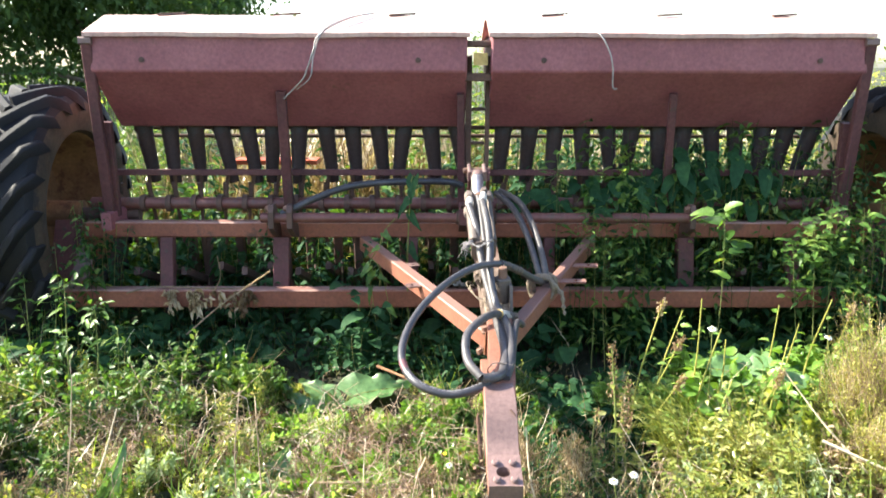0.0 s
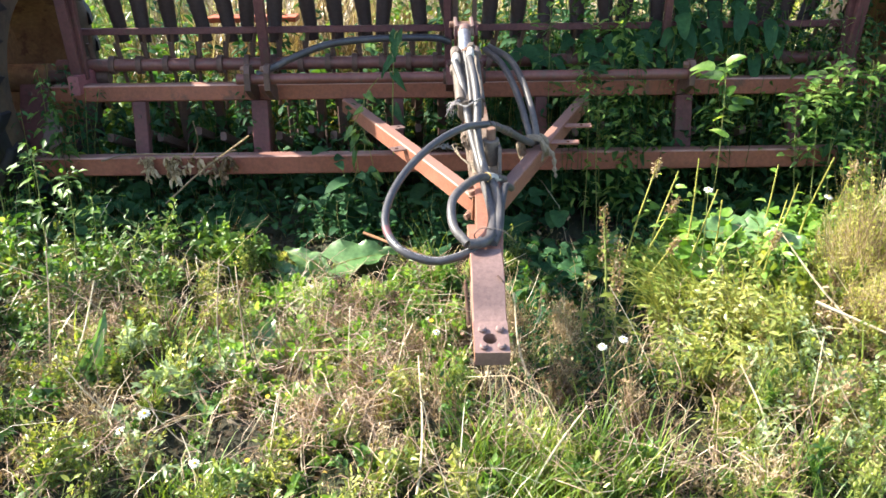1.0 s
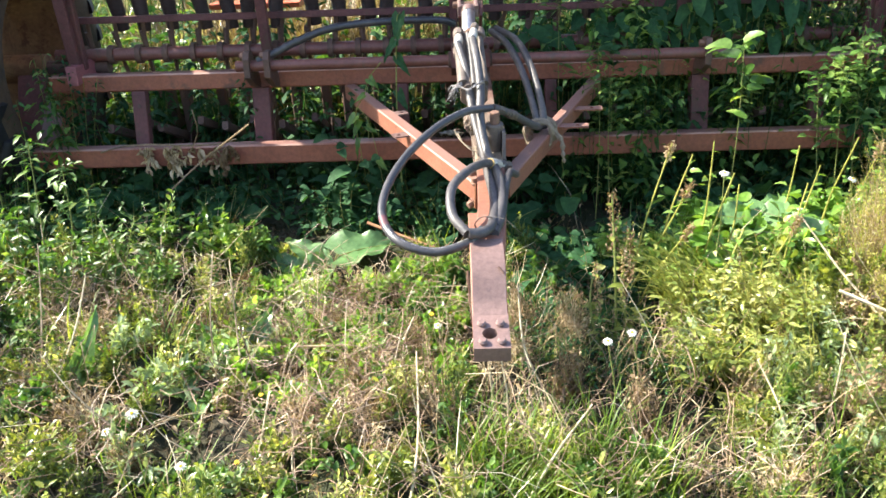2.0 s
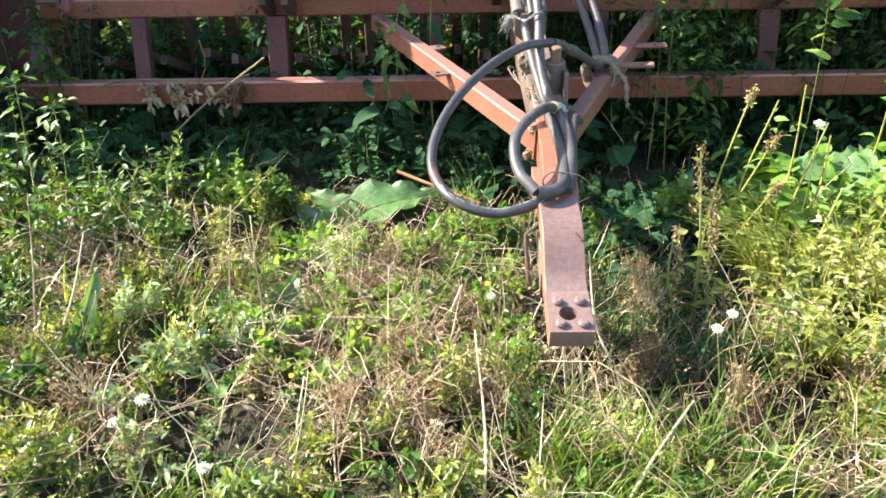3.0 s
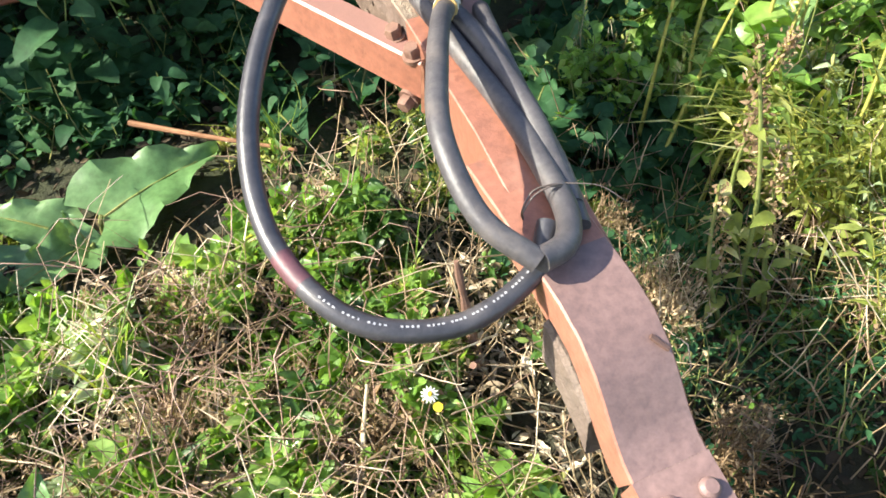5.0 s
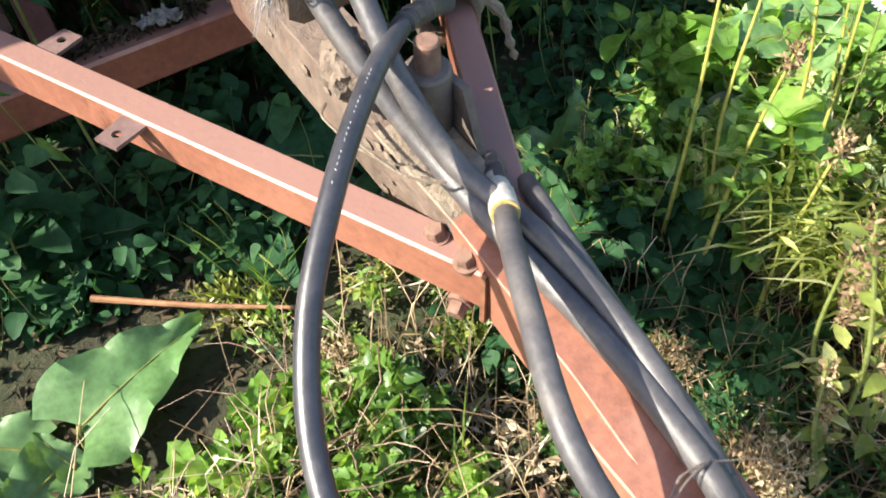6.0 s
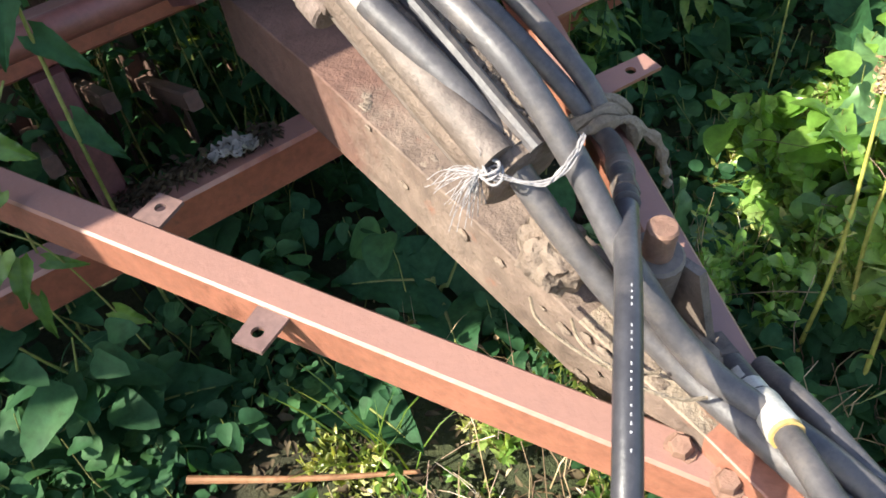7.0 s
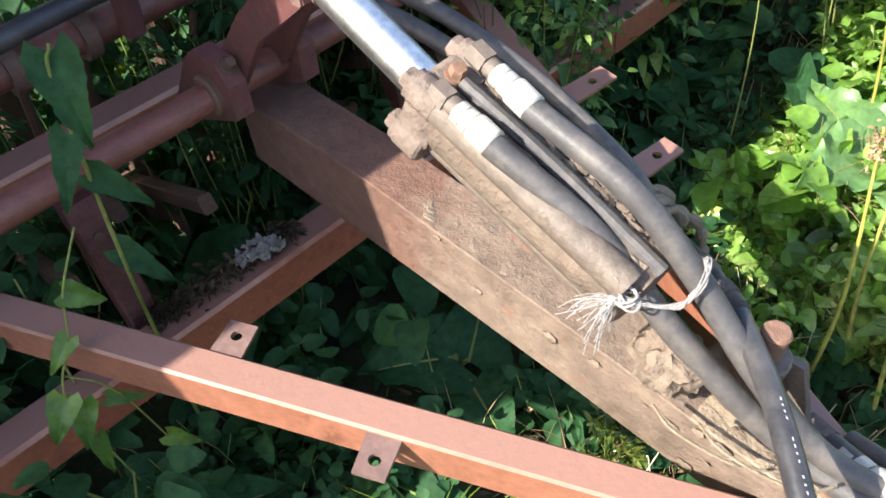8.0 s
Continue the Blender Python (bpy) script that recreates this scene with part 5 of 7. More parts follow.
    tussocks(s, cx, cy, RNG.uniform(0.05, 0.13, n), RNG.uniform(0.08, 0.19, n), 46, 6, 0.014, 0.35, 1, 0, 0.3, 0.7, 0.0012)
    own = np.array([(-1.02, 2.33, 0.15, 0.22), (-1.22, 2.52, 0.16, 0.17), (-0.16, 2.32, 0.15, 0.17), (-0.28, 2.12, 0.15, 0.15), (0.85, 1.82, 0.16, 0.14), (0.60, 2.10, 0.06, 0.26), (-0.75, 2.8, 0.18, 0.15), (-0.35, 2.75, 0.16, 0.16), (-0.05, 2.62, 0.13, 0.16), (1.55, 2.42, 0.20, 0.22), (1.72, 2.30, 0.18, 0.2), (0.46, 2.6, 0.09, 0.22), (0.40, 2.35, 0.08, 0.2), (0.33, 2.75, 0.06, 0.25), (0.52, 2.88, 0.09, 0.2)])
    tussocks(s, own[:, 0], own[:, 1], own[:, 2], own[:, 3], 150, 5, 0.013, 0.35, 1, 0, 0.2, 0.8, 0.0012)
    tagged(s.object("dry_plant_litter", [STRAW, DEAD, PALE, MULCH, HAY, CHAFF]), "matted dry stalks and brittle brown brush", "dry litter", kind="stuff")

    # fresh grass in tufts
    s = Soup()
    tx, ty = strewn(200, -2.4, 2.8, 1.1, 3.5, 0.08, False)
    tx = np.concatenate([tx, RNG.normal(0.28, 0.14, 50), RNG.normal(0.85, 0.25, 30), RNG.normal(0.5, 0.35, 26), RNG.normal(-0.4, 0.4, 14), RNG.normal(-0.85, 0.35, 14)])
    ty = np.concatenate([ty, RNG.normal(1.93, 0.10, 50), RNG.normal(1.85, 0.18, 30), RNG.normal(1.6, 0.15, 26), RNG.normal(1.75, 0.2, 14), RNG.normal(2.55, 0.25, 14)])
    idx = np.repeat(np.arange(len(tx)), 15)
    n = len(idx)
    x, y = tx[idx] + RNG.normal(size=n) * 0.025, ty[idx] + RNG.normal(size=n) * 0.025
    az = RNG.random(n) * 2 * math.pi
    hh = (0.10 + 0.20 * RNG.random(len(tx)))[idx] * (0.5 + 0.7 * RNG.random(n))
    blades(s, on_ground(x, y, -0.005), np.stack([np.cos(az), np.sin(az), 0 * az], 1), hh, 0.0028 + 0.003 * RNG.random(n), 0, 0.2 + 0.8 * RNG.random(n))
    tagged(s.object("meadow_grass", [BLADE]), "fresh green grass in loose tufts", "grass", kind="stuff")

    # feathery green weeds
    s = Soup()
    cx, cy = strewn(1500, -2.4, 2.7, 1.1, 3.5, 0.115, False)
    n = len(cx)
    tussocks(s, cx, cy, RNG.uniform(0.05, 0.115, n), RNG.uniform(0.10, 0.34, n) * (0.55 + 0.45 * lit(cx, cy)) * np.where((np.abs(cx + 0.2) < 0.45) & (cy > 2.35), 0.45, 1.0) * (1.0 - 0.45 * strawy(cx, cy)), 22, 15, RNG.uniform(0.014, 0.030, n), 0.36, 0, 1, 0.2, 0.6)
    cx, cy = strewn(420, -2.4, 2.7, 1.2, 3.5, 0.12, False)
    n = len(cx)
    tussocks(s, cx, cy, RNG.uniform(0.04, 0.09, n), RNG.uniform(0.10, 0.24, n), 6, 12, RNG.uniform(0.024, 0.042, n), 0.42, 2, 1, 0.3, 0.6, 0.0018)
    cx, cy = RNG.uniform(-2.2, 0.75, 700), RNG.uniform(1.2, 3.35, 700)
    ok = ~((np.abs(cx - C) < 0.07) & (cy > 2.1)) & ~((cx + 0.36) ** 2 / 0.10 + (cy - 3.31) ** 2 / 0.055 < 1)
    cx, cy = cx[ok], cy[ok]
    tussocks(s, cx, cy, 0.03, RNG.uniform(0.03, 0.09, len(cx)), 5, 7, RNG.uniform(0.012, 0.028, len(cx)), 0.5, 2, 1, 0.4, 0.7, 0.0013)
    cx, cy = RNG.uniform(-0.70, 0.12, 170), RNG.uniform(2.32, 3.2, 170)
    tussocks(s, cx, cy, 0.045, RNG.uniform(0.05, 0.13, 170), 6, 8, RNG.uniform(0.024, 0.046, 170), 0.62, 3, 1, 0.55, 0.6, 0.0014)
    own = np.array([(0.02, 2.98, 0.05, 0.12), (-0.08, 2.88, 0.06, 0.12), (0.06, 2.82, 0.05, 0.14), (-0.16, 2.98, 0.05, 0.10), (-0.22, 2.78, 0.06, 0.12), (0.0, 2.66, 0.06, 0.12), (-0.34, 2.86, 0.06, 0.10), (-0.02, 3.14, 0.05, 0.13), (-0.12, 3.2, 0.05, 0.13), (0.08, 3.1, 0.05, 0.16), (-0.45, 2.70, 0.07, 0.13), (-0.3, 2.55, 0.06, 0.12)])
    tussocks(s, own[:, 0], own[:, 1], own[:, 2], own[:, 3], 9, 11, 0.028, 0.5, 3, 1, 0.5, 0.6, 0.0016)
    own = np.array([(-0.93, 2.26, 0.10, 0.13), (-0.82, 2.42, 0.10, 0.14), (-0.72, 2.66, 0.09, 0.15), (-0.60, 2.50, 0.09, 0.12), (-0.50, 2.72, 0.08, 0.13), (-1.02, 2.62, 0.09, 0.18), (-0.44, 2.98, 0.09, 0.10), (0.98, 2.32, 0.10, 0.26), (0.80, 2.42, 0.08, 0.24), (1.22, 2.2, 0.10, 0.22), (-0.80, 2.02, 0.10, 0.12), (-0.52, 1.92, 0.10, 0.12)])
    tussocks(s, own[:, 0], own[:, 1], own[:, 2], own[:, 3], 16, 12, 0.040, 0.30, 4, 1, 0.35, 0.6, 0.0016, 0.25)
    tagged(s.object("low_weeds", [LEAF_LOW, STEM, LEAF_MID, LEAF_SUNLIT, LEAF_GREY]), "low feathery green weeds", "weeds", kind="stuff")

    # leafy clumps at the edge of the machine's shade
    s = Soup()
    own = np.array([(-1.55, 3.05, 0.20, 0.46, 0.045), (-1.75, 2.95, 0.18, 0.40, 0.045), (-1.30, 3.15, 0.14, 0.44, 0.045), (-1.85, 3.3, 0.2, 0.52, 0.05), (-0.87, 3.32, 0.13, 0.34, 0.045), (-0.70, 3.34, 0.09, 0.28, 0.04), (-1.08, 3.0, 0.12, 0.30, 0.035), (-2.0, 2.75, 0.2, 0.34, 0.04), (-1.45, 2.78, 0.14, 0.26, 0.03), (-0.98, 3.42, 0.1, 0.3, 0.045), (0.06, 3.05, 0.08, 0.22, 0.045), (-0.02, 2.86, 0.08, 0.18, 0.035), (0.40, 3.02, 0.08, 0.25, 0.045), (-1.15, 3.35, 0.1, 0.38, 0.045)])
    tussocks(s, own[:, 0], own[:, 1], own[:, 2], own[:, 3], 13, 20, own[:, 4], 0.42, 0, 1, 0.35, 0.75, 0.002, 0.3)
    tagged(s.object("leafy_weed_clumps", [LEAF_MID, STEM]), "knee-high leafy green weeds in clumps", "weeds", kind="stuff")

    # yellowing thicket beside the drawbar: fine feathery tops, some broader leaves, dry brush between
    s = Soup()
    cx, cy = strewn(560, 0.80, 2.4, 1.95, 3.0, 0.078)
    n = len(cx)
    kind = RNG.random(n)
    for lo, hi, m, stems, bits, L, asp in ((0.0, 0.42, 0, 14, 17, 0.025, 0.34), (0.42, 0.56, 5, 14, 16, 0.022, 0.36), (0.56, 0.80, 6, 14, 16, 0.025, 0.34), (0.80, 1.01, 2, 26, 9, 0.016, 0.40)):
        q = (kind >= lo) & (kind < hi)
        k = int(q.sum())
        tussocks(s, cx[q], cy[q], RNG.uniform(0.06, 0.13, k), RNG.uniform(0.14, 0.33, k), stems, bits, RNG.uniform(0.7, 1.5, k) * L, asp, m, 3 if m == 2 else 1, 0.25, 0.7, 0.0015, 0.3)
    own = np.array([(1.16, 2.86, 0.13, 0.36, 0.05), (1.0, 2.66, 0.12, 0.32, 0.045), (1.25, 2.70, 0.14, 0.34, 0.05), (0.92, 2.46, 0.10, 0.28, 0.045), (1.10, 2.48, 0.13, 0.30, 0.04), (1.42, 2.80, 0.1, 0.34, 0.05)])
    tussocks(s, own[:, 0], own[:, 1], own[:, 2], own[:, 3], 10, 13, own[:, 4], 0.45, 0, 1, 0.35, 0.7, 0.0025, 0.35)
    # stems that lean out over the hollow
    n = 130
    x, y = RNG.uniform(0.82, 1.2, n), RNG.uniform(2.3, 2.86, n)
    p0 = on_ground(x, y, 0.04)
    p1 = p0 + np.stack([-RNG.uniform(0.02, 0.24, n), RNG.normal(size=n) * 0.10 - 0.05, RNG.uniform(0.16, 0.34, n)], 1)
    stalks(s, p0, p1, 0.0028, 0.0015, 0.10, 4)
    k = np.repeat(np.arange(n), 9)
    u = 0.35 + 0.65 * RNG.random(len(k))
    az = RNG.random(len(k)) * 2 * math.pi
    Ls = 0.018 + 0.03 * RNG.random(len(k))
    leaves(s, p0[k] + (p1 - p0)[k] * u[:, None], np.stack([np.cos(az) - 0.4, np.sin(az), 0.2 + 0 * az], 1), unit(UP + RNG.normal(size=(len(k), 3)) * 0.4), Ls, Ls * 0.30, 0.3, 0.35, 0)
    # long yellow blades arching over its edge
    n = 150
    x, y = RNG.uniform(0.78, 0.98, n), RNG.uniform(2.62, 3.02, n)
    blades(s, on_ground(x, y, 0.10) + UP * (0.08 * RNG.random(n))[:, None], unit(np.stack([-1 + 0 * x, RNG.normal(size=n) * 0.5 - 0.2, 0 * x], 1)), RNG.uniform(0.16, 0.32, n), 0.006 + 0.006 * RNG.random(n), 0, 0.6 + 0.6 * RNG.random(n))
    tagged(s.object("yellowing_thicket", [LEAF_YELLOW, STEM, DEAD, STRAW, STALK, LEAF_LOW, LEAF_GREY]), "tangled yellow-green weeds going dry", "weeds", kind="stuff")
    s = Soup()
    own = np.array([(1.62, 2.98, 0.20, 0.56), (1.80, 3.08, 0.22, 0.60), (1.78, 2.80, 0.2, 0.48), (2.02, 2.95, 0.24, 0.56), (1.52, 2.66, 0.14, 0.30)])
    tussocks(s, own[:, 0], own[:, 1], own[:, 2], own[:, 3], 420, 13, 0.012, 0.38, 0, 1, 0.35, 0.7, 0.0011)
    tagged(s.object("brush_weed", [BRUSH, STRAW]), "rounded feathery bushes turning yellow and brown", "weeds", kind="stuff")


def shade_plants():
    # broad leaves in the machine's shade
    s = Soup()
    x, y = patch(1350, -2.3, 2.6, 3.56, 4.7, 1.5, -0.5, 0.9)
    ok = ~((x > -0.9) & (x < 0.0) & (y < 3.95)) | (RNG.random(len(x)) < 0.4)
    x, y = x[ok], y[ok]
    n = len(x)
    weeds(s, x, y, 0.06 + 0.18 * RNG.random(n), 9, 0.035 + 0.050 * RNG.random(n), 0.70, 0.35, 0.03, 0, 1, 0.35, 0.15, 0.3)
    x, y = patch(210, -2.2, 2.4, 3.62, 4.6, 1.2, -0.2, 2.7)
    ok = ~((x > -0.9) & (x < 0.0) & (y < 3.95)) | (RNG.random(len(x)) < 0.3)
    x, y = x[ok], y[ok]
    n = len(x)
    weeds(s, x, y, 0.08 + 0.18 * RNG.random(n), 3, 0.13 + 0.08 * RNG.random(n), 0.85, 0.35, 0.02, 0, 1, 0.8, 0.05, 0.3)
    # beside the drawbar: its shadow is put into these leaves' dark colour
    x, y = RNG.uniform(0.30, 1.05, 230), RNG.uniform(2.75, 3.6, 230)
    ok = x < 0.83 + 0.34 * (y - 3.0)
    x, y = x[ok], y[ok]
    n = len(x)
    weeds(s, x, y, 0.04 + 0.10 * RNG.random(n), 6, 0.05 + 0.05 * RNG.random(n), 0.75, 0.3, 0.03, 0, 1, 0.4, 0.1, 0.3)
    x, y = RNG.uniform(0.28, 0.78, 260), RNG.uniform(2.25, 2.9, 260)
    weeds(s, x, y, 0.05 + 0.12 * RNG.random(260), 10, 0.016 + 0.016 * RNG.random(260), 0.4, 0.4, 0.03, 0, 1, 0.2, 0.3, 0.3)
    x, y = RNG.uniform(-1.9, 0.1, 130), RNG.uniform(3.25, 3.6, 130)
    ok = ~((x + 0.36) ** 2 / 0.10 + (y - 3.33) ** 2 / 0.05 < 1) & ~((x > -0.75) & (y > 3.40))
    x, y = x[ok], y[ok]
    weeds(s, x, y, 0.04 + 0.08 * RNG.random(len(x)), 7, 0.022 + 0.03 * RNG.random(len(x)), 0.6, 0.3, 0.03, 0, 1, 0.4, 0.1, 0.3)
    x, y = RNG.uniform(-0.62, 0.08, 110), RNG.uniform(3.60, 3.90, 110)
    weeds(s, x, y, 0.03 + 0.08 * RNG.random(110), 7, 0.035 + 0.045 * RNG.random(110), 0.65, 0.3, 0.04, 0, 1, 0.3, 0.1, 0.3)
    tagged(s.object("shade_weeds", [LEAF_SHADED, STEM]), "broad-leaved weeds below the machine, coloured dark for its shade", "weeds", kind="stuff")

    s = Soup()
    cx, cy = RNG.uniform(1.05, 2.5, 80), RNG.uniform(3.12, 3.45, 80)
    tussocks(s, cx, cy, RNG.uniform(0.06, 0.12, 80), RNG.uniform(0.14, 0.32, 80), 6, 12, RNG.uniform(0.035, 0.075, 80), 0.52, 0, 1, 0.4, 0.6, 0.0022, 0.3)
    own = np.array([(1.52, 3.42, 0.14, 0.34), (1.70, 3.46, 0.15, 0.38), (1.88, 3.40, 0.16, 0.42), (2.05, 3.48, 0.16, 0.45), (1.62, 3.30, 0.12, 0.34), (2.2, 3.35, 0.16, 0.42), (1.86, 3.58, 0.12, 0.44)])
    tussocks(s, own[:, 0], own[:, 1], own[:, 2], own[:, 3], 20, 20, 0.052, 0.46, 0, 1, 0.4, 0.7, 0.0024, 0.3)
    # nearer the drawbar they stop at its shade line, where shade-dark leaves begin
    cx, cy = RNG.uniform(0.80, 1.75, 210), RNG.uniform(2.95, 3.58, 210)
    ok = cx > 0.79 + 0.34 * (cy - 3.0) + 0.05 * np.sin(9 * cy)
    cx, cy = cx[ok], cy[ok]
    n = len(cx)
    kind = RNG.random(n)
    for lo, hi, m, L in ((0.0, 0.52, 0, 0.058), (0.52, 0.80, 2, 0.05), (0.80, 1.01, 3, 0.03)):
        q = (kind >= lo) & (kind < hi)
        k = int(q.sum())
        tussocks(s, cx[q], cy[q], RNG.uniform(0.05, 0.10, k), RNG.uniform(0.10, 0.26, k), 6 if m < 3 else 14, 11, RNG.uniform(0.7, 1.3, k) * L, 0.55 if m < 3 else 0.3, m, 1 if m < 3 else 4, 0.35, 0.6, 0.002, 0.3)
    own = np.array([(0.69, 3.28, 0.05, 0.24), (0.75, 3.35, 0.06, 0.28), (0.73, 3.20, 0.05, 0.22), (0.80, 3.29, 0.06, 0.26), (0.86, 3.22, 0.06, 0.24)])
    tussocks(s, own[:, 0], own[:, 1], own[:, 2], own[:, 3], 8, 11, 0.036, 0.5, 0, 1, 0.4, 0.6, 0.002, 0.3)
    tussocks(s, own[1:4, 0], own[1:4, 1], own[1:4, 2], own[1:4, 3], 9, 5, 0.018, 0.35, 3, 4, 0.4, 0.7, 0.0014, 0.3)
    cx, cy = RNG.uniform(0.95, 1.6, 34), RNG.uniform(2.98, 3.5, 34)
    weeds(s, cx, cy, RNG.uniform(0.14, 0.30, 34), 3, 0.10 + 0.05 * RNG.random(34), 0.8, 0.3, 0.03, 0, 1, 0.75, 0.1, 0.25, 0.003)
    tagged(s.object("sunlit_broad_weeds", [LEAF_SUNLIT, STEM, LEAF_MID, LEAF_YELLOW, STRAW]), "broad-leaved weeds coloured bright for the sun", "weeds", kind="stuff")

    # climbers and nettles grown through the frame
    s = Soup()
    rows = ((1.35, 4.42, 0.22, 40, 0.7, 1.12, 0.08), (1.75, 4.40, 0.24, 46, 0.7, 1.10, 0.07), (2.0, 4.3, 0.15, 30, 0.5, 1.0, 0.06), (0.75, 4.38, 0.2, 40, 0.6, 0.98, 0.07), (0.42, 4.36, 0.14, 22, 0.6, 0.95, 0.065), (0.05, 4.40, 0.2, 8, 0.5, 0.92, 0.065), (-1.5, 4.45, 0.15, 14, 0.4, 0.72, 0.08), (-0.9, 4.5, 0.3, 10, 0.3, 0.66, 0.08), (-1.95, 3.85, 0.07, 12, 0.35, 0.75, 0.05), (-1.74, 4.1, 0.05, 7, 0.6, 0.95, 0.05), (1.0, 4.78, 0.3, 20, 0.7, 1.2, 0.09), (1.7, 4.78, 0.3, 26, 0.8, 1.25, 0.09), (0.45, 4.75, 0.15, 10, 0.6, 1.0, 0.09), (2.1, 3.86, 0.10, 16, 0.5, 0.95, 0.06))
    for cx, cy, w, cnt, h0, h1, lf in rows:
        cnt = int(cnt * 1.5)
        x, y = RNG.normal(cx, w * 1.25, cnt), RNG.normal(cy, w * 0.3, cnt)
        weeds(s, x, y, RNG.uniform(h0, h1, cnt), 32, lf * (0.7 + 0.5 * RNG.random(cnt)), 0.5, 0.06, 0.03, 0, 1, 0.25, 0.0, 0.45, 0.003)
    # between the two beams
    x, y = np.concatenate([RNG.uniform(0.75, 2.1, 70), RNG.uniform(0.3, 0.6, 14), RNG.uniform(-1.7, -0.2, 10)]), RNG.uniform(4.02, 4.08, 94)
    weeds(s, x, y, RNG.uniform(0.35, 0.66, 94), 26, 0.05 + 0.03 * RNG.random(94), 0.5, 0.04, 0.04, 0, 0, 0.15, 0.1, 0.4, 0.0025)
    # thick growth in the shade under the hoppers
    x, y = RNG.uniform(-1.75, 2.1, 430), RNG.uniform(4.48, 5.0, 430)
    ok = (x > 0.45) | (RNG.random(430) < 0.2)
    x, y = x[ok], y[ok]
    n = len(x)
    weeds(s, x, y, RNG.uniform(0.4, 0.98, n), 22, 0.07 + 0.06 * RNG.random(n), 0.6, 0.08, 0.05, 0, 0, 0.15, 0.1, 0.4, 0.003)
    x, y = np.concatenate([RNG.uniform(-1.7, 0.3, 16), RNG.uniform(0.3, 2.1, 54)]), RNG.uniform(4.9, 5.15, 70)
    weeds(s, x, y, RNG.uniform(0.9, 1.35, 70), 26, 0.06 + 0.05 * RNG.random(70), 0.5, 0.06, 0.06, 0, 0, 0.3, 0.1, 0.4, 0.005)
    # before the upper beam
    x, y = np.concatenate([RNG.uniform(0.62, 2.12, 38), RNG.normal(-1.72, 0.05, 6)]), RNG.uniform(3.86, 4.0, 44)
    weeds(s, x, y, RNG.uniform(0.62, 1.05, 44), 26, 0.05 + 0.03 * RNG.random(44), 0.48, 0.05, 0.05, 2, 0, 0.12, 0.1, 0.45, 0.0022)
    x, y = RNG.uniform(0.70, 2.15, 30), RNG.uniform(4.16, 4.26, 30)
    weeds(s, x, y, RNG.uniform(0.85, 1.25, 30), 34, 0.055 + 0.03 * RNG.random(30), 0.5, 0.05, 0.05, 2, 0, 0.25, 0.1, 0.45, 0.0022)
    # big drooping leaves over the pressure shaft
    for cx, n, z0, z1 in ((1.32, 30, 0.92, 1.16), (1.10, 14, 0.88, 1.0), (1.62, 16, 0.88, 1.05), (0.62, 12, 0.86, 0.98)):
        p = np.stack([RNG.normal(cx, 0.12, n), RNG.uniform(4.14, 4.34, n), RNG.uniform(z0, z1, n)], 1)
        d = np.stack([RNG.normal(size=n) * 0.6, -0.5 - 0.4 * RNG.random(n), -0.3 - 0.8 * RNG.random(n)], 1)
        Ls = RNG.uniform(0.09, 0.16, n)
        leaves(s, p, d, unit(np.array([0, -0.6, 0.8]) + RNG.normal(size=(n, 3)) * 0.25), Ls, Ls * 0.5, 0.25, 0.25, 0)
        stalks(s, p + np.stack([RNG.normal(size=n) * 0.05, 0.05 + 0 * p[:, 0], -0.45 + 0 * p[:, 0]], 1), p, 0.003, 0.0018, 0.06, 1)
    tagged(s.object("climbing_weeds", [LEAF_SHADED, STEM, LEAF_MID]), "dense green nettles and vines grown through the frame", "weeds", kind="stuff")


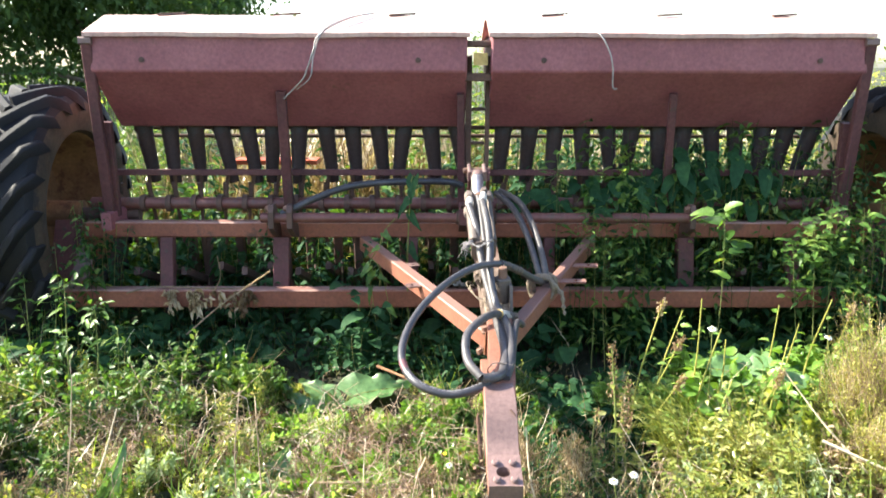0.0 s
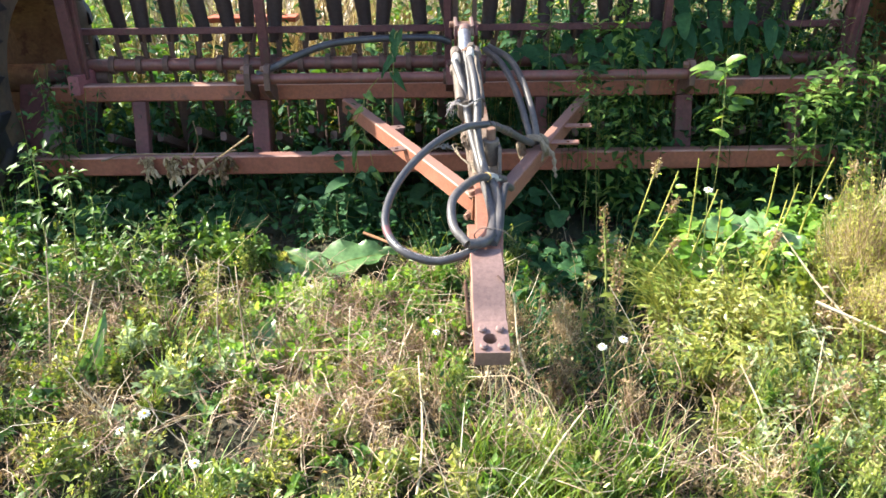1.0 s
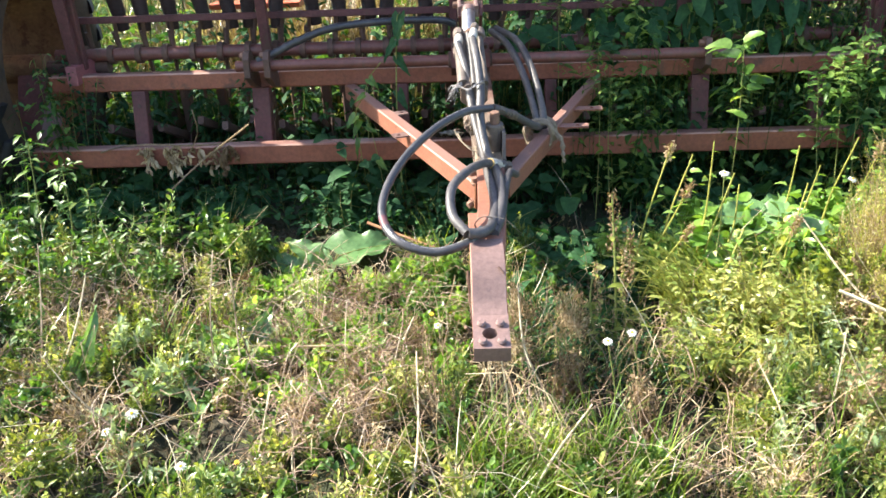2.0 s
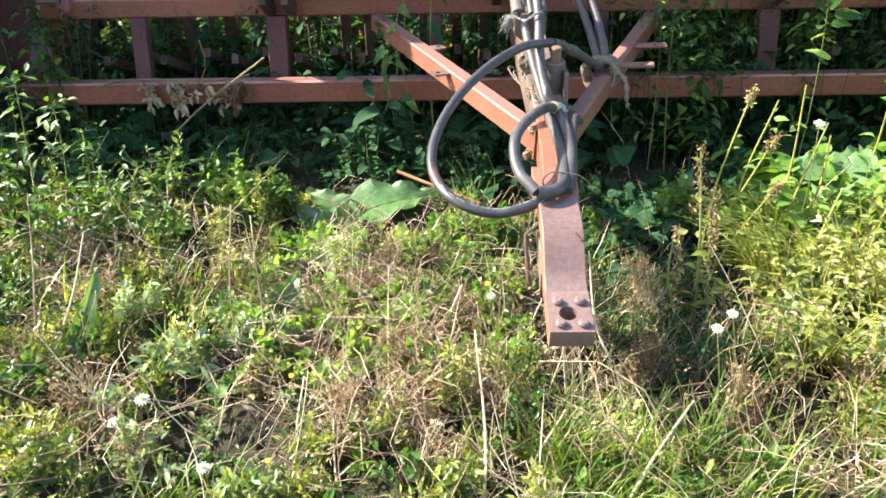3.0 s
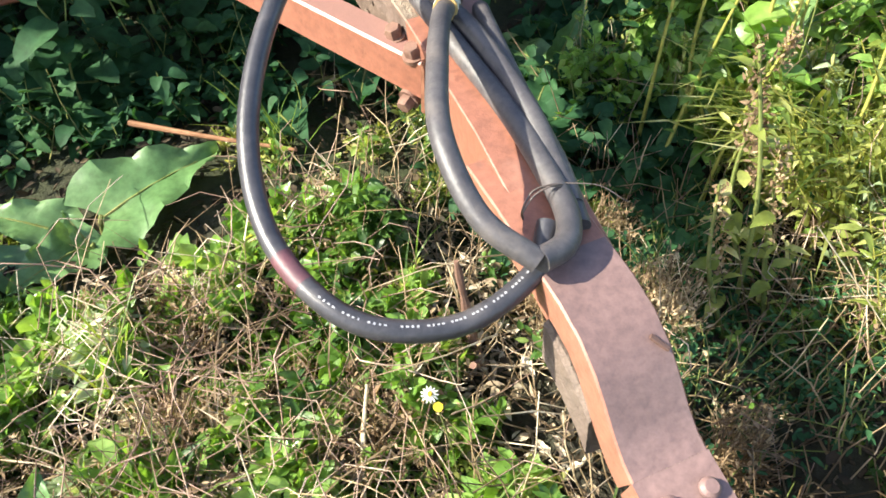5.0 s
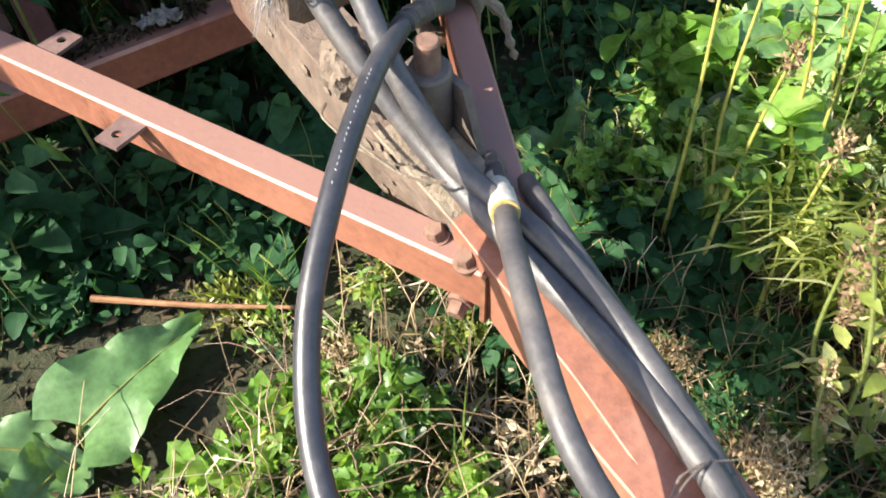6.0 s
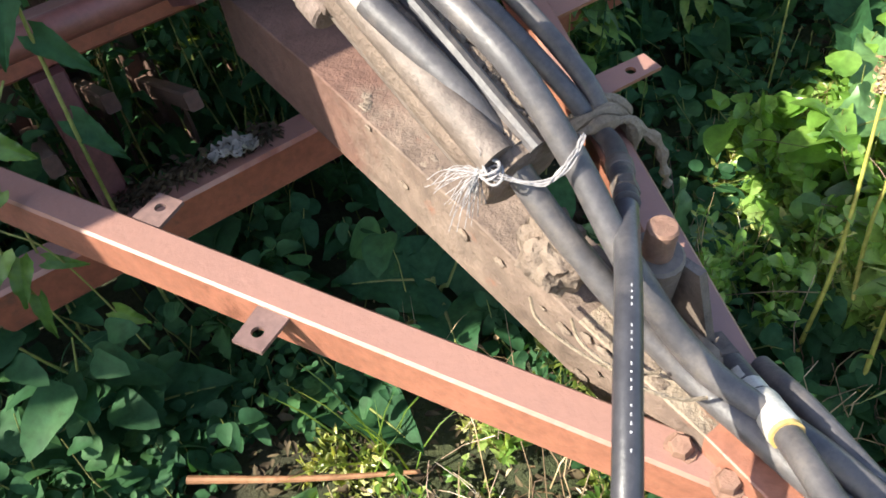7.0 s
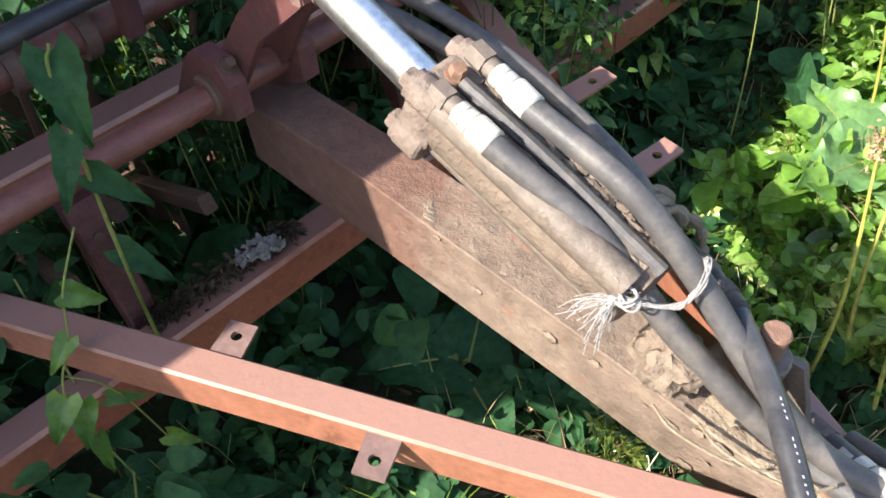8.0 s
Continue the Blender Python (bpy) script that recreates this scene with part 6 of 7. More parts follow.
def far_plants():
    s = Soup()
    x, y = patch(1500, -7, 8, 5.6, 11, 0.6, -0.6, 1.0, False)
    n = len(x)
    h = n // 2
    weeds(s, x[:h], y[:h], 0.45 + 0.6 * RNG.random(h), 22, 0.09 + 0.08 * RNG.random(h), 0.42, 0.15, 0.06, 0, 1, 0.15, 0.5, 0.2, 0.005)
    weeds(s, x[h:], y[h:], 0.4 + 0.6 * RNG.random(n - h), 22, 0.06 + 0.06 * RNG.random(n - h), 0.4, 0.15, 0.06, 3, 1, 0.15, 0.3, 0.2, 0.005)
    x, y = patch(6000, -7, 8, 5.4, 10, 0.7, -0.2, 2.0, False)
    n = len(x)
    az = RNG.random(n) * 2 * math.pi
    blades(s, on_ground(x, y), np.stack([np.cos(az), np.sin(az), 0 * az], 1), 0.5 + 0.6 * RNG.random(n), 0.010 + 0.008 * RNG.random(n), 2, 0.2 + 0.5 * RNG.random(n))
    x, y = RNG.uniform(2.75, 4.4, 160), RNG.uniform(5.0, 6.5, 160)
    weeds(s, x, y, 1.1 + 0.6 * RNG.random(160), 30, 0.09, 0.35, 0.1, 0.06, 0, 1, 0.2, 0.5, 0.2, 0.004)
    x, y = RNG.uniform(-5.0, -1.9, 420), RNG.uniform(5.2, 7.5, 420)
    weeds(s, x, y, 0.9 + 0.5 * RNG.random(420), 26, 0.08, 0.35, 0.12, 0.06, 3, 1, 0.2, 0.6, 0.2, 0.004)
    x, y = RNG.uniform(-0.3, 0.9, 60), RNG.uniform(5.3, 6.2, 60)
    weeds(s, x, y, 1.3 + 0.5 * RNG.random(60), 30, 0.09, 0.4, 0.06, 0.06, 3, 1, 0.3, 0.4, 0.3, 0.004)
    x, y = np.concatenate([RNG.normal(-0.7, 0.7, 2600), RNG.uniform(-2, 3, 1200)]), RNG.uniform(5.5, 7.0, 3800)
    n = len(x)
    az = RNG.random(n) * 2 * math.pi
    blades(s, on_ground(x, y), np.stack([np.cos(az), np.sin(az), 0 * az], 1), 0.7 + 0.7 * RNG.random(n), 0.008 + 0.008 * RNG.random(n), 2, 0.2 + 0.5 * RNG.random(n))
    x, y = RNG.uniform(-1.5, 0.3, 900), RNG.uniform(5.0, 5.9, 900)
    az = RNG.random(900) * 2 * math.pi
    blades(s, on_ground(x, y), np.stack([np.cos(az), np.sin(az), 0 * az], 1), 0.2 + 0.5 * RNG.random(900), 0.008 + 0.010 * RNG.random(900), 2, 0.3 + 0.7 * RNG.random(900))
    x, y = RNG.uniform(-1.5, 0.3, 70), RNG.uniform(5.0, 5.8, 70)
    weeds(s, x, y, 0.25 + 0.35 * RNG.random(70), 22, 0.07 + 0.05 * RNG.random(70), 0.45, 0.15, 0.06, 0, 1, 0.1, 0.5, 0.2, 0.004)
    tagged(s.object("field_weeds", [LEAF_YELLOW, STEM, STRAW, LEAF_MID]), "sunlit tall weeds and dry grass in the field behind", "weeds", kind="stuff")
    s = Soup()
    x, y = patch(420, -2.6, 3.0, 4.85, 5.6, 1.4, -0.35, 4.0, False)
    ok = (x < -1.5) | (x > 0.35) | (RNG.random(len(x)) < 0.3)
    x, y = x[ok], y[ok]
    n = len(x)
    weeds(s, x, y, 0.30 + 0.55 * RNG.random(n), 26, 0.09 + 0.06 * RNG.random(n), 0.5, 0.12, 0.05, 0, 1, 0.15, 0.4, 0.3, 0.004)
    tagged(s.object("green_weeds_behind", [LEAF_MID, STEM]), "waist-high green weeds in the sun behind the machine", "weeds", kind="stuff")


def rough_grass():
    """Thin grass that carries the meadow on, all round."""
    s = Soup()
    x, y = RNG.uniform(-7, 7.5, 15000), RNG.uniform(-2.5, 6.2, 15000)
    far = np.maximum(np.abs(x) - 2.2, np.maximum(1.15 - y, y - 5.0))
    ok = (far > RNG.normal(size=len(x)) * 0.12) & (RNG.random(len(x)) < np.clip(1.25 - far / 5.0, 0.15, 1)) & ~((np.abs(np.abs(x - C) - 2.19) < 0.3) & (y > 3.6) & (y < 5.1)) & ~((np.abs(x) < 0.5) & (y < 0.9) & (y > -0.4))
    x, y = x[ok], y[ok]
    k = np.repeat(np.arange(len(x)), 6)
    n = len(k)
    az = RNG.random(n) * 2 * math.pi
    bx, by = x[k] + RNG.normal(size=n) * 0.05, y[k] + RNG.normal(size=n) * 0.05
    dry = RNG.random(len(x))[k] < 0.35
    for m, sel in ((0, ~dry), (1, dry)):
        blades(s, on_ground(bx[sel], by[sel], -0.005), np.stack([np.cos(az), np.sin(az), 0 * az], 1)[sel], 0.10 + 0.22 * RNG.random(sel.sum()), 0.004 + 0.006 * RNG.random(sel.sum()), m, 0.3 + 0.8 * RNG.random(sel.sum()))
    tagged(s.object("rough_grass", [BLADE, STRAW]), "rough green and straw-coloured meadow grass", "grass", kind="stuff")


meadow()
rough_grass()
shade_plants()
far_plants()


def tree(x, y, h, spread, seed, label):
    rng = random.Random(seed)
    root = thing("tree", (x, y, 0.05), label, "tree", "trees behind the machine")
    bm = bmesh.new()
    top = Vector((x + rng.uniform(-0.5, 0.5), y, h * 0.85))
    add_tube(bm, spline([(x, y, 0), (x + 0.1, y, h * 0.3), tuple(top)], 6), lambda s: 0.16 * (1 - 0.8 * s), 10)
    part("trunk", bm, BARK, root)
    cent = []
    for i in range(26):
        a, u = rng.uniform(0, 6.28), rng.uniform(0.06, 0.95)
        rr = spread * (1.15 - 0.75 * u) * rng.uniform(0.5, 1.0)
        p = Vector((x, y, 0)).lerp(top, u * 0.9)
        q = p + Vector((math.cos(a) * rr, math.sin(a) * rr, rng.uniform(0.0, 0.6)))
        part("limb", tube(spline([p, p.lerp(q, 0.5) + Vector((0, 0, 0.1)), q], 4), lambda s: 0.045 * (1 - 0.75 * s), 6), BARK, root)
        cent.append((p.lerp(q, 0.65), 0.45))
        cent.append((q, 0.55))
    s = Soup()
    g = np.random.default_rng(seed)
    for c, r in cent:
        m = 520
        p = np.array(c) + g.normal(size=(m, 3)) * r * np.array([0.62, 0.62, 0.5])
        p[:, 2] = np.maximum(p[:, 2], 0.35)
        Ls = 0.055 + 0.06 * g.random(m)
        leaves(s, p, g.normal(size=(m, 3)) + np.array([0, 0, -0.3]), unit(UP + g.normal(size=(m, 3)) * 0.8), Ls, Ls * 0.55, 0.2, 0.3, 0)
    hang(s.object("crown", [TREE_LEAF]), root)


tree(-6.6, 10.5, 6.5, 2.4, 21, "dark green bushy tree at the field edge")
tree(-4.9, 12.0, 5.6, 1.7, 22, "dark green bushy tree at the field edge")
tree(-8.8, 11.5, 7.5, 2.8, 23, "tall dark green tree at the field edge")
tree(-4.3, 14.5, 4.4, 1.2, 24, "small dark green tree at the field edge")


def red_slats():
    """A low red slatted panel lying in the sun beyond the machine."""
    root = thing("slatted_panel", (3.2, 6.0, 0.06), "weathered red slatted panel lying in the weeds", "panel")
    for k in range(6):
        z = 0.10 + 0.055 * k
        part("slat", bar((2.85, 6.0 + 0.03 * k, z), (3.75, 6.02 + 0.03 * k, z + 0.01), 0.012, 0.036, 0.003), LID, root)
    for x in (2.95, 3.62):
        part("batten", bar((x, 6.03, 0.07), (x, 6.20, 0.42), 0.05, 0.02, 0.003), RED, root)


red_slats()


# ---- single plants ----
def broad_leaf(base, tip, width, normal, parent, material, wave=0.05, seed=0, name="leaf", label=""):
    """A large heart-shaped leaf with a fold at the midrib, side veins and a wavy rim."""
    base, tip = Vector(base), Vector(tip)
    L = (tip - base).length
    d = (tip - base).normalized()
    side = d.cross(Vector(normal)).normalized()
    n = side.cross(d)
    NU, NV = 18, 12
    bm = bmesh.new()
    grid = []
    for i in range(NU + 1):
        u = i / NU
        w = width * 0.5 * (1 - u) ** 0.78 * min(1.0, (u + 0.05) / 0.17) ** 0.5
        w = max(w, 0.002)
        row = []
        for j in range(NV + 1):
            v = j / NV * 2 - 1
            ruff = wave * width * abs(v) ** 2 * math.sin(u * 17 + seed + 2.0 * v) + 0.35 * wave * width * math.sin(u * 41 + seed * 3) * abs(v) ** 3
            vein = -0.012 * width * abs(math.sin((u * 1.3 + abs(v) * -0.45) * 11)) * (1 - abs(v)) + 0.10 * width * abs(v)
            notch = -0.16 * L * abs(v) ** 1.5 * (1 - u) ** 4
            edge = 1 + (0.03 * math.sin(u * 57 + seed) if abs(v) > 0.9 else 0)
            p = base + d * (u * L + notch) + side * (v * w * edge) + n * (ruff + vein - 0.28 * L * (u - 0.4) ** 2)
            row.append(bm.verts.new(p))
        grid.append(row)
    for i in range(NU):
        for j in range(NV):
            bm.faces.new((grid[i][j], grid[i][j + 1], grid[i + 1][j + 1], grid[i + 1][j]))
    return part(name, bm, material, parent, label)


def burdock(at, specs, label, material=None):
    root = thing("burdock", at, label, "burdock plant", "burdock plants")
    for k, (base, tip, w, nrm) in enumerate(specs):
        lf = broad_leaf(base, tip, w, nrm, root, material or BURDOCK, 0.055, 3.1 * k + at[0])
        part("leaf_stalk", tube(spline([at, (Vector(at) + Vector(base)) / 2 + Vector((0, 0, 0.02)), base], 4), 0.005, 7), STEM, root)
        b, t = Vector(base), Vector(tip)
        nn = Vector(nrm).normalized()
        part("midrib", tube([b + (t - b) * u - nn * (0.28 * (t - b).length * (u - 0.4) ** 2 + 0.001) for u in (0, 0.2, 0.4, 0.6, 0.8)], lambda s: 0.004 * (1 - 0.7 * s), 6), STEM, lf)
    return root


burdock((-0.42, 3.34, 0.08), [((-0.405, 3.352, 0.155), (-0.135, 3.438, 0.178), 0.25, (-0.1, -0.40, 1)), ((-0.46, 3.32, 0.12), (-0.60, 3.22, 0.15), 0.15, (0.1, -0.5, 1)), ((-0.44, 3.29, 0.13), (-0.47, 3.36, 0.19), 0.07, (0.5, -0.8, 0.4)), ((-0.49, 3.37, 0.13), (-0.64, 3.45, 0.19), 0.15, (0.1, -0.5, 1)), ((-0.58, 3.30, 0.12), (-0.74, 3.34, 0.17), 0.13, (0.1, -0.4, 1))], "broad pale green burdock leaves in the sun at the shade's edge")
burdock((1.30, 3.30, 0.08), [((1.30, 3.28, 0.27), (1.52, 3.14, 0.29), 0.26, (-0.4, -0.2, 1)), ((1.27, 3.29, 0.28), (1.06, 3.36, 0.30), 0.24, (-0.3, -0.2, 1)), ((1.31, 3.33, 0.28), (1.44, 3.52, 0.30), 0.24, (-0.4, -0.1, 1)), ((1.27, 3.26, 0.26), (1.12, 3.10, 0.27), 0.20, (-0.3, 0, 1)), ((1.34, 3.31, 0.24), (1.58, 3.36, 0.28), 0.22, (-0.4, -0.1, 1))], "large burdock with broad green leaves beside the drawbar")
burdock((0.72, 3.46, 0.06), [((0.735, 3.46, 0.12), (0.83, 3.50, 0.235), 0.13, (0.3, -0.9, 0.4)), ((0.76, 3.44, 0.10), (0.95, 3.38, 0.12), 0.12, (0, -0.2, 1)), ((0.70, 3.48, 0.10), (0.62, 3.66, 0.12), 0.14, (0, -0.2, 1)), ((0.69, 3.42, 0.10), (0.56, 3.30, 0.10), 0.12, (0, 0, 1))], "round-leaved green burdock in half shade")
burdock((0.52, 3.22, 0.07), [((0.52, 3.24, 0.13), (0.68, 3.20, 0.14), 0.15, (0, -0.1, 1)), ((0.50, 3.20, 0.13), (0.44, 3.04, 0.13), 0.13, (0, 0, 1)), ((0.54, 3.20, 0.12), (0.64, 3.06, 0.12), 0.13, (0, 0, 1)), ((0.50, 3.25, 0.13), (0.40, 3.36, 0.14), 0.14, (0, 0, 1)), ((0.55, 3.26, 0.13), (0.66, 3.38, 0.15), 0.14, (0, 0, 1))], "burdock leaves coloured dark for shade in the hollow beside the drawbar", LEAF_SHADED)
burdock((1.56, 2.86, 0.08), [((1.56, 2.86, 0.14), (1.72, 2.80, 0.19), 0.16, (0, -0.4, 1)), ((1.54, 2.86, 0.13), (1.42, 2.94, 0.18), 0.13, (0, -0.3, 1)), ((1.56, 2.83, 0.12), (1.62, 2.68, 0.12), 0.12, (0, 0, 1))], "bright green young burdock in the sun")
burdock((-1.14, 2.46, 0.08), [((-1.14, 2.48, 0.12), (-1.08, 2.64, 0.30), 0.10, (0.9, -0.5, 0.2)), ((-1.16, 2.44, 0.10), (-1.30, 2.36, 0.12), 0.13, (0.1, -0.1, 1))], "upright green dock leaf among straw")
burdock((-0.60, 2.62, 0.08), [((-0.60, 2.62, 0.14), (-0.54, 2.72, 0.24), 0.12, (0.2, -0.8, 0.6)), ((-0.62, 2.62, 0.12), (-0.74, 2.58, 0.15), 0.11, (0.1, -0.3, 1))], "pale green dock leaves among straw")
burdock((-0.72, 2.44, 0.08), [((-0.72, 2.44, 0.12), (-0.62, 2.52, 0.19), 0.11, (0.1, -0.5, 1)), ((-0.73, 2.42, 0.12), (-0.86, 2.38, 0.14), 0.15, (0.1, -0.2, 1)), ((-0.70, 2.40, 0.10), (-0.68, 2.26, 0.12), 0.12, (0, 0, 1))], "pale green dock leaves among straw")
burdock((-1.02, 1.96, 0.08), [((-1.02, 1.96, 0.11), (-0.96, 2.12, 0.18), 0.09, (0.6, -0.4, 0.8)), ((-1.04, 1.94, 0.10), (-1.14, 1.86, 0.10), 0.09, (0, 0, 1))], "long green dock leaf lying on straw")
burdock((0.02, 2.30, 0.06), [((0.02, 2.30, 0.10), (0.10, 2.40, 0.13), 0.09, (0, -0.3, 1)), ((0.0, 2.30, 0.10), (-0.08, 2.38, 0.13), 0.08, (0, -0.3, 1))], "small green dock leaves beside the hitch")
# burdock under the machine, leaf colour darkened to carry the shade
burdock((-0.35, 3.85, 0.08), [((-0.35, 3.85, 0.18), (-0.58, 3.80, 0.24), 0.24, (0.1, -0.5, 1)), ((-0.33, 3.82, 0.17), (-0.14, 3.70, 0.22), 0.22, (0, -0.4, 1)), ((-0.36, 3.80, 0.15), (-0.40, 3.60, 0.16), 0.18, (0, -0.3, 1))], "large burdock leaves coloured dark for deep shade", LEAF_SHADED)
burdock((0.30, 3.70, 0.08), [((0.30, 3.70, 0.16), (0.12, 3.80, 0.20), 0.22, (0, -0.4, 1)), ((0.32, 3.68, 0.14), (0.50, 3.78, 0.20), 0.20, (0, -0.4, 1)), ((0.28, 3.64, 0.14), (0.20, 3.46, 0.16), 0.18, (0, -0.2, 1)), ((0.02, 3.62, 0.12), (0.05, 3.40, 0.15), 0.2, (0, -0.3, 1))], "large burdock leaves coloured dark for deep shade", LEAF_SHADED)
burdock((-0.95, 3.80, 0.08), [((-0.95, 3.80, 0.16), (-1.12, 3.74, 0.22), 0.20, (0, -0.5, 1)), ((-0.93, 3.80, 0.15), (-0.76, 3.72, 0.20), 0.20, (0, -0.5, 1))], "large burdock leaves coloured dark for deep shade", LEAF_SHADED)


def daisy(x, y, z, r, seed, stem_from=None):
    rng = random.Random(seed)
    root = thing("daisy", (x, y, float(ground_z(x, y))), "white daisy with a yellow middle on a thin stem", "daisy", "daisies in the grass")
    b = stem_from or (x + rng.uniform(-0.04, 0.04), y + rng.uniform(-0.03, 0.03), float(ground_z(x, y)) - 0.01)
    part("stem", tube(spline([b, ((b[0] + x) / 2 + 0.015, (b[1] + y) / 2, (b[2] + z) / 2), (x, y, z)], 5), 0.0016, 6), STEM, root)
    n = Vector((rng.uniform(-0.3, 0.3), -0.35, 1)).normalized()
    _, s, u = frame_of(n)
    c = Vector((x, y, z))
    for k in range(13):
        a = 2 * math.pi * k / 13
        e = (s * math.cos(a) + u * math.sin(a))
        f = n.cross(e)
        bm = bmesh.new()
        v = [bm.verts.new(c + e * q * r + f * w * r + n * (0.04 * r - 0.25 * r * q * q * (0.6 + 0.4 * (k % 3)))) for q, w in ((0.2, -0.06), (0.2, 0.06), (0.65, 0.13), (1.0, 0.06), (1.0, -0.06), (0.65, -0.13))]
        bm.faces.new(v)
        part("petal", bm, PETAL, root)
    bm = bmesh.new()
    bmesh.ops.create_icosphere(bm, subdivisions=2, radius=r * 0.3)
    for v in bm.verts:
        v.co = c + Vector(v.co) * 1.0 - n * v.co.dot(n) * 0.5 + n * r * 0.06
    part("flower_middle", bm, POLLEN, root, "yellow flower middle")


for i, (x, y, z, r) in enumerate(((0.455, 2.045, 0.467, 0.013), (-0.823, 2.172, 0.20, 0.018), (-0.864, 2.09, 0.20, 0.014), (1.02, 2.98, 0.585, 0.018), (0.02, 2.60, 0.22, 0.014), (1.45, 2.95, 0.56, 0.016), (0.56, 2.24, 0.38, 0.014), (-0.62, 1.95, 0.19, 0.015))):
    daisy(x, y, z, r, i)


def buttercup(x, y, z, seed):
    root = thing("yellow_flower", (x, y, float(ground_z(x, y))), "tiny yellow flower on a thin stem", "flower", "yellow flowers in the grass")
    part("stem", tube(spline([(x + 0.02, y, float(ground_z(x, y))), (x + 0.015, y, z * 0.6), (x, y, z)], 4), 0.0013, 5), STEM, root)
    bm = bmesh.new()
    add_tube(bm, [(x, y, z - 0.002), (x, y - 0.001, z + 0.003), (x, y - 0.002, z + 0.006)], lambda s: 0.003 + 0.004 * s, 10)
    part("flower_head", bm, POLLEN, root)


for i, (x, y, z) in enumerate(((-0.5, 2.321, 0.15), (-0.445, 2.328, 0.15), (0.005, 2.52, 0.30), (0.06, 2.72, 0.20), (0.10, 2.20, 0.14), (0.13, 2.12, 0.13), (-0.5, 2.02, 0.14))):
    buttercup(x, y, z, i)


def tall_stalk(b, t, r, label, seed, leafy=8, head=0.0, material=None, lmat=None):
    rng = np.random.default_rng(seed)
    root = thing("weed_stalk", b, label, "weed stalk", "tall stalks")
    b, t = np.array(b, float), np.array(t, float)
    mid = (b + t) / 2 + rng.normal(size=3) * (0.028 if leafy else 0.012)
    part("stem", tube(spline([tuple(b), tuple(mid), tuple(t)], 7), lambda s: r * (1 - 0.5 * s), 8), material or STEM, root)
    if leafy:
        s = Soup()
        m = leafy
        u = 0.2 + 0.75 * rng.random(m)
        p = b + (t - b) * u[:, None]
        az = rng.random(m) * 6.28
        Ls = 0.025 + 0.035 * rng.random(m)
        leaves(s, p, np.stack([np.cos(az), np.sin(az), 0.3 + 0 * az], 1), unit(UP + rng.normal(size=(m, 3)) * 0.4), Ls, Ls * 0.45, 0.3, 0.35, 0)
        hang(s.object("leaves", [lmat or LEAF_MID]), root)
    if head:
        s = Soup()
        m = 160
        u = rng.random(m)
        p = t - (t - b) / np.linalg.norm(t - b) * head * u[:, None] + rng.normal(size=(m, 3)) * 0.008
        leaves(s, p, rng.normal(size=(m, 3)) + UP, unit(rng.normal(size=(m, 3))), 0.008 + 0.008 * rng.random(m), 0.004 + 0.003 * rng.random(m), 0.1, 0.3, 0)
        hang(s.object("seed_head", [DEAD]), root)


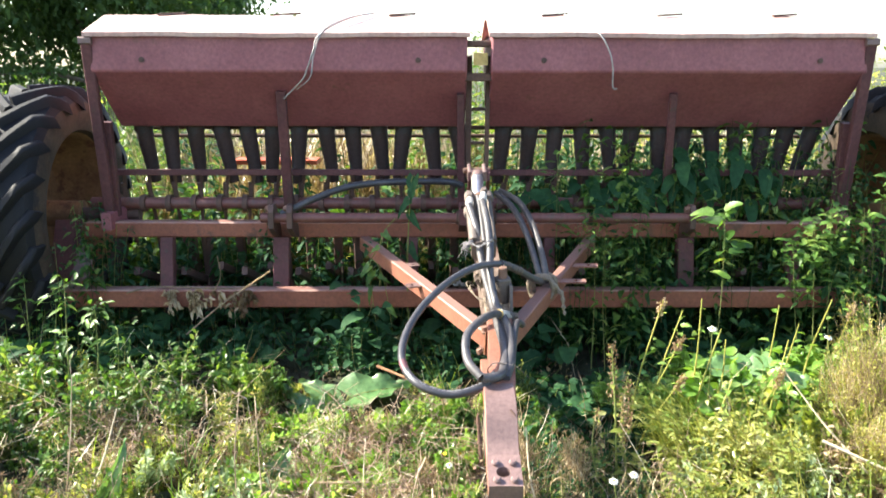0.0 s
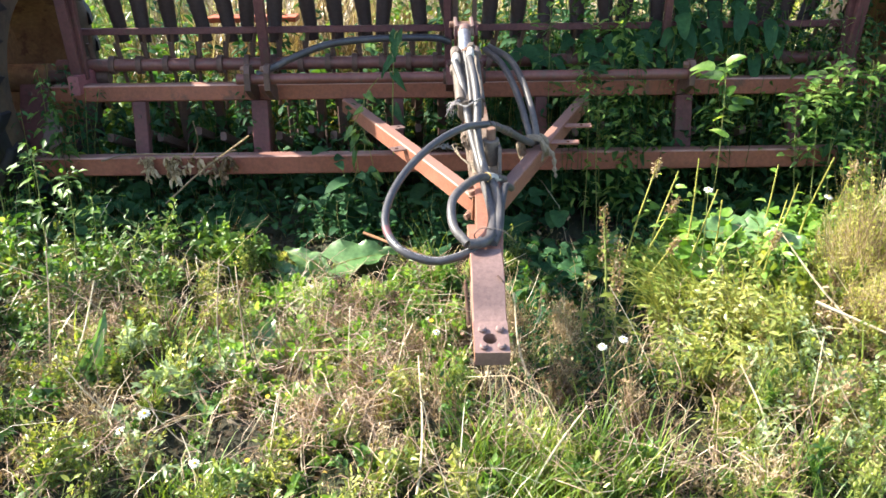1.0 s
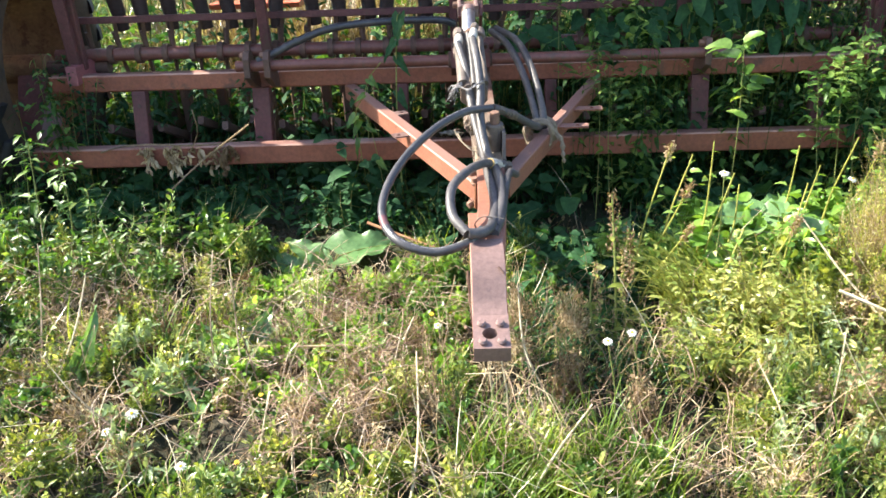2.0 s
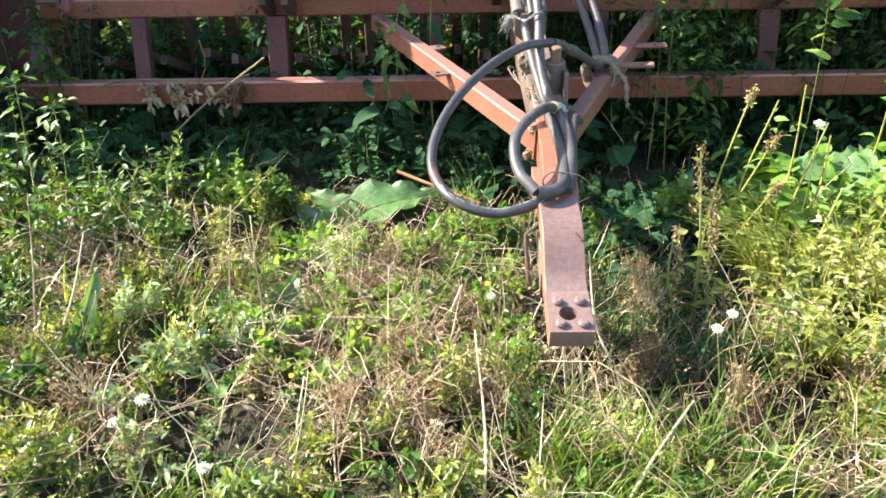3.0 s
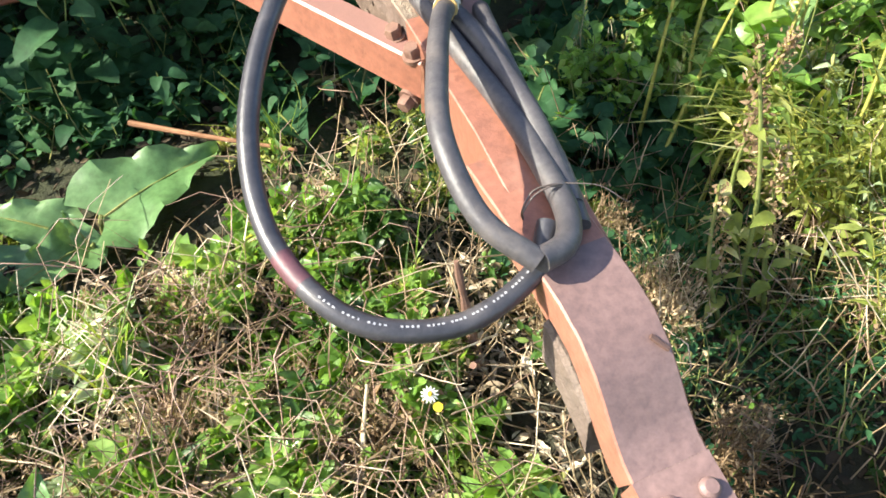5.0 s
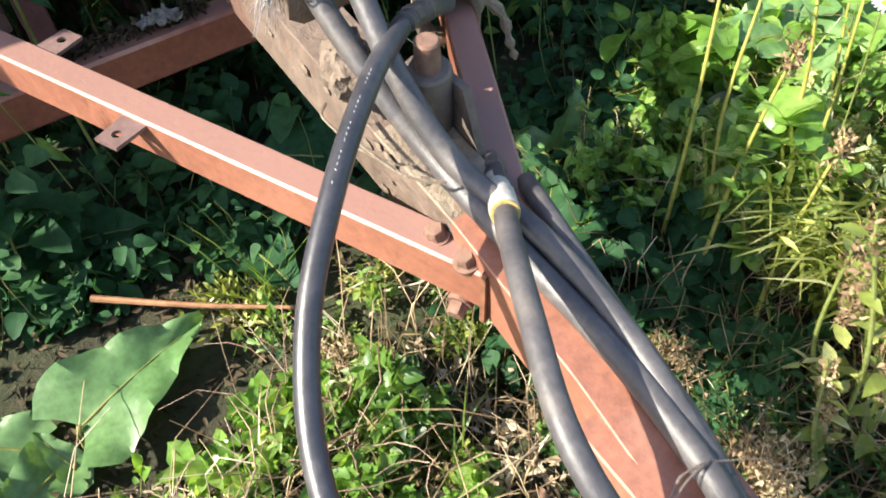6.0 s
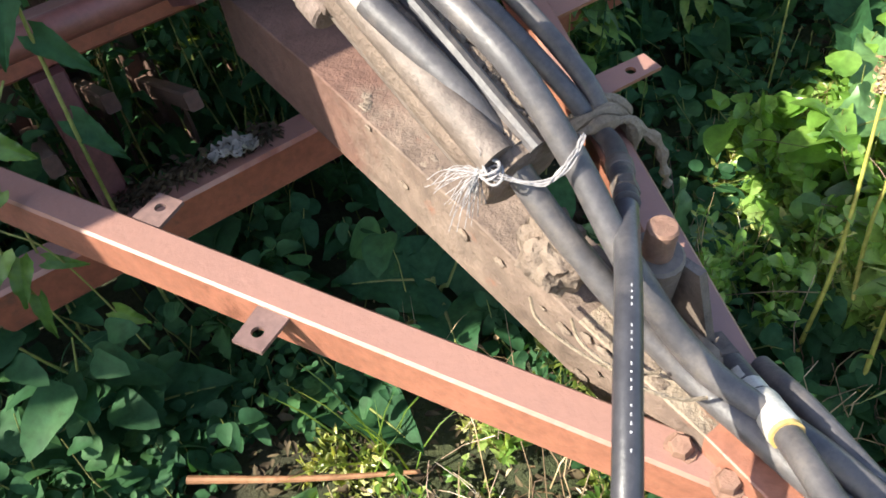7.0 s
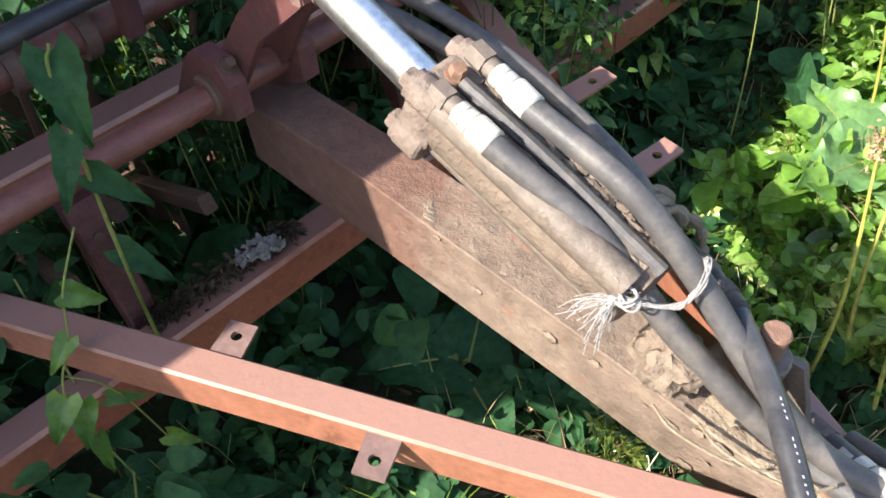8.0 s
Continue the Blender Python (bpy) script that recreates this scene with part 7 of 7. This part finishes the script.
def stalk_group():
    green = "tall bare yellow-green weed stalk brightened in colour for the sun"
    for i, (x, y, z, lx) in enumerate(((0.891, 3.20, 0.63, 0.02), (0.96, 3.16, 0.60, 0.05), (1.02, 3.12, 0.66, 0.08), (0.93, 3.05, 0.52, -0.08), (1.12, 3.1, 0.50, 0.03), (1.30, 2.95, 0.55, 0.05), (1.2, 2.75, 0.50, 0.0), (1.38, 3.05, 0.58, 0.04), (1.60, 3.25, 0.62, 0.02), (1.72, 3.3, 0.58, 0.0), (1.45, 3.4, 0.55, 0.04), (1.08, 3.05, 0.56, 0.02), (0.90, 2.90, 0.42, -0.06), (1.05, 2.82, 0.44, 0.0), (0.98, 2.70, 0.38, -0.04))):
        tall_stalk((x - 0.15 + lx, y - 0.06, float(ground_z(x, y))), (x, y, z), 0.0052, green, 40 + i, 14 if i % 2 else 6, 0.06 if i % 3 == 0 else 0.0, STALK, LEAF_SUNLIT)
    for i, (x, y, z) in enumerate(((0.57, 2.657, 0.63), (0.60, 2.60, 0.48), (0.52, 2.62, 0.42), (0.64, 2.70, 0.50))):
        tall_stalk((x + 0.03, y - 0.06, float(ground_z(x, y))), (x, y, z), 0.005, "brown seeding weed stalk", 70 + i, 12, 0.18, STEM, LEAF_YELLOW)
    dry = "dry pale broken stalk standing in the grass"
    for i, (b, t, r) in enumerate((((-0.052, 1.62, 0.17), (-0.034, 2.30, 0.30), 0.0062), ((1.46, 2.60, 0.19), (1.255, 2.86, 0.46), 0.0070), ((0.36, 2.34, 0.09), (0.27, 2.52, 0.40), 0.0065), ((0.93, 1.98, 0.10), (0.86, 2.12, 0.36), 0.0055), ((1.05, 2.1, 0.10), (1.12, 2.2, 0.40), 0.005), ((0.20, 1.80, 0.09), (0.42, 2.02, 0.30), 0.0065), ((0.02, 1.85, 0.10), (0.16, 2.06, 0.25), 0.0060), ((-0.55, 2.30, 0.09), (-0.66, 2.72, 0.42), 0.0050), ((-0.64, 2.36, 0.09), (-0.72, 2.75, 0.44), 0.0045), ((-0.50, 2.35, 0.10), (-0.60, 2.48, 0.40), 0.004), ((-0.42, 1.95, 0.08), (-0.44, 2.2, 0.24), 0.0055), ((-0.30, 1.85, 0.08), (-0.36, 2.1, 0.22), 0.005), ((-0.14, 2.5, 0.09), (-0.06, 2.66, 0.22), 0.0075), ((-1.30, 2.6, 0.09), (-1.38, 2.9, 0.42), 0.005), ((-1.2, 2.5, 0.10), (-1.16, 2.75, 0.36), 0.006), ((0.19, 2.16, 0.06), (0.165, 2.20, 0.33), 0.006), ((0.215, 2.15, 0.06), (0.20, 2.21, 0.335), 0.005))):
        tall_stalk(b, t, r * 0.66, dry, 90 + i, 0, 0.0, PALE if i not in (7, 8, 9, 13) else STRAW)
    lying = "dry brown stalk lying over the grass"
    for i, (b, t, r) in enumerate((((1.30, 2.62, 0.30), (1.72, 2.40, 0.16), 0.006), ((-0.30, 3.586, 0.20), (0.02, 3.36, 0.16), 0.005), ((-0.62, 2.60, 0.16), (-0.25, 2.52, 0.20), 0.006), ((0.30, 1.82, 0.13), (0.72, 1.86, 0.12), 0.0055), ((-0.12, 2.05, 0.12), (-0.40, 2.20, 0.16), 0.006), ((0.50, 2.12, 0.13), (0.62, 1.92, 0.10), 0.005))):
        tall_stalk(b, t, r if i != 1 else 0.0075, lying, 120 + i, 0, 0.0, RUSSET if i == 1 else PALE if i == 0 else STRAW)


stalk_group()


def dead_vine():
    """A withered vine hanging from the lower beam."""
    root = thing("withered_vine", (-1.2, 3.87, 0.48), "withered vine with hanging dead leaves on the beam", "vine")
    part("stem", tube(spline([(-1.55, 3.90, 0.46), (-1.45, 3.895, 0.487), (-1.32, 3.893, 0.495), (-1.16, 3.89, 0.487), (-1.0, 3.885, 0.49), (-0.90, 3.85, 0.52)], 6), 0.004, 6), STRAW, root)
    part("stem", tube(spline([(-1.22, 3.74, 0.30), (-1.05, 3.78, 0.44), (-0.80, 3.72, 0.62)], 6), 0.004, 6), STRAW, root)
    part("stem", tube(spline([(-1.12, 3.88, 0.47), (-1.07, 3.85, 0.56), (-1.08, 3.85, 0.66)], 6), 0.003, 6), STRAW, root)
    rng = np.random.default_rng(3)
    for k in range(16):
        x = rng.uniform(-1.36, -0.92)
        s = Soup()
        m = 14
        ln = rng.uniform(0.05, 0.13)
        p0 = np.array([[x, 3.885, 0.485]])
        p1 = p0 + np.array([[rng.normal() * 0.02, -0.01, -ln]])
        stalks(s, p0, p1, 0.0014, 0.001, 0.08, 0)
        u = rng.random(m)
        Ls = 0.02 + 0.03 * rng.random(m)
        leaves(s, p0 + (p1 - p0) * u[:, None], rng.normal(size=(m, 3)) * 0.5 - UP, unit(rng.normal(size=(m, 3))), Ls, Ls * 0.5, 0.1, 0.9, 1)
        hang(s.object("withered_sprig", [STRAW, DEAD]), root)


dead_vine()


def sprigs():
    """Leafy shoots that stand out against the machine."""
    def shoot(b, t, k, leaf, label, seed, asp=0.42, mat=None):
        rng = np.random.default_rng(seed)
        root = thing("leafy_shoot", b, label, "weed shoot", "leafy shoots")
        part("stem", tube(spline([b, tuple((np.array(b) + np.array(t)) / 2 + rng.normal(size=3) * 0.015), t], 6), lambda s: (0.004 if b[0] < 0.5 else 0.0026) * (1 - 0.6 * s), 7), STEM, root)
        b, t = np.array(b), np.array(t)
        s = Soup()
        u = np.concatenate([(0.62 if b[0] > 0.5 else 0.25) + (0.3 if b[0] > 0.5 else 0.65) * rng.random(k), 0.90 + 0.10 * rng.random(k // 2)])
        m = len(u)
        az = rng.random(m) * 6.28
        Ls = leaf * (0.6 + 0.6 * rng.random(m))
        d = np.stack([np.cos(az), np.sin(az), 0.35 + 0.3 * rng.normal(size=m)], 1)
        off = rng.normal(size=(m, 3)) * np.array([0.035, 0.035, 0.02])
        q = b + (t - b) * u[:, None]
        stalks(s, q, q + off, 0.0012, 0.0008, 0.1, 0)
        leaves(s, q + off, d + off * 12, unit(UP + rng.normal(size=(m, 3)) * 0.3 + np.array([0, -0.3, 0])), Ls, Ls * asp, 0.35, 0.3, 0)
        hang(s.object("leaves", [mat or LEAF_MID]), root)
    sun = "bright green leafy shoot before the machine"
    for i, (b, t, k, lf) in enumerate((((-1.62, 3.35, 0.09), (-1.66, 3.50, 0.62), 30, 0.085), ((-1.52, 3.3, 0.09), (-1.50, 3.42, 0.55), 26, 0.08), ((-1.40, 3.2, 0.09), (-1.36, 3.30, 0.48), 24, 0.06), ((-1.20, 3.1, 0.09), (-1.13, 3.15, 0.42), 26, 0.06), ((-1.30, 3.12, 0.09), (-1.24, 3.16, 0.36), 24, 0.06), ((0.80, 3.80, 0.09), (0.755, 3.735, 0.78), 26, 0.038), ((0.74, 3.84, 0.09), (0.71, 3.80, 0.90), 22, 0.036), ((1.26, 3.62, 0.09), (1.285, 3.68, 0.95), 14, 0.10), ((1.72, 3.6, 0.09), (1.70, 3.68, 0.84), 44, 0.06), ((1.80, 3.6, 0.09), (1.78, 3.7, 0.90), 40, 0.06), ((1.66, 3.55, 0.09), (1.60, 3.66, 0.76), 34, 0.055), ((0.62, 3.98, 0.1), (0.57, 4.05, 1.12), 18, 0.06), ((1.98, 3.7, 0.1), (1.94, 3.72, 0.92), 24, 0.06), ((2.05, 3.7, 0.1), (2.06, 3.75, 1.05), 24, 0.06), ((1.90, 3.55, 0.09), (1.88, 3.60, 0.62), 30, 0.06), ((-1.90, 3.6, 0.09), (-1.92, 3.66, 0.62), 26, 0.07), ((-1.84, 3.62, 0.09), (-1.80, 3.7, 0.52), 22, 0.07))):
        shoot(b, t, k, lf * (0.8 if b[0] < 0 else 1.0), sun, 200 + i, 0.30 if b[0] < 0 else 0.42)
    shade = "leafy shoot coloured dark for shade, grown over the drawbar frame"
    for i, (b, t, k, lf) in enumerate((((-0.34, 3.98, 0.1), (-0.30, 3.96, 0.72), 10, 0.07), ((-0.30, 3.86, 0.1), (-0.42, 3.80, 0.50), 8, 0.10), ((-0.40, 3.80, 0.1), (-0.33, 3.76, 0.45), 8, 0.10), ((0.85, 4.0, 0.1), (0.80, 3.93, 0.9), 20, 0.06))):
        shoot(b, t, k, lf, shade, 240 + i, 0.6, LEAF_SHADED)


sprigs()


def bindweed():
    """A thin vine with heart-shaped leaves, hanging down before the left brace."""
    root = thing("bindweed", (-0.30, 3.86, 0.09), "thin bindweed vine with heart-shaped leaves hanging by the brace", "vine")
    part("stem", tube(spline([(-0.30, 3.88, 0.10), (-0.33, 3.83, 0.40), (-0.345, 3.80, 0.62), (-0.30, 3.80, 0.715), (-0.276, 3.80, 0.786), (-0.221, 3.82, 0.85)], 7), 0.0018, 6), STEM, root)
    part("stem", tube(spline([(-0.33, 3.80, 0.66), (-0.29, 3.79, 0.60), (-0.262, 3.80, 0.46), (-0.24, 3.80, 0.30)], 6), 0.0015, 6), STEM, root)
    for k, (b, t, w) in enumerate((((-0.345, 3.80, 0.625), (-0.392, 3.79, 0.565), 0.055), ((-0.33, 3.80, 0.60), (-0.362, 3.785, 0.520), 0.052), ((-0.30, 3.80, 0.575), (-0.250, 3.78, 0.545), 0.030), ((-0.34, 3.80, 0.52), (-0.352, 3.79, 0.43), 0.035), ((-0.30, 3.80, 0.715), (-0.345, 3.79, 0.685), 0.036), ((-0.276, 3.80, 0.786), (-0.235, 3.785, 0.745), 0.045), ((-0.255, 3.80, 0.42), (-0.215, 3.78, 0.37), 0.04))):
        broad_leaf(b, t, w, (-0.4, -0.7, 0.6), root, LEAF_MID, 0.05, k * 2.3)


bindweed()


def nettle_leaf():
    """Large toothed leaves that hang before the lifting shaft."""
    root = thing("hanging_leaf_stem", (-0.18, 3.93, 0.09), "tall weed with large drooping toothed leaves before the shaft", "weed")
    part("stem", tube(spline([(-0.16, 3.95, 0.08), (-0.17, 3.91, 0.55), (-0.150, 3.885, 0.98), (-0.132, 3.885, 1.05)], 7), lambda s: 0.0042 * (1 - 0.5 * s), 7), STEM, root)
    broad_leaf((-0.135, 3.885, 1.04), (-0.150, 3.85, 0.915), 0.080, (-0.45, -0.75, 0.35), root, LEAF_SHADED, 0.07, 1.3)
    broad_leaf((-0.16, 3.885, 0.93), (-0.215, 3.86, 0.84), 0.05, (-0.45, -0.75, 0.35), root, LEAF_SHADED, 0.07, 4.1)
    broad_leaf((-0.155, 3.89, 0.86), (-0.10, 3.86, 0.78), 0.05, (-0.3, -0.8, 0.4), root, LEAF_SHADED, 0.07, 2.2)
    broad_leaf((-0.16, 3.92, 0.70), (-0.115, 3.87, 0.62), 0.055, (-0.3, -0.8, 0.4), root, LEAF_SHADED, 0.07, 0.4)


nettle_leaf()


def fluff():
    """A crumpled grey papery leaf and dark litter caught on the lower beam."""
    root = thing("dried_leaf", (0.06, 3.955, 0.474), "crumpled grey papery dried leaf lying on the lower beam", "dried leaf")
    for k, (cx, cy, r) in enumerate(((0.075, 3.955, 0.036), (0.045, 3.965, 0.028), (0.10, 3.945, 0.024))):
        bm = bmesh.new()
        n = 12
        grid = []
        for i in range(n + 1):
            row = []
            for j in range(n + 1):
                u, v = i / n * 2 - 1, j / n * 2 - 1
                q = Vector((u * math.sqrt(1 - v * v / 2), v * math.sqrt(1 - u * u / 2), 0))
                g = 1 + 0.45 * noise.noise(q * 2.2 + Vector((k * 7, 0, 0)))
                h = 0.5 + 0.8 * noise.noise(q * 2.6 + Vector((k * 3, 5, 0))) + 0.4 * noise.noise(q * 6.0 + Vector((0, k * 3, 2)))
                row.append(bm.verts.new((cx + q.x * r * g, cy + q.y * r * 0.8 * g, 0.480 + max(0.0, h) * r * 0.7)))
            grid.append(row)
        for i in range(n):
            for j in range(n):
                bm.faces.new((grid[i][j], grid[i + 1][j], grid[i + 1][j + 1], grid[i][j + 1]))
        part("leaf_curl", bm, FLUFF, root)
    s = Soup()
    m = 520
    p = np.stack([RNG.uniform(-0.16, 0.16, m), RNG.normal(3.972, 0.016, m), 0.475 + np.abs(RNG.normal(0, 0.008, m))], 1)
    leaves(s, p, RNG.normal(size=(m, 3)) * np.array([1, 1, 0.3]), unit(UP + RNG.normal(size=(m, 3)) * 0.5), 0.010 + 0.020 * RNG.random(m), 0.004 + 0.007 * RNG.random(m), 0.2, 0.5, 0)
    tagged(s.object("beam_litter", [MULCH]), "dark crumbled plant litter lying along the lower beam", "litter", kind="stuff")


fluff()
rust_stem = thing("dead_dock_stem", (0.165, 2.70, 0.06), "rust-brown dead dock stem beside the drawbar", "dead stem")
part("stem", tube(spline([(0.150, 2.69, 0.05), (0.135, 2.70, 0.20), (0.122, 2.71, 0.36)], 6), lambda s: 0.011 * (1 - 0.5 * s) + 0.002 * math.sin(s * 30), 8), BOLT, rust_stem)
part("stem", tube(spline([(0.150, 2.69, 0.10), (0.125, 2.66, 0.16), (0.11, 2.64, 0.19)], 5), 0.006, 7), BOLT, rust_stem)
